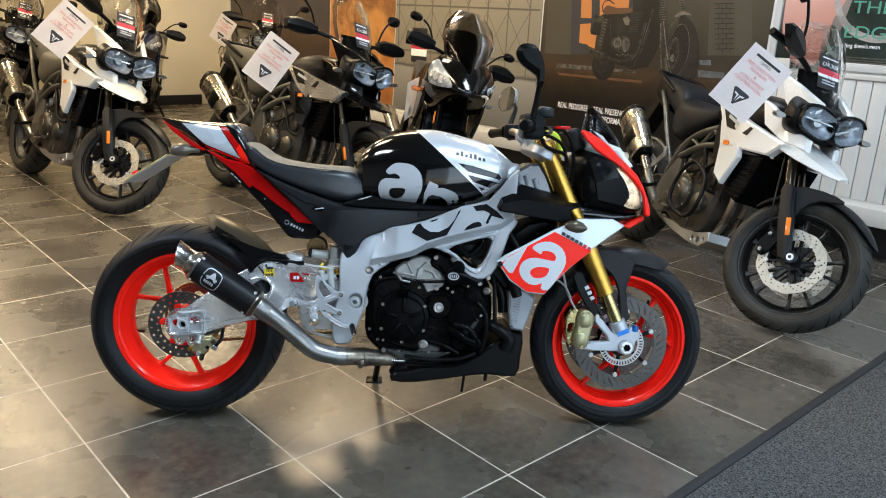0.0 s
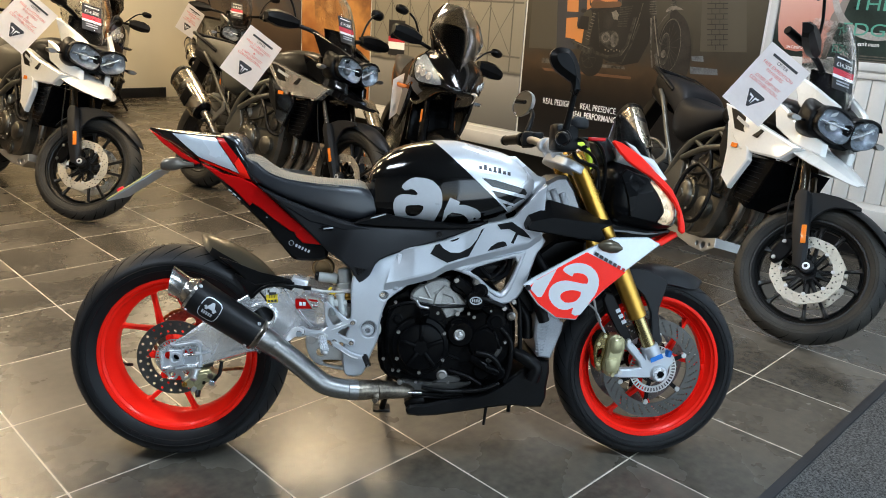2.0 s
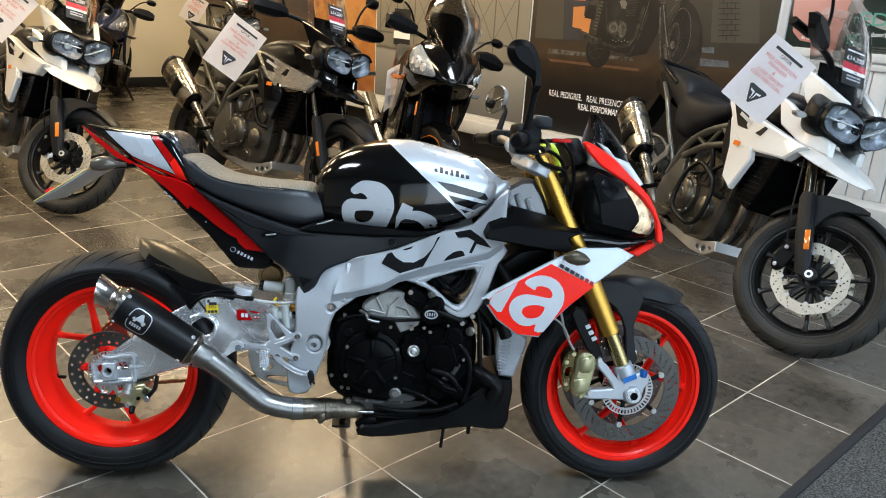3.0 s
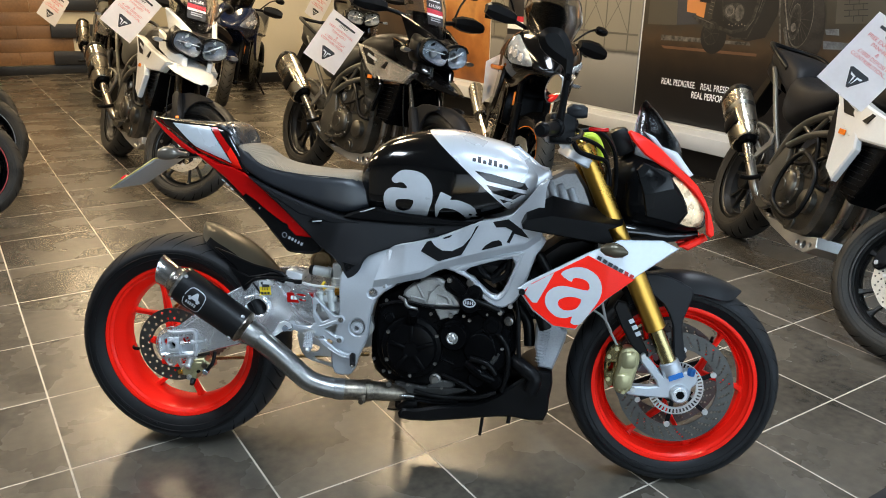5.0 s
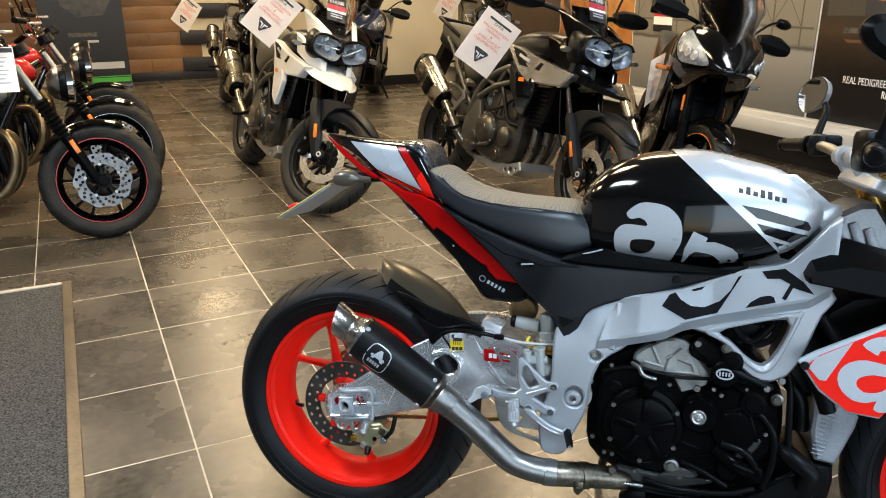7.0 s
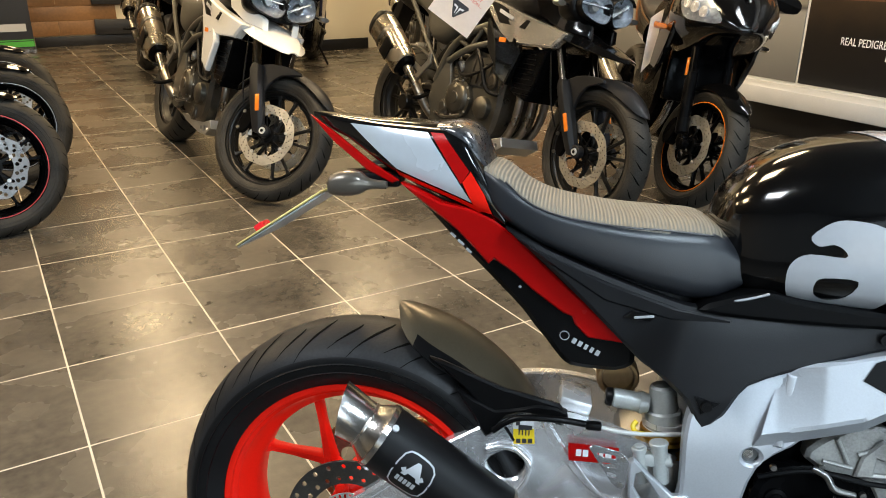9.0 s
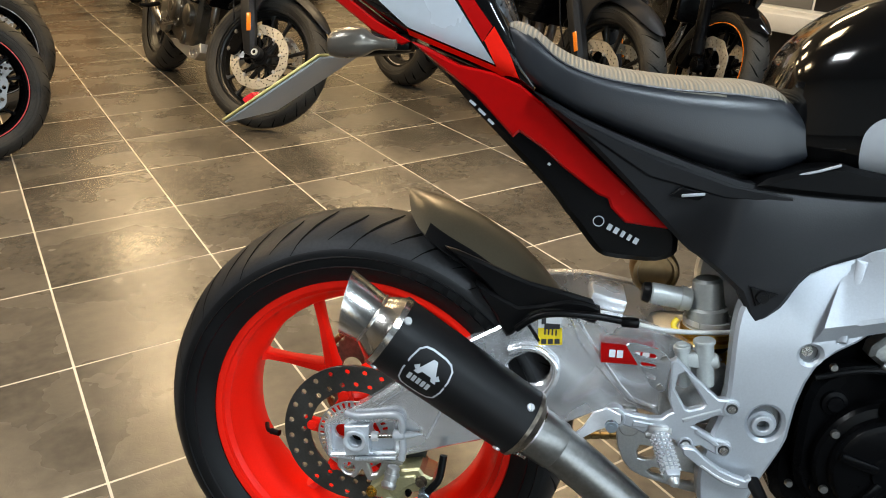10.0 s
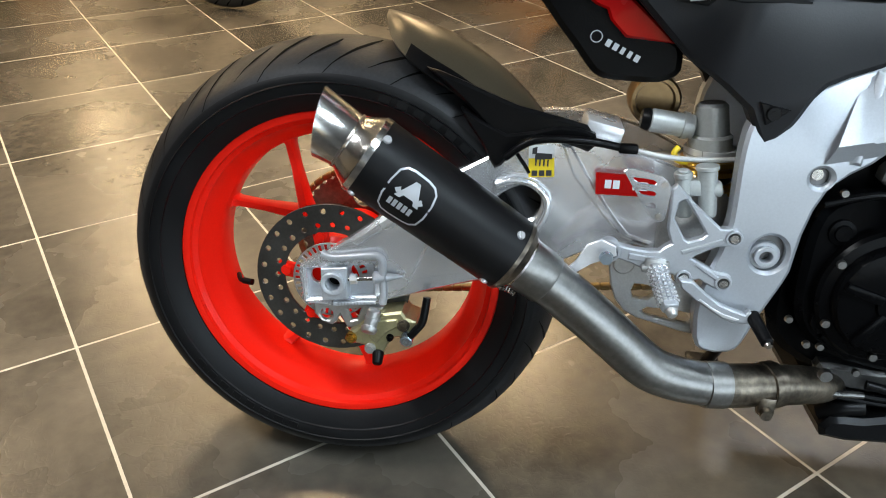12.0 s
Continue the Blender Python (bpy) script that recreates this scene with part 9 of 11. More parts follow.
def offer_sheet(m, w=0.24, h=0.30, big=True, label="white offer sheet with red print hung on a handlebar"):
    ob = thing("offer_sheet", m, label, "sign", "offer sheets")
    bm = bmesh.new()
    n = 6
    rows = [[bm.verts.new((w * i / n - w / 2, -h * j / n, 0.006 * math.sin(2.2 * i / n + 1.1 * j / n))) for i in range(n + 1)] for j in range(n + 1)]
    fs = [bm.faces.new((A[i], B[i], B[i + 1], A[i + 1])) for A, B in zip(rows, rows[1:]) for i in range(n)]
    bmesh.ops.solidify(bm, geom=fs, thickness=0.0006)
    part("paper", bm, PAPER, ob, angle=20)
    z = 0.0085
    y = -0.035
    bm = bmesh.new()
    box(bm, (0, y, z), (0.13, 0.011, 0.0004))
    part("heading_bar", bm, BLACK_INK, ob)
    for txt, mt, dy in (("OFFER", BLACK_INK, 0.023), ("FREE EXPEDITION", PINK_INK, 0.026), ("PANNIERS", PINK_INK, 0.02), ("&", PINK_INK, 0.02), ("£1000 DEPOSIT", PINK_INK, 0.02), ("CONTRIBUTION...", PINK_INK, 0.02)):
        y -= dy
        words("print", txt, 0.0195, pose(0, y, z), mt, ob, "CENTER")
    bm = bmesh.new()
    vs = [bm.verts.new((x, yy, z)) for x, yy in ((-0.042, y - 0.035), (-0.034, y - 0.028), (0.034, y - 0.028), (0.042, y - 0.035), (0.004, y - 0.098), (-0.004, y - 0.098))]
    bm.faces.new(vs[::-1])
    part("emblem", bm, BLACK_INK, ob, "black rounded triangle emblem")
    bm = bmesh.new()
    for s in (-1, 1):
        vs = [bm.verts.new((s * x, yy, z + 0.0006)) for x, yy in ((0.003, y - 0.050), (0.026, y - 0.046), (0.022, y - 0.055), (0.010, y - 0.056), (0.003, y - 0.085))]
        bm.faces.new(vs if s < 0 else vs[::-1])
    part("emblem_mark", bm, WHITE_INK, ob)
    return ob


def price_card(m, price="£14,300", label="black and red price card behind a windscreen"):
    ob = thing("price_card", m, label, "price card", "price cards")
    for nm, y0, y1, mt in (("card_top", 0.0, -0.07, CARD_BLACK), ("card_band", -0.07, -0.10, CARD_RED), ("card_panel", -0.10, -0.115, PAPER), ("card_foot", -0.115, -0.17, CARD_BLACK)):
        bm = bmesh.new()
        box(bm, (0, (y0 + y1) / 2, 0), (0.12, y0 - y1 - 0.0006, 0.002))
        part(nm, bm, mt, ob)
    words("price", price, 0.029, pose(0, -0.058, 0.0015), WHITE_INK, ob, "CENTER")
    for k in range(3):
        bm = bmesh.new()
        box(bm, (0, -0.016 - 0.0001 * k if k == 0 else -0.115 - 0.014 * k, 0.0016), (0.09 if k == 0 else 0.075, 0.007, 0.0006))
        part("card_line", bm, WHITE_INK if k == 0 else GREY_DECAL, ob)
    return ob

# ---- places of the adventure motorcycles ----
W_LABEL = "white adventure motorcycle with clear windscreen leaning on its stand"
RWP = lean_pose(2.04, 2.60, -77.5, 15.0)
LWP = lean_pose(-2.485, 3.53, -43.8, 16.0)
MSP = lean_pose(-0.90, 3.50, -41.5, 12.5)
BSP = lean_pose(-1.94, 7.62, -66, 8)
FSP = lean_pose(-4.39, 6.24, -52, 14)
white = adventure(RWP, WHITE_PAINT, WHITE_PAINT, W_LABEL, ADV_SEAT)
adventure(LWP, WHITE_PAINT, WHITE_PAINT, "white adventure motorcycle beside the dark ones in the parked row", KHAKI, bars=False)
silver = adventure(MSP, BLACK_GLOSS, GREY_METAL_PAINT, "dark silver and black adventure motorcycle in the parked row", KHAKI, steer=-4.0, bars=False)
copy_thing(silver, BSP)["label"] = "dark silver adventure motorcycle parked against the display wall"
copy_thing(silver, FSP)["label"] = "dark adventure motorcycle at the back of the row"
TAG_A = Matrix(((0.416, 0.232, 0.879, 1.391), (0.833, 0.289, -0.471, -0.410), (-0.364, 0.929, -0.073, 1.176), (0, 0, 0, 1)))
TAG_B = Matrix(((0.263, 0.198, 0.944, 1.424), (0.842, 0.431, -0.325, -0.375), (-0.471, 0.880, -0.054, 1.198), (0, 0, 0, 1)))
TAG_C = Matrix(((0.453, 0.300, 0.840, 1.240), (0.780, 0.323, -0.536, -0.583), (-0.432, 0.898, -0.088, 1.042), (0, 0, 0, 1)))
TAG_D = Matrix.Translation((0, 0.16, 0.11)) @ TAG_C
CARD = pose(1.235, -0.02, 1.29, 66, 0, 90)
for mm, tag in ((RWP, TAG_A), (LWP, TAG_B), (MSP, TAG_C), (BSP, TAG_D), (FSP, TAG_C)):
    offer_sheet(mm @ tag, 0.21, 0.297)
    price_card(mm @ CARD)

BRONZE_PIPE = mat("browned_header_steel", (0.17, 0.125, 0.07), 0.36, metal=1.0, var=0.3, scale=9, bump=0.04)
DISC_GREY = mat("ground_disc_steel", (0.24, 0.24, 0.24), 0.34, metal=0.8, var=0.2, scale=20, fine=200, bump=0.05)


def classic(m, tank_mat, label, stripe, steer=6.0):
    rt = thing("roadster_motorcycle", m, label, "motorcycle", "roadster motorcycles")
    S = steering((1.13, 0, 0.86), 25, steer)
    fc, rc = (1.43, 0, 0.312), (0, 0, 0.312)
    for c, nm, hw, mm in ((fc, "front_wheel", 0.052, S), (rc, "rear_wheel", 0.066, None)):
        w = rim(rt, nm, c, 0.232, 0.038, BLACK_CAST, SPOKES10, 0.038, 0.05, 0.008, 0.010, label="black cast wheel with a rim stripe", m=mm, seg=72)
        tyre(w, c, 0.312, hw, 0.232, [DUSTY, DUSTY], 28, 0.14, 0.005, 72)
        for s in (-1, 1):
            bm = bmesh.new()
            lathe(bm, [(0.2285, s * 0.0395), (0.2245, s * 0.0398)], 72, c)
            part("rim_stripe", bm, stripe, w, "thin red rim stripe")
        disc(w, c, -0.066, 0.086, 0.145, DISC_GREY, 3, 16, hole=0.0085, label="bright brake disc", wave=0.004)
        carrier(w, c, -0.066, 0.088, 5, BLACK_SATIN)
    for s in (-1, 1):
        y = s * 0.10
        bm = bmesh.new()
        cyl(bm, (1.10, y, 0.92), (1.215, y, 0.70), 0.021, seg=18)
        f = part("front_fork", bm, GUN, rt, m=S)
        bm = bmesh.new()
        g0, g1 = Vector((1.19, y, 0.75)), Vector((1.285, y, 0.55))
        gq = frame_to(g1 - g0)
        loft(bm, [[g0.lerp(g1, k / 18) + gq @ Vector((r * math.cos(t), r * math.sin(t), 0)) for t in (2 * math.pi * i / 16 for i in range(16))] for k in range(19) for r in (0.036 if k % 2 else 0.026,)], False)
        part("fork_gaiter", bm, BLACK_SATIN, f, "ribbed rubber fork gaiter")
        bm = bmesh.new()
        cyl(bm, (1.28, y, 0.56), (1.40, y, 0.315), 0.030, 0.027, 18, bev=0.004)
        cyl(bm, (1.43, y - 0.02, 0.312), (1.43, y + 0.02, 0.312), 0.030, seg=20, bev=0.004)
        box(bm, (1.41, y, 0.318), (0.06, 0.036, 0.045), 0.008)
        part("fork_lower", bm, BLACK_CAST, f)
        bm = bmesh.new()
        box(bm, (1.315, y + s * 0.030, 0.50), (0.024, 0.010, 0.075), 0.003, Matrix.Rotation(radians(-25), 4, "Y"))
        part("side_reflector", bm, ORANGE, f, "orange reflector")
    bm = bmesh.new()
    arch(bm, fc, 0.332, 60, 150, 0.062, 0.030, t=0.003, taper0=0.1, taper1=0.1)
    part("front_mudguard", bm, BLACK_GLOSS, rt, "short black mudguard", angle=60, m=S)
    bm = bmesh.new()
    lathe(bm, [(0.0, -0.10), (0.05, -0.092), (0.082, -0.06), (0.094, -0.01), (0.094, 0.01)], 36, (0, 0, 0), Matrix.Rotation(radians(-90), 3, "Z"))
    hl = part("headlamp_shell", bm, GUN, rt, "round headlamp", m=S @ pose(1.33, 0, 0.84))
    bm = bmesh.new()
    lathe(bm, [(0.094, -0.010), (0.103, -0.004), (0.106, 0.024), (0.097, 0.032)], 36, (0, 0, 0), Matrix.Rotation(radians(-90), 3, "Z"))
    part("lamp_rim", bm, CHROME, hl, "chrome headlamp rim")
    lamp_unit(hl, (0.02, 0, 0), 0.094, 0.094)
    bm = bmesh.new()
    tube(bm, [(0.98, -0.38, 1.06), (1.03, -0.24, 1.08), (1.07, -0.10, 1.04), (1.075, 0.10, 1.04), (1.03, 0.24, 1.08), (0.98, 0.38, 1.06)], 0.012, 12)
    hb3 = part("handlebar", bm, CHROME, rt, m=S)
    for s in (-1, 1):
        bm = bmesh.new()
        cyl(bm, (1.03, s * 0.25, 1.08), (0.975, s * 0.39, 1.06), 0.018, seg=14, bev=0.003)
        part("grip", bm, BLACK_SATIN, hb3)
        bm = bmesh.new()
        tube(bm, [(1.06, s * 0.21, 1.075), (1.11, s * 0.26, 1.065), (1.08, s * 0.37, 1.045)], 0.007, 8)
        part("lever", bm, POLISHED, hb3)
        bm = bmesh.new()
        tube(bm, [(1.03, s * 0.22, 1.08), (1.0, s * 0.28, 1.18), (0.98, s * 0.33, 1.22)], 0.005, 8)
        part("mirror_stem", bm, BLACK_SATIN, hb3)
        bm = bmesh.new()
        lathe(bm, [(0, -0.012), (0.04, -0.008), (0.052, 0.004), (0.05, 0.010), (0, 0.010)], 24, (0, 0, 0), Matrix.Rotation(radians(90), 3, "Z"))
        part("mirror_head", bm, BLACK_SATIN, hb3, m=Matrix.Translation((0.98, s * 0.36, 1.25)))
    bm = bmesh.new()
    cyl(bm, (1.14, -0.05, 0.98), (1.12, -0.05, 1.03), 0.048, 0.045, 24, bev=0.005)
    part("speedometer", bm, BLACK_SATIN, hb3)
    bm = bmesh.new()
    hull(bm, resample([(0.52, 0.09, 0.74, 0.80), (0.60, 0.13, 0.73, 0.88), (0.75, 0.155, 0.725, 0.925), (0.90, 0.155, 0.73, 0.93), (1.0, 0.12, 0.75, 0.90), (1.05, 0.07, 0.78, 0.85)]), 36, 2.4)
    tk = part("fuel_tank", bm, tank_mat, rt, "rounded fuel tank", angle=60)
    for s in (-1, 1):
        bm = bmesh.new()
        box(bm, (0.83, s * 0.158, 0.83), (0.16, 0.002, 0.022))
        part("tank_badge", bm, BLACK_INK, tk)
        bm = bmesh.new()
        plate(bm, smooth2([(0.62, 0.79), (0.74, 0.775), (0.76, 0.85), (0.66, 0.87)], 3), s * 0.160, s * 0.145, [], 0.004)
        part("knee_pad", bm, BLACK_SATIN, tk)
    bm = bmesh.new()
    hull(bm, resample([(-0.22, 0.08, 0.78, 0.83), (-0.10, 0.12, 0.76, 0.84), (0.15, 0.135, 0.74, 0.83), (0.35, 0.13, 0.73, 0.81), (0.52, 0.10, 0.73, 0.80)]), 32, 3)
    part("seat", bm, SEAT_SIDE, rt, "flat black bench seat", angle=60)
    bm = bmesh.new()
    plate(bm, smooth2([(0.42, 0.28), (0.44, 0.50), (0.56, 0.60), (0.80, 0.64), (0.90, 0.56), (0.90, 0.36), (0.82, 0.24), (0.55, 0.22)], 3), -0.13, 0.13, [], 0.02)
    for k in range(5):
        box(bm, (0.76, 0, 0.50 + 0.03 * k), (0.20, 0.24, 0.008), 0.002, Matrix.Rotation(radians(-8), 4, "Y"))
    e = part("engine", bm, BLACK_CAST, rt, "black parallel-twin engine")
    bm = bmesh.new()
    lathe(bm, [(0.0, -0.19), (0.07, -0.186), (0.09, -0.17), (0.096, -0.12)], 36, (0.60, 0, 0.38))
    part("clutch_cover", bm, ENGINE, e)
    for s in (-1, 1):
        bm = bmesh.new()
        tube(bm, [(0.86, s * 0.08, 0.60), (1.00, s * 0.12, 0.60), (1.05, s * 0.16, 0.50), (1.02, s * 0.18, 0.36), (0.92, s * 0.19, 0.27), (0.72, s * 0.19, 0.25), (0.45, s * 0.20, 0.27)], 0.024, 16)
        ex = part("exhaust_pipe", bm, BRONZE_PIPE, rt, "bronze-toned exhaust header")
        bm = bmesh.new()
        cyl(bm, (0.46, s * 0.20, 0.27), (-0.15, s * 0.20, 0.34), 0.045, 0.055, 24, bev=0.006)
        part("silencer", bm, STEEL, ex)
        bm = bmesh.new()
        tube(bm, [(1.10, s * 0.03, 0.82), (0.96, s * 0.06, 0.55), (0.92, s * 0.10, 0.28), (0.70, s * 0.12, 0.20), (0.42, s * 0.13, 0.24)], 0.018, 12)
        fm = part("frame", bm, BLACK_GLOSS, rt)
        bm = bmesh.new()
        tube(bm, [(1.08, s * 0.03, 0.88), (0.80, s * 0.08, 0.74), (0.42, s * 0.12, 0.70), (-0.15, s * 0.11, 0.75)], 0.016, 12)
        part("top_rail", bm, BLACK_GLOSS, fm)
        bm = bmesh.new()
        tube(bm, [(0.44, s * 0.10, 0.34), (0.20, s * 0.11, 0.33), (0, s * 0.10, 0.312)], 0.02, 12)
        part("swing_arm", bm, BLACK_CAST, fm)
        bm = bmesh.new()
        cyl(bm, (0.03, s * 0.13, 0.36), (0.14, s * 0.13, 0.68), 0.03, 0.032, 16, bev=0.004)
        part("rear_shock", bm, BLACK_SATIN, fm)
        bm = bmesh.new()
        plate(bm, smooth2([(0.22, 0.50), (0.36, 0.68), (0.50, 0.68), (0.48, 0.52), (0.36, 0.46)], 3), s * 0.145, s * 0.12, [], 0.008)
        part("side_cover", bm, BLACK_SATIN, fm)
    bm = bmesh.new()
    box(bm, (0.98, 0, 0.48), (0.04, 0.18, 0.24), 0.01, Matrix.Rotation(radians(-12), 4, "Y"))
    part("radiator", bm, BLACK_CAST, rt)
    bm = bmesh.new()
    arch(bm, rc, 0.345, 60, 160, 0.085, 0.03, t=0.003)
    part("rear_mudguard", bm, BLACK_SATIN, rt)
    bm = bmesh.new()
    tube(bm, [(0.50, 0.13, 0.24), (0.47, 0.20, 0.14), (0.44, 0.26, 0.05)], 0.011, 10)
    part("side_stand", bm, BLACK_SATIN, rt)
    return rt


def tourer(m, paint, label, steer=18.0, screen=True):
    rt = thing("touring_motorcycle", m, label, "motorcycle")
    S = steering((1.16, 0, 0.92), 24, steer)
    fc, rc = (1.46, 0, 0.30), (0, 0, 0.318)
    w = rim(rt, "front_wheel", fc, 0.228, 0.045, BLACK_CAST, SPOKES10, 0.036, 0.05, 0.009, 0.011, m=S, seg=72)
    tyre(w, fc, 0.300, 0.060, 0.228, [DUSTY, DUSTY], 28, 0.2, 0.006, 72)
    for s in (-1, 1):
        bm = bmesh.new()
        lathe(bm, [(0.2245, s * 0.0465), (0.2195, s * 0.0470)], 72, fc)
        part("rim_stripe", bm, ORANGE, w, "thin orange rim stripe")
        disc(w, fc, s * 0.066, 0.10, 0.150, DISC_PALE, 3, 22, hole=0.0045, wave=0.003)
        carrier(w, fc, s * 0.066, 0.10, 6, BLACK_SATIN)
    w = rim(rt, "rear_wheel", rc, 0.228, 0.065, BLACK_CAST, SPOKES10, 0.05, 0.06, 0.01, 0.014, seg=72)
    tyre(w, rc, 0.318, 0.088, 0.228, [DUSTY, DUSTY], 26, 0.18, 0.007, 72)
    for s in (-1, 1):
        y = s * 0.105
        bm = bmesh.new()
        cyl(bm, (1.12, y, 0.98), (1.40, y, 0.40), 0.024, 0.024, 20)
        f = part("front_fork", bm, BLACK_CAST, rt, "black fork leg", m=S)
        bm = bmesh.new()
        cyl(bm, (1.29, y, 0.62), (1.42, y, 0.34), 0.030, 0.032, 20, bev=0.004)
        cyl(bm, (1.46, y - 0.02, 0.30), (1.46, y + 0.02, 0.30), 0.028, seg=20, bev=0.004)
        box(bm, (1.44, y, 0.315), (0.05, 0.034, 0.05), 0.008)
        part("fork_lower", bm, BLACK_CAST, f)
        bm = bmesh.new()
        box(bm, (1.275, y + s * 0.030, 0.64), (0.018, 0.008, 0.09), 0.003, Matrix.Rotation(radians(-25), 4, "Y"))
        part("side_reflector", bm, ORANGE, f)
        bm = bmesh.new()
        plate(bm, smooth2([(1.30, 0.36), (1.33, 0.40), (1.37, 0.36), (1.36, 0.28), (1.32, 0.26), (1.29, 0.30)], 2), y + s * 0.012, y - s * 0.055, [], 0.005)
        part("front_caliper", bm, BLACK_CAST, f)
    bm = bmesh.new()
    arch(bm, fc, 0.328, 48, 135, 0.075, 0.05, t=0.004, taper0=0.2)
    part("front_mudguard", bm, paint, rt, "black front mudguard", angle=60, m=S)
    NR = resample([(0.98, 0.17, 0.66, 1.00, 0.86), (1.08, 0.235, 0.66, 1.08, 0.90), (1.20, 0.245, 0.70, 1.11, 0.92), (1.32, 0.215, 0.76, 1.09, 0.92), (1.42, 0.160, 0.81, 1.03, 0.91), (1.50, 0.090, 0.840, 0.95, 0.89), (1.54, 0.035, 0.86, 0.90, 0.88)])
    bm = bmesh.new()
    hull(bm, NR, 44, 2.4)
    fa = part("nose_fairing", bm, paint, rt, "pointed glossy fairing with twin headlamps", angle=60)
    for s in (-1, 1):
        sd = lambda off: (lambda u, w: hull_side(NR, 2.4, u, w, s) + s * off)
        bm = bmesh.new()
        skin_decal(bm, smooth2([(1.30, 0.88), (1.40, 0.875), (1.49, 0.890), (1.455, 0.945), (1.37, 1.005), (1.26, 1.045), (1.24, 0.97)], 3), sd(0.003))
        hd = part("headlamp_reflector", bm, LAMP_SILVER, fa, "bright angular headlamp")
        bm = bmesh.new()
        skin_decal(bm, smooth2([(1.295, 0.872), (1.40, 0.868), (1.498, 0.886), (1.46, 0.952), (1.37, 1.012), (1.255, 1.053), (1.232, 0.97)], 3), sd(0.009))
        part("headlamp_lens", bm, LENS_THIN, fa).visible_shadow = False
        bm = bmesh.new()
        for k in range(3):
            u, wz = 1.31 + 0.05 * k, 0.945 - 0.012 * k
            cyl(bm, (u, sd(0.002)(u, wz), wz), (u + 0.004, sd(0.010)(u, wz), wz), 0.026, seg=18)
        part("lamp_bowl", bm, LAMP_BRIGHT, hd)
        bm = bmesh.new()
        plate(bm, smooth2([(0.80, 0.86), (0.98, 0.96), (1.16, 1.0), (1.22, 0.84), (1.14, 0.62), (1.02, 0.50), (0.92, 0.58), (0.90, 0.74)], 2), s * 0.235, s * 0.205, [], 0.008)
        part("side_fairing", bm, paint, fa, "glossy side fairing")
        bm = bmesh.new()
        hull(bm, [(1.10, 0.02, 0.80, 0.815), (1.12, 0.045, 0.79, 0.825), (1.15, 0.03, 0.80, 0.82)], 14, 2.4)
        part("indicator", bm, ORANGE if s < 0 else CHROME, fa, m=Matrix.Translation((0, s * 0.27, 0)))
    bm = bmesh.new()
    screen_sheet(bm, [(1.46, 1.00, 0.06), (1.38, 1.08, 0.14), (1.28, 1.20, 0.195), (1.19, 1.31, 0.170), (1.12, 1.39, 0.105), (1.10, 1.405, 0.075)], 0.10)
    part("windscreen", bm, SMOKE, fa, "tall dark smoked windscreen", angle=60).visible_shadow = False
    bm = bmesh.new()
    screen_sheet(bm, [(1.42, 1.00, 0.09), (1.33, 1.08, 0.15), (1.24, 1.19, 0.17), (1.16, 1.29, 0.15)], 0.12)
    part("inner_fairing", bm, BLACK_SATIN, fa)
    bm = bmesh.new()
    hull(bm, resample([(0.50, 0.09, 0.80, 0.88), (0.62, 0.15, 0.80, 0.98), (0.80, 0.18, 0.79, 1.04), (0.95, 0.17, 0.80, 1.04), (1.05, 0.10, 0.84, 0.98)]), 32, 2.4)
    part("fuel_tank", bm, paint, rt, angle=60)
    bm = bmesh.new()
    hull(bm, resample([(-0.25, 0.09, 0.93, 0.98), (0.0, 0.13, 0.84, 0.97), (0.2, 0.135, 0.80, 0.90), (0.40, 0.135, 0.78, 0.87), (0.55, 0.10, 0.80, 0.86)]), 32, 3)
    part("seat", bm, SEAT_SIDE, rt, angle=60)
    bm = bmesh.new()
    hull(bm, resample([(-0.32, 0.06, 0.84, 0.92), (-0.15, 0.11, 0.78, 0.92), (0.1, 0.14, 0.68, 0.85), (0.35, 0.14, 0.64, 0.80)]), 28, 3)
    part("tail_unit", bm, paint, rt, angle=60)
    bm = bmesh.new()
    plate(bm, smooth2([(0.45, 0.28), (0.48, 0.55), (0.62, 0.68), (0.90, 0.70), (1.0, 0.55), (0.98, 0.32), (0.80, 0.20), (0.55, 0.22)], 3), -0.15, 0.15, [], 0.02)
    part("engine", bm, BLACK_CAST, rt, "black engine")
    bm = bmesh.new()
    box(bm, (1.08, 0, 0.58), (0.05, 0.30, 0.26), 0.01, Matrix.Rotation(radians(-15), 4, "Y"))
    part("radiator", bm, BLACK_CAST, rt)
    bm = bmesh.new()
    tube(bm, [(0.50, 0.0, 0.36), (0.25, 0.10, 0.36), (0.0, 0.11, 0.318)], 0.035, 12)
    part("swing_arm", bm, BLACK_CAST, rt)
    bm = bmesh.new()
    cyl(bm, (0.35, -0.20, 0.36), (-0.12, -0.24, 0.50), 0.05, 0.06, 24, bev=0.006)
    tube(bm, [(0.98, -0.05, 0.55), (1.02, -0.08, 0.35), (0.85, -0.10, 0.20), (0.55, -0.14, 0.24), (0.35, -0.20, 0.36)], 0.022, 12)
    part("exhaust", bm, STEEL, rt)
    bm = bmesh.new()
    tube(bm, [(0.98, -0.39, 1.05), (1.05, -0.25, 1.08), (1.09, -0.08, 1.06), (1.09, 0.08, 1.06), (1.05, 0.25, 1.08), (0.98, 0.39, 1.05)], 0.013, 12)
    hb4 = part("handlebar", bm, BLACK_SATIN, rt, m=S)
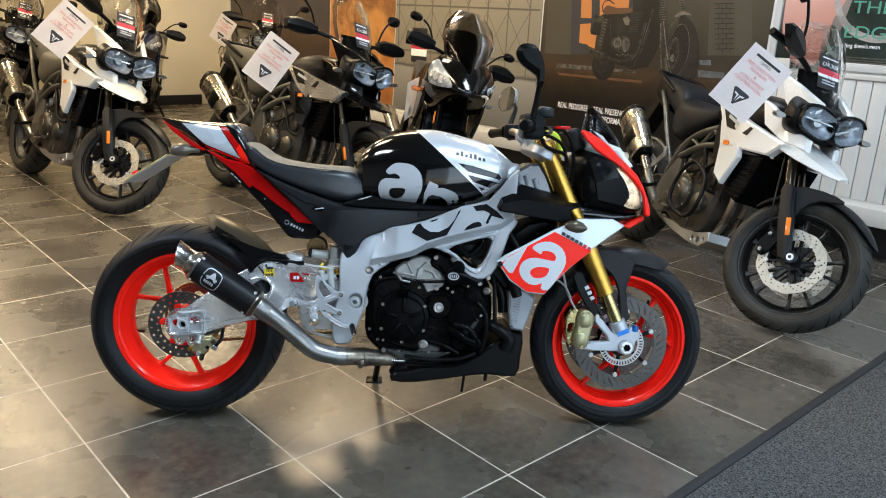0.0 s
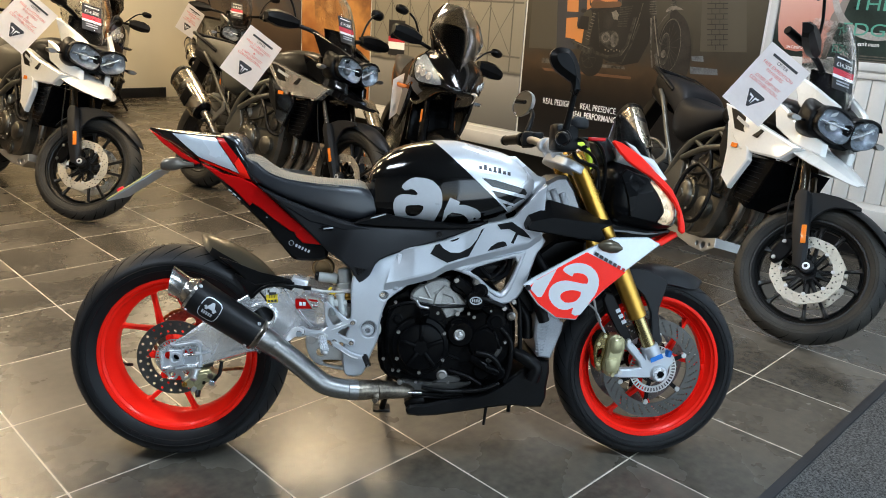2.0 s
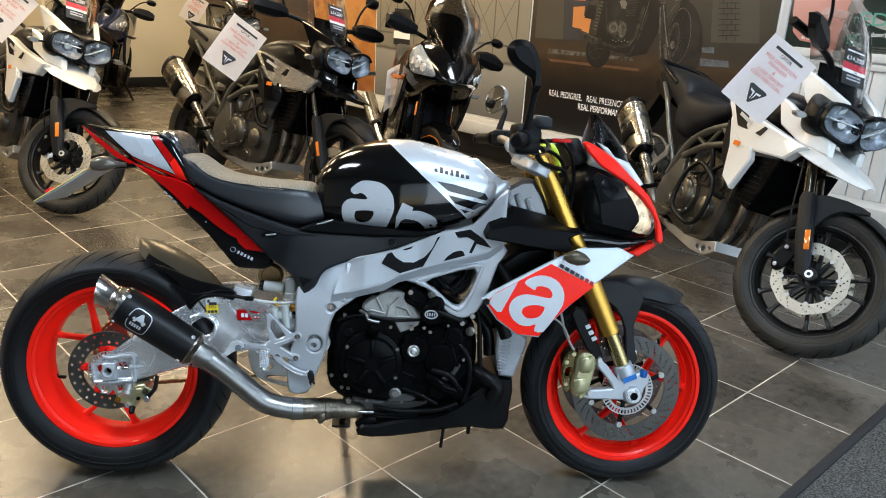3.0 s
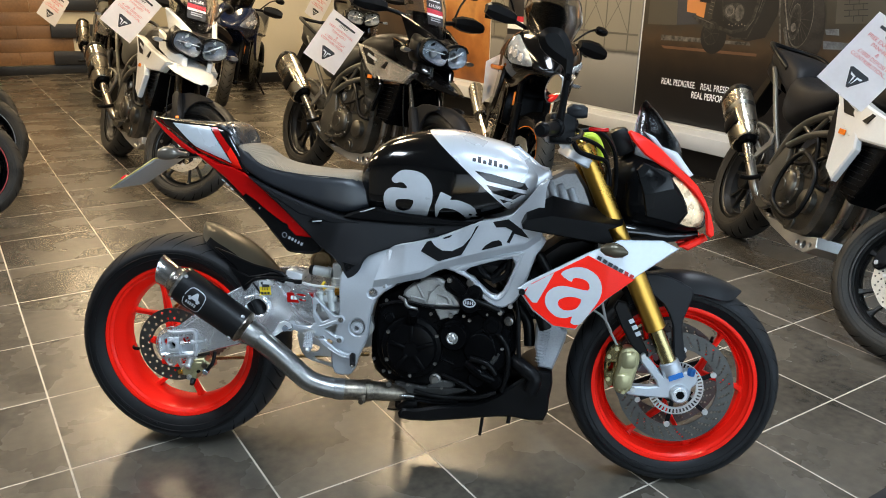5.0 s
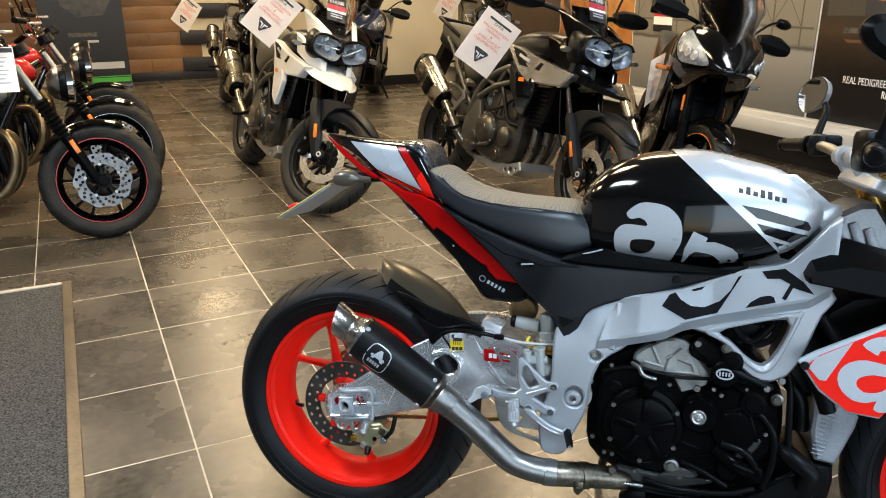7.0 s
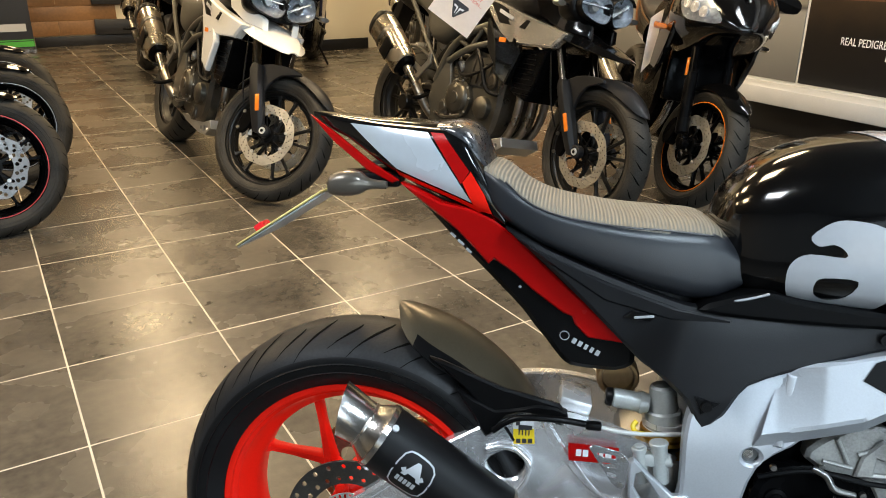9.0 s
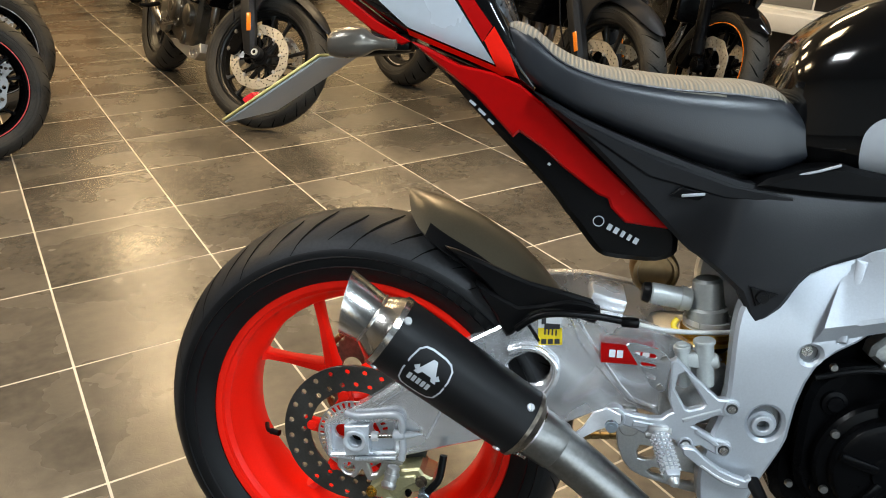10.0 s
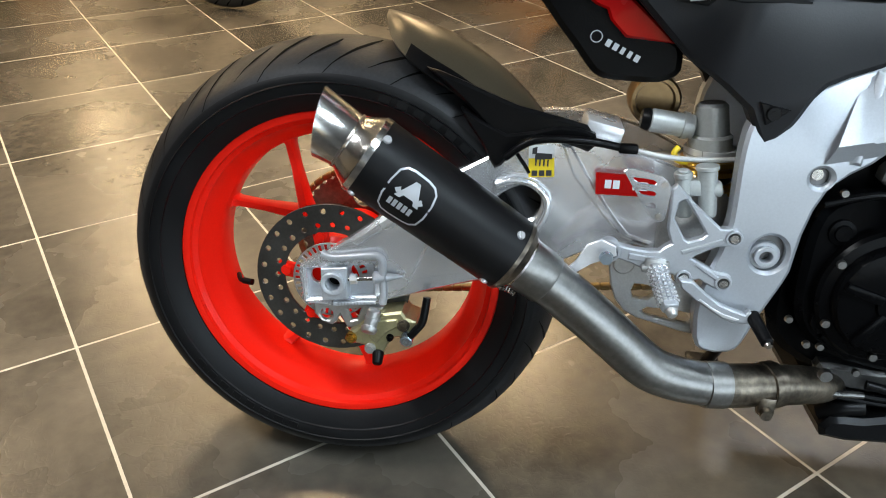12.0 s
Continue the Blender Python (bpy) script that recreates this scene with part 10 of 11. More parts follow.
    for s in (-1, 1):
        bm = bmesh.new()
        loft(bm, [[(1.09 + dx, s * y, 1.09 + dz * k) for dx, dz in ((0.0, -0.05), (0.03, -0.045), (0.040, 0.0), (0.030, 0.045), (0.0, 0.060), (-0.022, 0.045))] for y, k in ((0.25, 0.6), (0.31, 0.95), (0.39, 1.0), (0.44, 0.75), (0.46, 0.5))])
        part("hand_guard", bm, BLACK_SATIN, hb4, angle=18)
        bm = bmesh.new()
        cyl(bm, (1.05, s * 0.26, 1.08), (0.975, s * 0.40, 1.05), 0.018, seg=14, bev=0.003)
        part("grip", bm, BLACK_SATIN, hb4)
        bm = bmesh.new()
        tube(bm, [(1.05, s * 0.22, 1.09), (1.05, s * 0.30, 1.19), (1.04, s * 0.36, 1.225)], 0.007, 10)
        part("mirror_stem", bm, BLACK_SATIN, hb4)
        bm = bmesh.new()
        hull(bm, [(1.01, 0.04, 1.205, 1.25), (1.02, 0.05, 1.198, 1.257), (1.04, 0.042, 1.205, 1.25), (1.055, 0.02, 1.22, 1.24)], 20, 2.4)
        part("mirror_head", bm, BLACK_SATIN, hb4, m=Matrix.Translation((0, s * 0.41, 0)))
    bm = bmesh.new()
    tube(bm, [(0.55, 0.14, 0.26), (0.52, 0.21, 0.15), (0.50, 0.27, 0.05)], 0.012, 10)
    part("side_stand", bm, BLACK_SATIN, rt)
    return rt


STRIPE = mat("red_rim_tape", (0.55, 0.06, 0.06), 0.4)
RRP = lean_pose(-3.32, 0.78, 41.0, 10)
road = classic(RRP, SILVER_TANK, "silver-tanked black roadster motorcycle with red rim stripes", STRIPE)
road2 = classic(lean_pose(-3.81, 1.47, 41.0, 10), RED_TANK, "red-tanked black roadster motorcycle beside another", GUN)
copy_thing(road2, lean_pose(-4.39, 2.13, 41.0, 10))["label"] = "red-tanked roadster motorcycle further along the row"
BKP = lean_pose(0.42, 4.30, -78, 12)
tour = tourer(BKP, BLACK_GLOSS, "glossy black touring motorcycle with smoked screen in the row")
tourer(lean_pose(-3.06, 7.44, -78, 10), BLUE_PAINT, "dark blue faired motorcycle near the cream wall", 15)
# paper tags
offer_sheet(BKP @ Matrix(((0.30, 0.18, -0.94, 1.13), (-0.94, -0.05, -0.31, -0.30), (-0.10, 0.98, 0.16, 0.86), (0, 0, 0, 1))) @ pose(0, 0, 0, 0, 44, -6), 0.21, 0.28)
info = thing("info_sheet", RRP @ pose(1.04, -0.20, 1.0, 78, 0, 8), "white printed sheet hung on a roadster's handlebar", "sign")
bm = bmesh.new()
box(bm, (0, -0.10, 0), (0.165, 0.225, 0.001))
part("paper", bm, PAPER, info)
bm = bmesh.new()
box(bm, (0, -0.004, 0.001), (0.155, 0.022, 0.001))
part("heading_bar", bm, BLACK_INK, info)
for k in range(7):
    bm = bmesh.new()
    box(bm, (-0.01, -0.04 - 0.021 * k, 0.001), (0.12 - 0.02 * (k % 3), 0.006, 0.001))
    part("text_bar", bm, GREY_DECAL, info)

# ---- posters and panels on the display wall ----
def poster(name, a0, a1, z0, z1, material, label, off=0.001, category="poster"):
    ob = thing(name, wall_m(a0, z0, off), label, category)
    sheet("print", a0 - a1, z1 - z0, material, None, 0.008, parent=ob)
    return ob, a0, z0


def flat(bm, pts, z=0.0092):
    vs = [bm.verts.new((x, y, z)) for x, y in pts]
    bm.faces.new(vs)


def inked(ob, origin, pts, material, name="printed_shape", z=0.0092, holes=()):
    """A flat printed shape; pts are (a, z) on the wall."""
    a0, z0 = origin
    bm = bmesh.new()
    loops = [[(a0 - a, zz - z0) for a, zz in lp] for lp in (pts, *holes)]
    fill(bm, loops)
    for v in bm.verts:
        v.co = (v.co.x, v.co.z, z)
    bmesh.ops.recalc_face_normals(bm, faces=bm.faces)
    if bm.faces and bm.faces[0].normal.z < 0:
        bmesh.ops.reverse_faces(bm, faces=bm.faces)
    return part(name, bm, material, ob)


def ink_line(pts, w, material, name, z):
    """A printed stroke of width w along pts on the wall."""
    q = [Vector(p) for p in pts]
    side_a, side_b = [], []
    for k, p in enumerate(q):
        d = (q[min(k + 1, len(q) - 1)] - q[max(k - 1, 0)]).normalized()
        n = Vector((-d.y, d.x)) * (w / 2)
        side_a.append(p + n)
        side_b.append(p - n)
    return inked(ob, O, side_a + side_b[::-1], material, name, z)


NIGHT = print_mat("night_street_print", [(0.0, (0.006, 0.006, 0.007)), (0.18, (0.010, 0.008, 0.007)), (0.27, (0.026, 0.017, 0.010)), (0.33, (0.052, 0.032, 0.017)), (0.40, (0.034, 0.028, 0.020)), (0.60, (0.058, 0.050, 0.035)), (1.0, (0.085, 0.075, 0.058))], 0, 1.9, 0.10, 9.0, 0.32)
ob, a0, z0 = poster("motorcycle_poster", 2.30, 0.27, 0.362, 2.5, NIGHT, "dark night-street poster with a motorcycle and white words")
O = (a0, z0)
DOOR_O = print_mat("lit_doorway_print", [(0.0, (0.42, 0.13, 0.02)), (0.5, (0.62, 0.22, 0.04)), (1.0, (0.50, 0.20, 0.06))], 0, 0.9, 0.3, 8)
STONE = print_mat("stone_print", [(0.0, (0.026, 0.023, 0.017)), (1.0, (0.066, 0.058, 0.043))], 0, 0.5, 0.9, 14)
P_TYRE, P_MET, P_MID = mat("printed_black", (0.010, 0.009, 0.008), 0.4), mat("printed_grey", (0.075, 0.067, 0.055), 0.4, var=0.75, scale=26, fine=60), mat("printed_brown", (0.12, 0.06, 0.03), 0.4)
P_MID_GREY = mat("printed_mid_grey", (0.030, 0.027, 0.022), 0.4, var=0.8, scale=30, fine=70)
P_PALE, P_BLUE, P_DTY = mat("printed_pale", (0.15, 0.13, 0.105), 0.4, var=0.4, scale=30), mat("printed_blue_grey", (0.10, 0.11, 0.12), 0.4, var=0.4, scale=18), mat("printed_tyre_grey", (0.016, 0.014, 0.012), 0.4, var=0.5, scale=14)
inked(ob, O, [(2.04, 1.8), (1.4, 1.79), (1.4, 1.46), (1.73, 1.4), (1.71, 1.11), (1.97, 1.09)], BLACK_INK, "printed_door", 0.0086)
inked(ob, O, [(1.92, 1.75), (1.82, 1.75), (1.78, 1.39), (1.89, 1.39)], DOOR_O, "lit_door", 0.0087)
inked(ob, O, [(1.89, 1.34), (1.78, 1.35), (1.78, 1.18), (1.88, 1.19)], DOOR_O, "lit_door", 0.0088)
inked(ob, O, [(1.74, 1.75), (1.44, 1.75), (1.43, 1.47), (1.64, 1.44), (1.7, 1.41)], DOOR_O, "lit_door", 0.0089)
inked(ob, O, [(1.78, 1.28), (1.71, 1.27), (1.72, 1.11), (1.79, 1.15)], DOOR_O, "lit_door", 0.009)
inked(ob, O, [(2.26, 1.75), (2.02, 1.75), (1.96, 1.09), (2.25, 1.08)], STONE, "printed_wall", 0.0091)
inked(ob, O, [(0.77, 1.75), (0.46, 1.74), (0.36, 1.19), (0.7, 1.17)], STONE, "printed_wall", 0.0092)
inked(ob, O, [(2.1, 1.01), (1.3, 1.01), (1.29, 0.99), (2.1, 0.97)], P_MET, "printed_step", 0.0093)
inked(ob, O, [(2.09, 0.93), (1.23, 0.94), (1.23, 0.92), (2.06, 0.91)], P_MID, "light_streak", 0.0094)
inked(ob, O, [(0.76, 1.13), (0.67, 1.14), (0.66, 1.1), (0.75, 1.1)], P_BLUE, "printed_sill", 0.0095)
inked(ob, O, [(0.76, 1.06), (0.55, 1.06), (0.54, 1.02), (0.75, 1.01)], P_BLUE, "printed_sill", 0.0096)
inked(ob, O, ring_pts((1.611, 1.031), 0.125, 24, sx=0.91), P_TYRE, "printed_tyre", 0.00976)
inked(ob, O, ring_pts((1.633, 1.050), 0.085, 24, sx=0.81), P_MID_GREY, "printed_rim", 0.00982, [ring_pts((1.633, 1.050), 0.076, 22, sx=0.81)])
ink_line([(1.633, 1.05), (1.57, 1.054)], 0.0033, P_MID_GREY, "printed_spoke", 0.00988)
ink_line([(1.633, 1.05), (1.585, 0.991)], 0.0033, P_MID_GREY, "printed_spoke", 0.00994)
ink_line([(1.633, 1.05), (1.637, 0.971)], 0.0033, P_MID_GREY, "printed_spoke", 0.01000)
ink_line([(1.633, 1.05), (1.686, 1.01)], 0.0033, P_MID_GREY, "printed_spoke", 0.01006)
ink_line([(1.633, 1.05), (1.696, 1.08)], 0.0033, P_MID_GREY, "printed_spoke", 0.01012)
ink_line([(1.633, 1.05), (1.658, 1.126)], 0.0033, P_MID_GREY, "printed_spoke", 0.01018)
ink_line([(1.633, 1.05), (1.602, 1.115)], 0.0033, P_MID_GREY, "printed_spoke", 0.01024)
inked(ob, O, [(1.66, 1.417), (1.386, 1.452), (1.399, 1.541), (1.123, 1.547), (1.097, 1.379), (1.119, 1.193), (1.184, 1.05), (1.323, 1.016), (1.475, 1.042), (1.557, 1.089), (1.644, 1.16), (1.627, 1.313)], P_TYRE, "printed_body", 0.01030)
inked(ob, O, [(1.75, 1.364), (1.672, 1.359), (1.673, 1.256), (1.773, 1.266)], P_TYRE, "printed_plate", 0.01036)
inked(ob, O, ring_pts((1.732, 1.403), 0.016, 24, sx=1.56), P_TYRE, "printed_lamp", 0.01042)
inked(ob, O, smooth2([(1.666, 1.462), (1.629, 1.496), (1.536, 1.477), (1.409, 1.483), (1.4, 1.446), (1.53, 1.433), (1.633, 1.427), (1.667, 1.438)], 2), P_MID, "printed_seat", 0.01048)
ink_line([(1.67, 1.444), (1.682, 1.491), (1.665, 1.524), (1.619, 1.534), (1.568, 1.506)], 0.0099, P_TYRE, "printed_rail", 0.01054)
ink_line([(1.623, 1.4), (1.672, 1.166)], 0.0181, P_MID_GREY, "printed_shock", 0.01060)
ink_line([(1.641, 1.389), (1.609, 1.381)], 0.0049, P_PALE, "shock_coil", 0.01066)
ink_line([(1.646, 1.365), (1.614, 1.357)], 0.0049, P_PALE, "shock_coil", 0.01072)
ink_line([(1.651, 1.341), (1.619, 1.333)], 0.0049, P_PALE, "shock_coil", 0.01078)
ink_line([(1.656, 1.316), (1.624, 1.309)], 0.0049, P_PALE, "shock_coil", 0.01084)
ink_line([(1.661, 1.292), (1.63, 1.284)], 0.0049, P_PALE, "shock_coil", 0.01090)
ink_line([(1.667, 1.267), (1.635, 1.26)], 0.0049, P_PALE, "shock_coil", 0.01096)
ink_line([(1.672, 1.242), (1.64, 1.235)], 0.0049, P_PALE, "shock_coil", 0.01102)
ink_line([(1.677, 1.218), (1.645, 1.21)], 0.0049, P_PALE, "shock_coil", 0.01108)
ink_line([(1.682, 1.193), (1.65, 1.186)], 0.0049, P_PALE, "shock_coil", 0.01114)
inked(ob, O, smooth2([(1.573, 1.408), (1.473, 1.42), (1.442, 1.336), (1.48, 1.275), (1.566, 1.316)], 2), P_DTY, "printed_side_cover", 0.01120)
ink_line([(1.593, 1.397), (1.567, 1.271), (1.542, 1.143)], 0.0082, P_MID_GREY, "printed_rail", 0.01126)
inked(ob, O, smooth2([(1.47, 1.4), (1.432, 1.419), (1.403, 1.39), (1.408, 1.349), (1.444, 1.351)], 1), P_PALE, "printed_carburettor", 0.01132)
ink_line([(1.399, 1.437), (1.287, 1.455)], 0.0082, P_MID_GREY, "cylinder_fin", 0.01138)
ink_line([(1.399, 1.421), (1.292, 1.437)], 0.0082, P_MID_GREY, "cylinder_fin", 0.01144)
ink_line([(1.399, 1.404), (1.296, 1.419)], 0.0082, P_MID_GREY, "cylinder_fin", 0.01150)
ink_line([(1.399, 1.387), (1.3, 1.401)], 0.0082, P_MID_GREY, "cylinder_fin", 0.01156)
ink_line([(1.4, 1.37), (1.305, 1.383)], 0.0082, P_MID_GREY, "cylinder_fin", 0.01162)
ink_line([(1.4, 1.353), (1.309, 1.364)], 0.0082, P_MID_GREY, "cylinder_fin", 0.01168)
ink_line([(1.4, 1.336), (1.314, 1.346)], 0.0082, P_MID_GREY, "cylinder_fin", 0.01174)
ink_line([(1.401, 1.319), (1.318, 1.328)], 0.0082, P_MID_GREY, "cylinder_fin", 0.01180)
ink_line([(1.401, 1.303), (1.322, 1.309)], 0.0082, P_MID_GREY, "cylinder_fin", 0.01186)
inked(ob, O, smooth2([(1.555, 1.234), (1.513, 1.258), (1.433, 1.268), (1.381, 1.242), (1.379, 1.176), (1.419, 1.123), (1.498, 1.151), (1.54, 1.182)], 2), P_MID_GREY, "printed_case", 0.01192)
inked(ob, O, ring_pts((1.495, 1.211), 0.043, 24, sx=1.00), P_MET, "printed_case", 0.01198)
inked(ob, O, ring_pts((1.495, 1.211), 0.033, 24, sx=0.97), P_PALE, "printed_case", 0.01204, [ring_pts((1.495, 1.211), 0.028, 22, sx=0.97)])
inked(ob, O, ring_pts((1.417, 1.201), 0.056, 24, sx=0.64), P_MET, "printed_case", 0.01210)
inked(ob, O, ring_pts((1.486, 1.121), 0.006, 24, sx=1.17), P_PALE, "printed_bolt", 0.01216)
inked(ob, O, ring_pts((1.459, 1.114), 0.005, 24, sx=1.40), P_PALE, "printed_bolt", 0.01222)
inked(ob, O, ring_pts((1.434, 1.125), 0.005, 24, sx=1.20), P_PALE, "printed_bolt", 0.01228)
inked(ob, O, ring_pts((1.407, 1.118), 0.005, 24, sx=1.20), P_PALE, "printed_bolt", 0.01234)
inked(ob, O, ring_pts((1.383, 1.128), 0.006, 24, sx=1.00), P_PALE, "printed_bolt", 0.01240)
inked(ob, O, ring_pts((1.356, 1.121), 0.005, 24, sx=1.20), P_PALE, "printed_bolt", 0.01246)
ink_line([(1.257, 1.373), (1.278, 1.271), (1.301, 1.164), (1.353, 1.096), (1.46, 1.069), (1.597, 1.099)], 0.0247, P_MID_GREY, "printed_pipe", 0.01252)
ink_line([(1.247, 1.376), (1.264, 1.277), (1.29, 1.164), (1.341, 1.09)], 0.0066, P_MET, "printed_pipe", 0.01258)
ink_line([(1.205, 1.477), (1.228, 1.36), (1.262, 1.213)], 0.0066, P_MET, "printed_rail", 0.01264)
ink_line([(1.213, 1.332), (1.258, 1.184), (1.325, 1.034), (1.473, 1.027)], 0.0115, P_MID_GREY, "printed_rail", 0.01270)
inked(ob, O, smooth2([(1.827, 1.164), (1.78, 1.17), (1.617, 1.128), (1.603, 1.086), (1.652, 1.075), (1.756, 1.114)], 1), P_MID_GREY, "printed_silencer", 0.01276)
ink_line([(1.799, 1.163), (1.619, 1.115)], 0.0066, P_MET, "printed_silencer", 0.01282)
inked(ob, O, smooth2([(0.97, 1.419), (0.889, 1.415), (0.822, 1.349), (0.776, 1.228), (0.762, 1.104), (0.775, 0.991), (0.821, 0.944), (0.896, 0.951), (0.952, 0.989)], 3), P_DTY, "printed_tyre", 0.01288)
inked(ob, O, ring_pts((0.947, 1.192), 0.195, 24, sx=0.46), P_TYRE, "printed_wheel", 0.01294)
inked(ob, O, ring_pts((0.941, 1.193), 0.191, 24, sx=0.46), P_MET, "printed_rim", 0.01300, [ring_pts((0.941, 1.193), 0.182, 22, sx=0.46)])
ink_line([(0.956, 1.186), (0.856, 1.18)], 0.0033, P_MID_GREY, "printed_spoke", 0.01306)
ink_line([(0.956, 1.186), (0.855, 1.112)], 0.0033, P_MID_GREY, "printed_spoke", 0.01312)
ink_line([(0.956, 1.186), (0.866, 1.056)], 0.0033, P_MID_GREY, "printed_spoke", 0.01318)
ink_line([(0.956, 1.186), (0.889, 1.02)], 0.0033, P_MID_GREY, "printed_spoke", 0.01324)
ink_line([(0.956, 1.186), (0.92, 1.01)], 0.0033, P_MID_GREY, "printed_spoke", 0.01330)
ink_line([(0.956, 1.186), (0.955, 1.028)], 0.0033, P_MID_GREY, "printed_spoke", 0.01336)
ink_line([(0.956, 1.186), (0.988, 1.072)], 0.0033, P_MID_GREY, "printed_spoke", 0.01342)
ink_line([(0.956, 1.186), (1.013, 1.134)], 0.0033, P_MID_GREY, "printed_spoke", 0.01348)
ink_line([(0.956, 1.186), (1.027, 1.206)], 0.0033, P_MID_GREY, "printed_spoke", 0.01354)
ink_line([(0.956, 1.186), (1.028, 1.274)], 0.0033, P_MID_GREY, "printed_spoke", 0.01360)
ink_line([(0.956, 1.186), (1.016, 1.33)], 0.0033, P_MID_GREY, "printed_spoke", 0.01366)
ink_line([(0.956, 1.186), (0.992, 1.365)], 0.0033, P_MID_GREY, "printed_spoke", 0.01372)
ink_line([(0.956, 1.186), (0.961, 1.373)], 0.0033, P_MID_GREY, "printed_spoke", 0.01378)
ink_line([(0.956, 1.186), (0.927, 1.354)], 0.0033, P_MID_GREY, "printed_spoke", 0.01384)
ink_line([(0.956, 1.186), (0.895, 1.31)], 0.0033, P_MID_GREY, "printed_spoke", 0.01390)
ink_line([(0.956, 1.186), (0.87, 1.249)], 0.0033, P_MID_GREY, "printed_spoke", 0.01396)
inked(ob, O, ring_pts((0.978, 1.165), 0.117, 24, sx=0.35), P_MID_GREY, "printed_disc", 0.01402, [ring_pts((0.978, 1.165), 0.084, 22, sx=0.35)])
inked(ob, O, ring_pts((0.978, 1.165), 0.117, 24, sx=0.35), P_MET, "printed_disc", 0.01408, [ring_pts((0.978, 1.165), 0.111, 22, sx=0.35)])
inked(ob, O, ring_pts((0.981, 1.130), 0.028, 24, sx=0.71), P_MET, "printed_hub", 0.01414)
ink_line([(1.136, 1.547), (1.097, 1.379), (1.053, 1.225), (1.009, 1.099)], 0.0363, P_MID_GREY, "printed_fork", 0.01420)
ink_line([(1.099, 1.393), (1.058, 1.239), (1.018, 1.113)], 0.0082, P_PALE, "printed_fork", 0.01426)
ink_line([(1.12, 1.378), (1.098, 1.208), (1.059, 1.023)], 0.0132, P_MET, "printed_fork", 0.01432)
ink_line([(1.159, 1.539), (1.102, 1.543)], 0.0066, P_MET, "fork_gaiter", 0.01438)
ink_line([(1.156, 1.522), (1.099, 1.526)], 0.0066, P_MET, "fork_gaiter", 0.01444)
ink_line([(1.153, 1.506), (1.097, 1.51)], 0.0066, P_MET, "fork_gaiter", 0.01450)
ink_line([(1.151, 1.489), (1.094, 1.493)], 0.0066, P_MET, "fork_gaiter", 0.01456)
ink_line([(1.148, 1.472), (1.092, 1.476)], 0.0066, P_MET, "fork_gaiter", 0.01462)
ink_line([(1.146, 1.455), (1.089, 1.46)], 0.0066, P_MET, "fork_gaiter", 0.01468)
ink_line([(1.143, 1.438), (1.086, 1.443)], 0.0066, P_MET, "fork_gaiter", 0.01474)
ink_line([(1.14, 1.421), (1.084, 1.426)], 0.0066, P_MET, "fork_gaiter", 0.01480)
ink_line([(1.138, 1.405), (1.081, 1.409)], 0.0066, P_MET, "fork_gaiter", 0.01486)
ink_line([(0.971, 1.55), (0.942, 1.465)], 0.0264, P_MID_GREY, "printed_fork", 0.01492)
ink_line([(0.987, 1.543), (0.939, 1.546)], 0.0066, P_MET, "fork_gaiter", 0.01498)
ink_line([(0.984, 1.526), (0.936, 1.53)], 0.0066, P_MET, "fork_gaiter", 0.01504)
ink_line([(0.981, 1.51), (0.933, 1.514)], 0.0066, P_MET, "fork_gaiter", 0.01510)
ink_line([(0.979, 1.493), (0.931, 1.497)], 0.0066, P_MET, "fork_gaiter", 0.01516)
ink_line([(0.976, 1.477), (0.928, 1.481)], 0.0066, P_MET, "fork_gaiter", 0.01522)
inked(ob, O, smooth2([(1.007, 1.422), (0.989, 1.456), (0.938, 1.471), (0.865, 1.443), (0.934, 1.444)], 2), P_PALE, "printed_fender", 0.01528)
ink_line([(0.961, 1.44), (1.014, 1.383), (1.06, 1.307)], 0.0066, P_MET, "printed_stay", 0.01534)
ink_line([(1.047, 1.125), (1.001, 0.999)], 0.0231, P_MET, "printed_caliper", 0.01540)
ink_line([(0.702, 1.528), (0.552, 1.534)], 0.0049, P_DTY, "brick_course", 0.01546)
ink_line([(0.696, 1.494), (0.546, 1.501)], 0.0049, P_DTY, "brick_course", 0.01552)
ink_line([(0.69, 1.46), (0.54, 1.467)], 0.0049, P_DTY, "brick_course", 0.01564)
ink_line([(0.685, 1.425), (0.534, 1.433)], 0.0049, P_DTY, "brick_course", 0.01576)
ink_line([(0.679, 1.391), (0.528, 1.399)], 0.0049, P_DTY, "brick_course", 0.01588)
ink_line([(0.673, 1.356), (0.522, 1.365)], 0.0049, P_DTY, "brick_course", 0.01600)
ink_line([(0.667, 1.321), (0.517, 1.331)], 0.0049, P_DTY, "brick_course", 0.01612)
ink_line([(0.661, 1.286), (0.511, 1.297)], 0.0049, P_DTY, "brick_course", 0.01624)
ink_line([(0.656, 1.252), (0.505, 1.263)], 0.0049, P_DTY, "brick_course", 0.01636)
ink_line([(0.65, 1.217), (0.499, 1.229)], 0.0049, P_DTY, "brick_course", 0.01648)
ink_line([(0.667, 1.529), (0.662, 1.496)], 0.0041, P_DTY, "brick_joint", 0.01660)
ink_line([(0.635, 1.496), (0.629, 1.463)], 0.0041, P_DTY, "brick_joint", 0.01666)
ink_line([(0.656, 1.461), (0.65, 1.428)], 0.0041, P_DTY, "brick_joint", 0.01672)
ink_line([(0.623, 1.427), (0.618, 1.394)], 0.0041, P_DTY, "brick_joint", 0.01678)
ink_line([(0.644, 1.392), (0.639, 1.359)], 0.0041, P_DTY, "brick_joint", 0.01684)
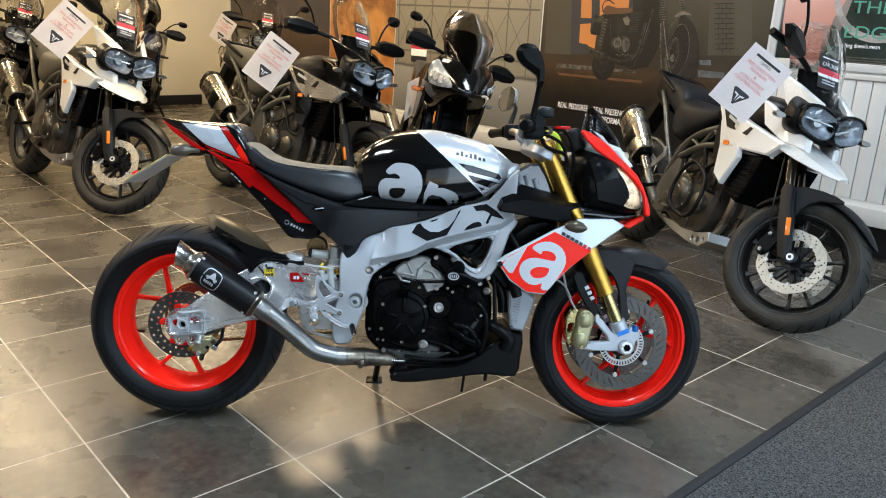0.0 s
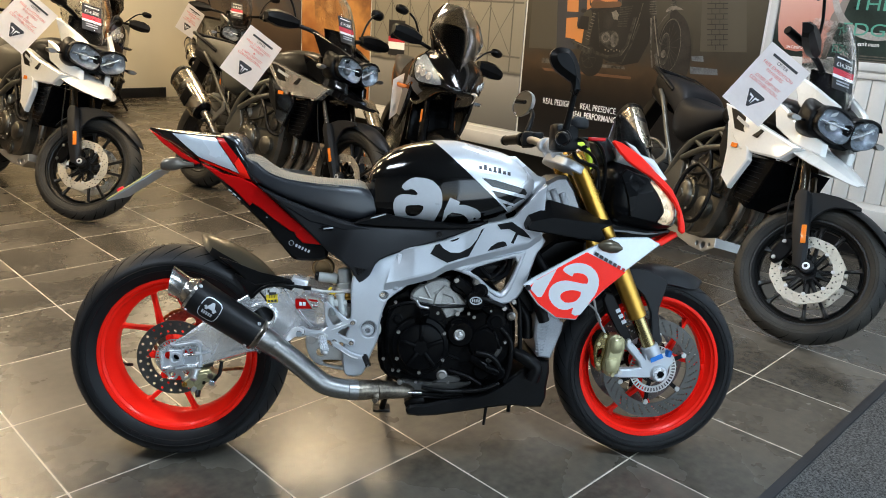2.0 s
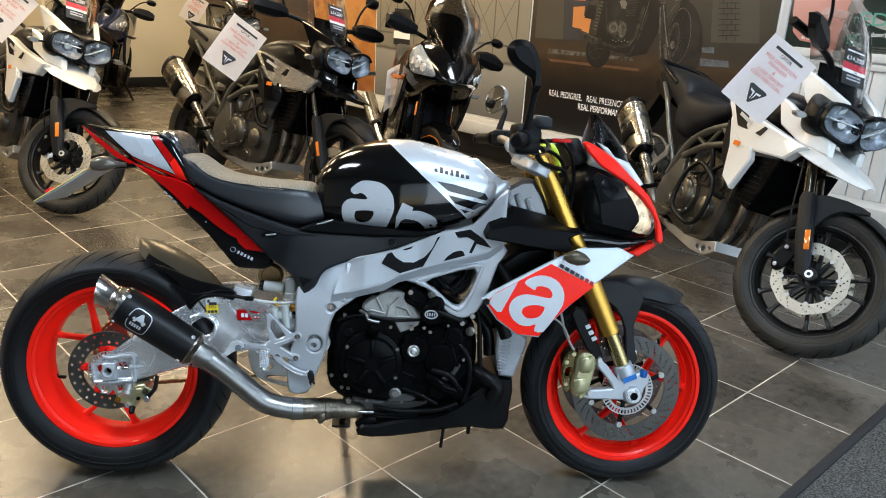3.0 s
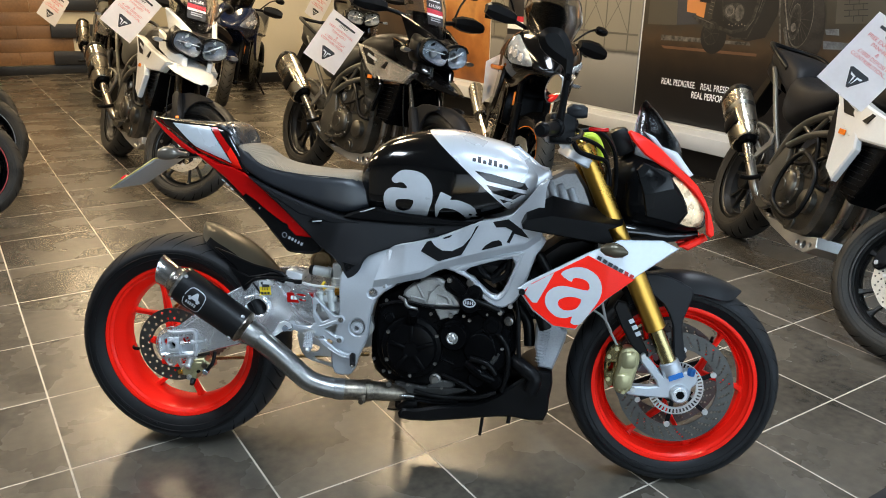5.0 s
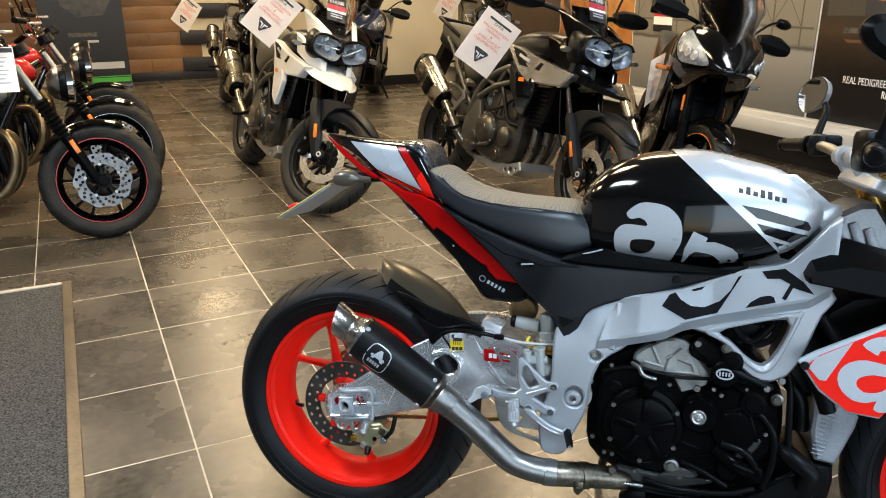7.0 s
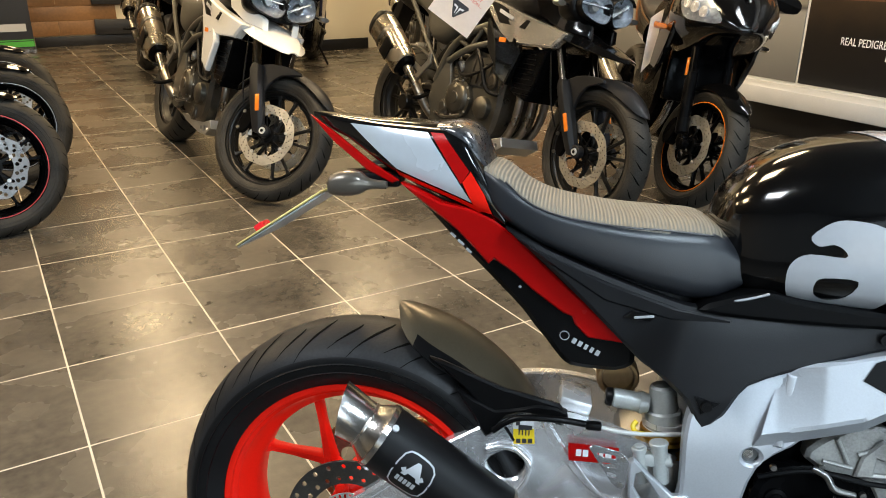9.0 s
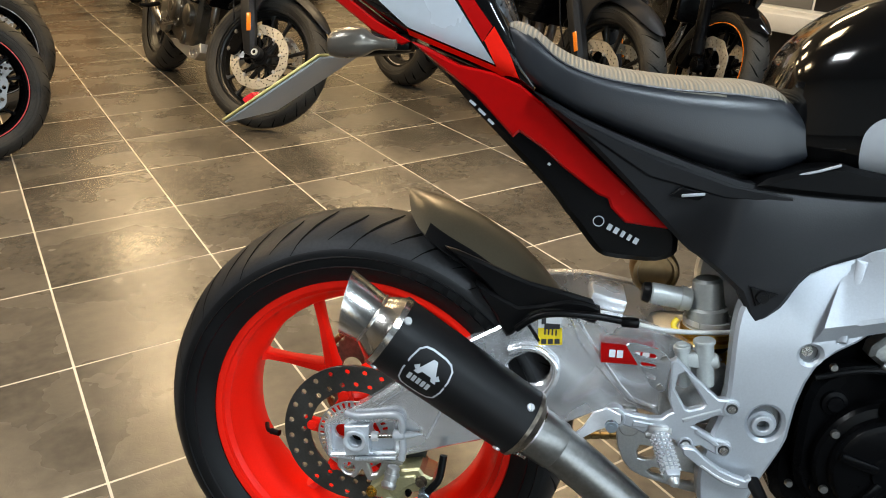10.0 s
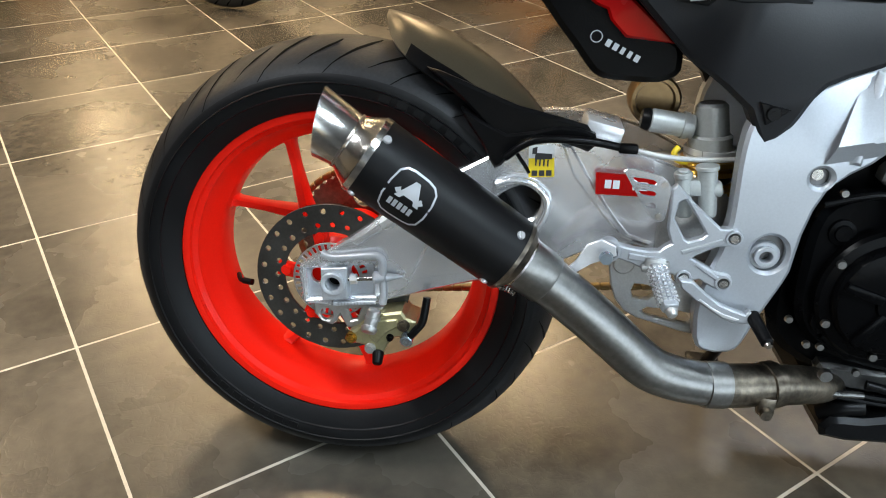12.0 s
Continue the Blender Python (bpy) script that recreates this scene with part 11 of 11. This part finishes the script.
ink_line([(0.612, 1.359), (0.606, 1.326)], 0.0041, P_DTY, "brick_joint", 0.01690)
ink_line([(0.633, 1.323), (0.627, 1.29)], 0.0041, P_DTY, "brick_joint", 0.01696)
ink_line([(0.6, 1.29), (0.594, 1.256)], 0.0041, P_DTY, "brick_joint", 0.01702)
ink_line([(0.621, 1.254), (0.615, 1.22)], 0.0041, P_DTY, "brick_joint", 0.01708)
ink_line([(0.588, 1.22), (0.583, 1.187)], 0.0041, P_DTY, "brick_joint", 0.01714)
ink_line([(0.608, 1.531), (0.603, 1.498)], 0.0041, P_DTY, "brick_joint", 0.01720)
ink_line([(0.576, 1.497), (0.57, 1.465)], 0.0041, P_DTY, "brick_joint", 0.01726)
ink_line([(0.597, 1.463), (0.591, 1.43)], 0.0041, P_DTY, "brick_joint", 0.01732)
ink_line([(0.564, 1.429), (0.559, 1.397)], 0.0041, P_DTY, "brick_joint", 0.01738)
ink_line([(0.585, 1.394), (0.579, 1.361)], 0.0041, P_DTY, "brick_joint", 0.01744)
ink_line([(0.553, 1.361), (0.547, 1.328)], 0.0041, P_DTY, "brick_joint", 0.01750)
ink_line([(0.573, 1.326), (0.568, 1.293)], 0.0041, P_DTY, "brick_joint", 0.01756)
ink_line([(0.541, 1.293), (0.535, 1.26)], 0.0041, P_DTY, "brick_joint", 0.01762)
ink_line([(0.561, 1.257), (0.556, 1.224)], 0.0041, P_DTY, "brick_joint", 0.01768)
ink_line([(0.529, 1.224), (0.523, 1.191)], 0.0041, P_DTY, "brick_joint", 0.01774)
SC = Matrix.Diagonal((0.70, 1, 1, 1))
words("slogan_line", "REAL PEDIGREE. ", 0.068, Matrix.Translation((2.30 - 2.04, 0.642 - z0, 0.0185)) @ SC, WHITE_INK, ob)
words("slogan_line", "REAL PRESENCE.", 0.068, Matrix.Translation((2.30 - 1.66, 0.642 - z0, 0.0185)) @ SC, WHITE_INK, ob)
words("slogan_line", "REAL PERFORMANCE.", 0.068, Matrix.Translation((2.30 - 1.735, 0.572 - z0, 0.0185)) @ SC, WHITE_INK, ob, bold=0.0009)

GAR = print_mat("garage_print", [(0.0, (0.10, 0.098, 0.093)), (0.12, (0.19, 0.185, 0.17)), (0.213, (0.26, 0.25, 0.23)), (0.222, (0.05, 0.048, 0.045)), (0.235, (0.20, 0.185, 0.15)), (0.6, (0.25, 0.23, 0.18)), (1.0, (0.30, 0.27, 0.21))], 0, 2.14, 0.02, 5, 0.35)
ob, a0, z0 = poster("garage_poster", 4.33, 2.32, 0.362, 2.5, GAR, "large beige poster of a braced metal garage door")
O = (a0, z0)
BRACE = mat("printed_brace", (0.10, 0.092, 0.075), 0.4)
for k in range(8):
    a = 4.28 - 0.26 * k
    inked(ob, O, [(a, 0.86), (a - 0.014, 0.86), (a - 0.014, 2.45), (a, 2.45)], BRACE, "printed_stile")
for k in range(7):
    a = 4.28 - 0.26 * k
    for z in (1.0, 1.45, 1.9):
        inked(ob, O, [(a, z), (a - 0.26, z + 0.40), (a - 0.26, z + 0.412), (a, z + 0.012)], BRACE, "printed_brace", 0.0094)
        inked(ob, O, [(a, z + 0.40), (a - 0.26, z), (a - 0.26, z + 0.012), (a, z + 0.412)], BRACE, "printed_brace", 0.0096)
for z in (0.98, 1.43, 1.88):
    inked(ob, O, [(4.32, z), (2.34, z), (2.34, z + 0.016), (4.32, z + 0.016)], BRACE, "printed_rail", 0.0098)

ROCK = print_mat("desert_rock_print", [(0.0, (0.10, 0.035, 0.012)), (0.3, (0.34, 0.13, 0.035)), (0.45, (0.50, 0.24, 0.07)), (0.6, (0.20, 0.085, 0.03)), (0.8, (0.55, 0.30, 0.11)), (1.0, (0.62, 0.42, 0.22))], 18, 2.2, 0.9, 2.6, 0.35)
poster("desert_poster", 5.55, 4.35, 0.362, 2.5, ROCK, "warm orange desert-rock poster")
DARKP = print_mat("dusk_print", [(0.0, (0.025, 0.020, 0.018)), (0.4, (0.07, 0.045, 0.03)), (0.6, (0.03, 0.03, 0.04)), (1.0, (0.09, 0.06, 0.04))], 5, 2.2, 0.6, 3.0, 0.35)
ob, a0, z0 = poster("dusk_poster", CRA - 0.06, 5.57, 0.362, 2.5, DARKP, "dark brown dusk poster beside the cream wall")
for k in range(5):
    inked(ob, (a0, z0), [(7.6, 1.0 - 0.05 * k), (7.1 + 0.06 * (k % 3), 1.0 - 0.05 * k), (7.1 + 0.06 * (k % 3), 1.018 - 0.05 * k), (7.6, 1.018 - 0.05 * k)], P_MET, "text_bar")

# film poster in a pale frame, white boarding below
FILM = print_mat("film_print", [(0.0, (0.012, 0.016, 0.014)), (0.09, (0.02, 0.03, 0.026)), (0.3, (0.20, 0.17, 0.15)), (0.6, (0.45, 0.40, 0.37)), (1.0, (0.5, 0.5, 0.5))], 25, 1.25, 0.25, 3.0, 0.25)
ob, a0, z0 = poster("film_poster", 0.20, -0.98, 1.19, 2.4, FILM, "framed film poster in pale, pink and dark green tones")
O = (a0, z0)
SKIN = print_mat("blurred_pink_print", [(0.0, (0.42, 0.16, 0.12)), (0.5, (0.62, 0.36, 0.30)), (1.0, (0.75, 0.68, 0.64))], -20, 0.7, 0.2, 3.0)
inked(ob, O, smooth2([(0.16, 1.28), (-0.10, 1.26), (-0.14, 1.45), (-0.20, 1.62), (-0.05, 1.85), (0.16, 1.85)], 4), SKIN, "blurred_shape", 0.009)
inked(ob, O, [(-0.16, 1.20), (-0.96, 1.20), (-0.96, 1.9), (-0.35, 1.9), (-0.24, 1.60)], mat("printed_dark_green", (0.010, 0.022, 0.018), 0.35, var=0.4, scale=8), "dark_field", 0.0091)
RINGP = mat("printed_silver_ring", (0.35, 0.32, 0.30), 0.3, var=0.3, scale=10)
inked(ob, O, ring_pts((-0.42, 1.62), 0.30, 44, sx=1.0), RINGP, "printed_ring", 0.0093, [ring_pts((-0.42, 1.63), 0.265, 40)])
for k, (txt, z, sz) in enumerate((("THE", 1.495, 0.105), ("EDGE", 1.345, 0.105))):
    words("title_line", txt, sz, Matrix.Translation((0.20 + (0.245, 0.215)[k], z - z0, 0.0105)) @ Matrix.Diagonal((1.25, 1, 1, 1)), mat("printed_green", (0.10, 0.33, 0.25), 0.4), ob)
words("title_line", "breathing doesn't mean", 0.036, Matrix.Translation((0.20 + 0.18, 1.285 - z0, 0.0105)) @ Matrix.Diagonal((0.8, 1, 1, 1)), WHITE_INK, ob)
words("title_line", "IN CINEMAS APRIL 22", 0.026, Matrix.Translation((0.20 - 0.10, 1.24 - z0, 0.0105)) @ Matrix.Diagonal((0.85, 1, 1, 1)), WHITE_INK, ob)
for k in range(2):
    inked(ob, O, [(-0.2, 1.222 - 0.016 * k), (-0.75, 1.222 - 0.016 * k), (-0.75, 1.229 - 0.016 * k), (-0.2, 1.229 - 0.016 * k)], P_MET, "text_bar", 0.0095)
for nm, lo, hi in (("poster_frame", (-0.045, -0.05), (0.0, 1.21)), ("poster_frame", (1.18, -0.05), (1.22, 1.21)), ("poster_frame", (0.0, -0.05), (1.18, 0.0))):
    bm = bmesh.new()
    box(bm, ((lo[0] + hi[0]) / 2, (lo[1] + hi[1]) / 2, 0.012), (hi[0] - lo[0], hi[1] - lo[1], 0.024), 0.004)
    part(nm, bm, LEDGE, ob)
brd = thing("wall_boarding", wall_m(0.24, PL, 0.001), "white vertical tongue-and-groove boarding", "panelling", kind="structure")
bm = bmesh.new()
box(bm, (0.0495, 0.375, 0.008), (0.095, 0.75, 0.016), 0.004)
bme = mesh_of(bm, "board", LEDGE)
for k in range(34):
    o = new("board", bme)
    o.parent = brd
    o.matrix_basis = Matrix.Translation((0.1 * k, 0, 0))
bm = bmesh.new()
box(bm, (1.7, 0.77, 0.014), (3.4, 0.035, 0.028), 0.004)
part("cap_rail", bm, LEDGE, brd)
# leaflet fixed behind the row: black, red and white
lf = thing("wall_leaflet", wall_m(4.05, 0.92, 0.012), "small black, red and white leaflet on the wall", "leaflet")
for y0, y1, mt in ((0.14, 0.30, CARD_BLACK), (0.09, 0.14, CARD_RED), (0.02, 0.09, PAPER), (-0.04, 0.02, CARD_BLACK)):
    sheet("panel", 0.24, y1 - y0 - 0.001, mt, Matrix.Translation((0, y0, 0)), 0.004, parent=lf)

# far wall: wooden cladding, black slats, roller banner
WOOD = mat("oak_cladding", (0.205, 0.107, 0.045), 0.5, var=0.25, scale=2.5, fine=40, bump=0.1)
nt = WOOD.node_tree
oi = nt.nodes.new("ShaderNodeObjectInfo")
hv = nt.nodes.new("ShaderNodeHueSaturation")
mr = nt.nodes.new("ShaderNodeMapRange")
mr.inputs["To Min"].default_value, mr.inputs["To Max"].default_value = 0.78, 1.22
nt.links.new(oi.outputs["Random"], mr.inputs["Value"])
nt.links.new(mr.outputs[0], hv.inputs["Value"])
pb = nt.nodes["Principled BSDF"]
nt.links.new(pb.inputs["Base Color"].links[0].from_socket, hv.inputs["Color"])
nt.links.new(hv.outputs[0], pb.inputs["Base Color"])
clad = thing("wall_cladding", far_m(-2.6, 0.13, 0.002), "oak plank wall cladding in mixed tones", "cladding", kind="structure")
bm = bmesh.new()
box(bm, (0.525, 0.0875, 0.009), (1.047, 0.1725, 0.018), 0.001)
pme = mesh_of(bm, "plank", WOOD)
for j in range(13):
    for i in range(-1, 5):
        x = 1.05 * i + (0.5 if j % 2 else 0.0) + (0.19 if j % 3 == 1 else 0)
        if x < -0.9 or x > 3.45:
            continue
        o = new("plank", pme)
        o.parent = clad
        o.matrix_basis = Matrix.Translation((x, 0.175 * j, random.uniform(0, 0.0015)))
for k in range(6):
    sl = thing("wall_slat", far_m(0.96, 0.12 + 0.365 * k, 0.03), "black slanted slat across the cladding edge", "slat", "black slats")
    bm = bmesh.new()
    box(bm, (0.475, 0.092, 0.025), (0.95, 0.185, 0.05), 0.006, Matrix.Rotation(radians(-1.5), 4, "Z"))
    part("slat", bm, SKIRT, sl)
ban = thing("roller_banner", far_m(-0.76, 0.0, 0.0, 9.5), "dark roller banner with a green foot", "banner")
BANM = print_mat("banner_print", [(0.0, (0.009, 0.009, 0.010)), (0.5, (0.017, 0.017, 0.018)), (1.0, (0.010, 0.010, 0.010))], 8, 2.0, 0.25, 4)
sheet("banner_cloth", 0.98, 1.98, BANM, Matrix.Translation((0, 0.06, 0)), 0.004, parent=ban)
sheet("banner_base", 1.0, 0.06, GUN, Matrix.Translation((-0.01, 0, -0.06)), 0.14, 0.006, parent=ban)
GRN = mat("banner_green", (0.06, 0.36, 0.05), 0.4)
for nm, x, y, w, h, mt in (("banner_band", 0.0, 0.075, 0.98, 0.06, GRN), ("banner_band", 0.0, 0.145, 0.98, 0.012, GRN), ("wordmark_bar", 0.32, 0.25, 0.60, 0.085, GREY_DECAL), ("script_bar", 0.30, 0.66, 0.34, 0.05, P_MET), ("tag_bar", 0.52, 0.585, 0.13, 0.03, GREY_DECAL)):
    sheet(nm, w, h, mt, Matrix.Translation((x, y, 0.0045)), 0.001, 0.0002, parent=ban)
bm = bmesh.new()
for pts in ([(0.25, 1.05), (0.45, 0.90), (0.75, 0.92), (0.85, 1.10), (0.70, 1.35), (0.40, 1.40)], [(0.15, 1.2), (0.28, 1.08), (0.34, 1.35), (0.22, 1.5)], [(0.78, 1.3), (0.9, 1.15), (0.94, 1.5), (0.8, 1.6)]):
    flat(bm, pts, 0.0052)
part("printed_shape", bm, mat("banner_grey_shape", (0.045, 0.045, 0.043), 0.4, var=0.6, scale=9), ban)

# ---- floor tiles ----
def tile_bm(bm, x, y, s):
    h, g = s / 2, 0.0028
    lo = [bm.verts.new((x + i * (h - g), y + j * (h - g), -0.004)) for i, j in ((-1, -1), (1, -1), (1, 1), (-1, 1))]
    mid = [bm.verts.new((x + i * (h - g), y + j * (h - g), -0.0003)) for i, j in ((-1, -1), (1, -1), (1, 1), (-1, 1))]
    top = [bm.verts.new((x + i * (h - g - 0.0006), y + j * (h - g - 0.0006), 0.0)) for i, j in ((-1, -1), (1, -1), (1, 1), (-1, 1))]
    skin(bm, [lo, mid], False)
    skin(bm, [mid, top], False)
    bm.faces.new(top)


bm = bmesh.new()
tile_bm(bm, 0, 0, TILE)
tile_mesh = mesh_of(bm, "tile", TILE_MAT, 20)
rest = bmesh.new()
i0, i1 = math.floor((B0 - T0B) / TILE), math.ceil((4.30 - T0B) / TILE)
j0, j1 = math.floor((A0 - T0A) / TILE), math.ceil((A1 - T0A) / TILE)
for i in range(i0, i1):
    for j in range(j0, j1):
        x, y = T0B + (i + 0.5) * TILE, T0A + (j + 0.5) * TILE
        if x + TILE / 2 < MAT_B and y + TILE / 2 < MAT_END:
            continue
        if y + TILE / 2 < MAT_A:
            continue
        if -3.2 < x < 4.4 and -1.6 < y < 6.6:
            ob = new("tile", tile_mesh)
            ob.matrix_world = ROOM @ pose(x, y, 0)
            ob.parent = floor
            ob.matrix_parent_inverse = ROOM.inverted()
        else:
            tile_bm(rest, x, y, TILE)
tagged(part("tile_field", rest, TILE_FAR, floor), kind="stuff")
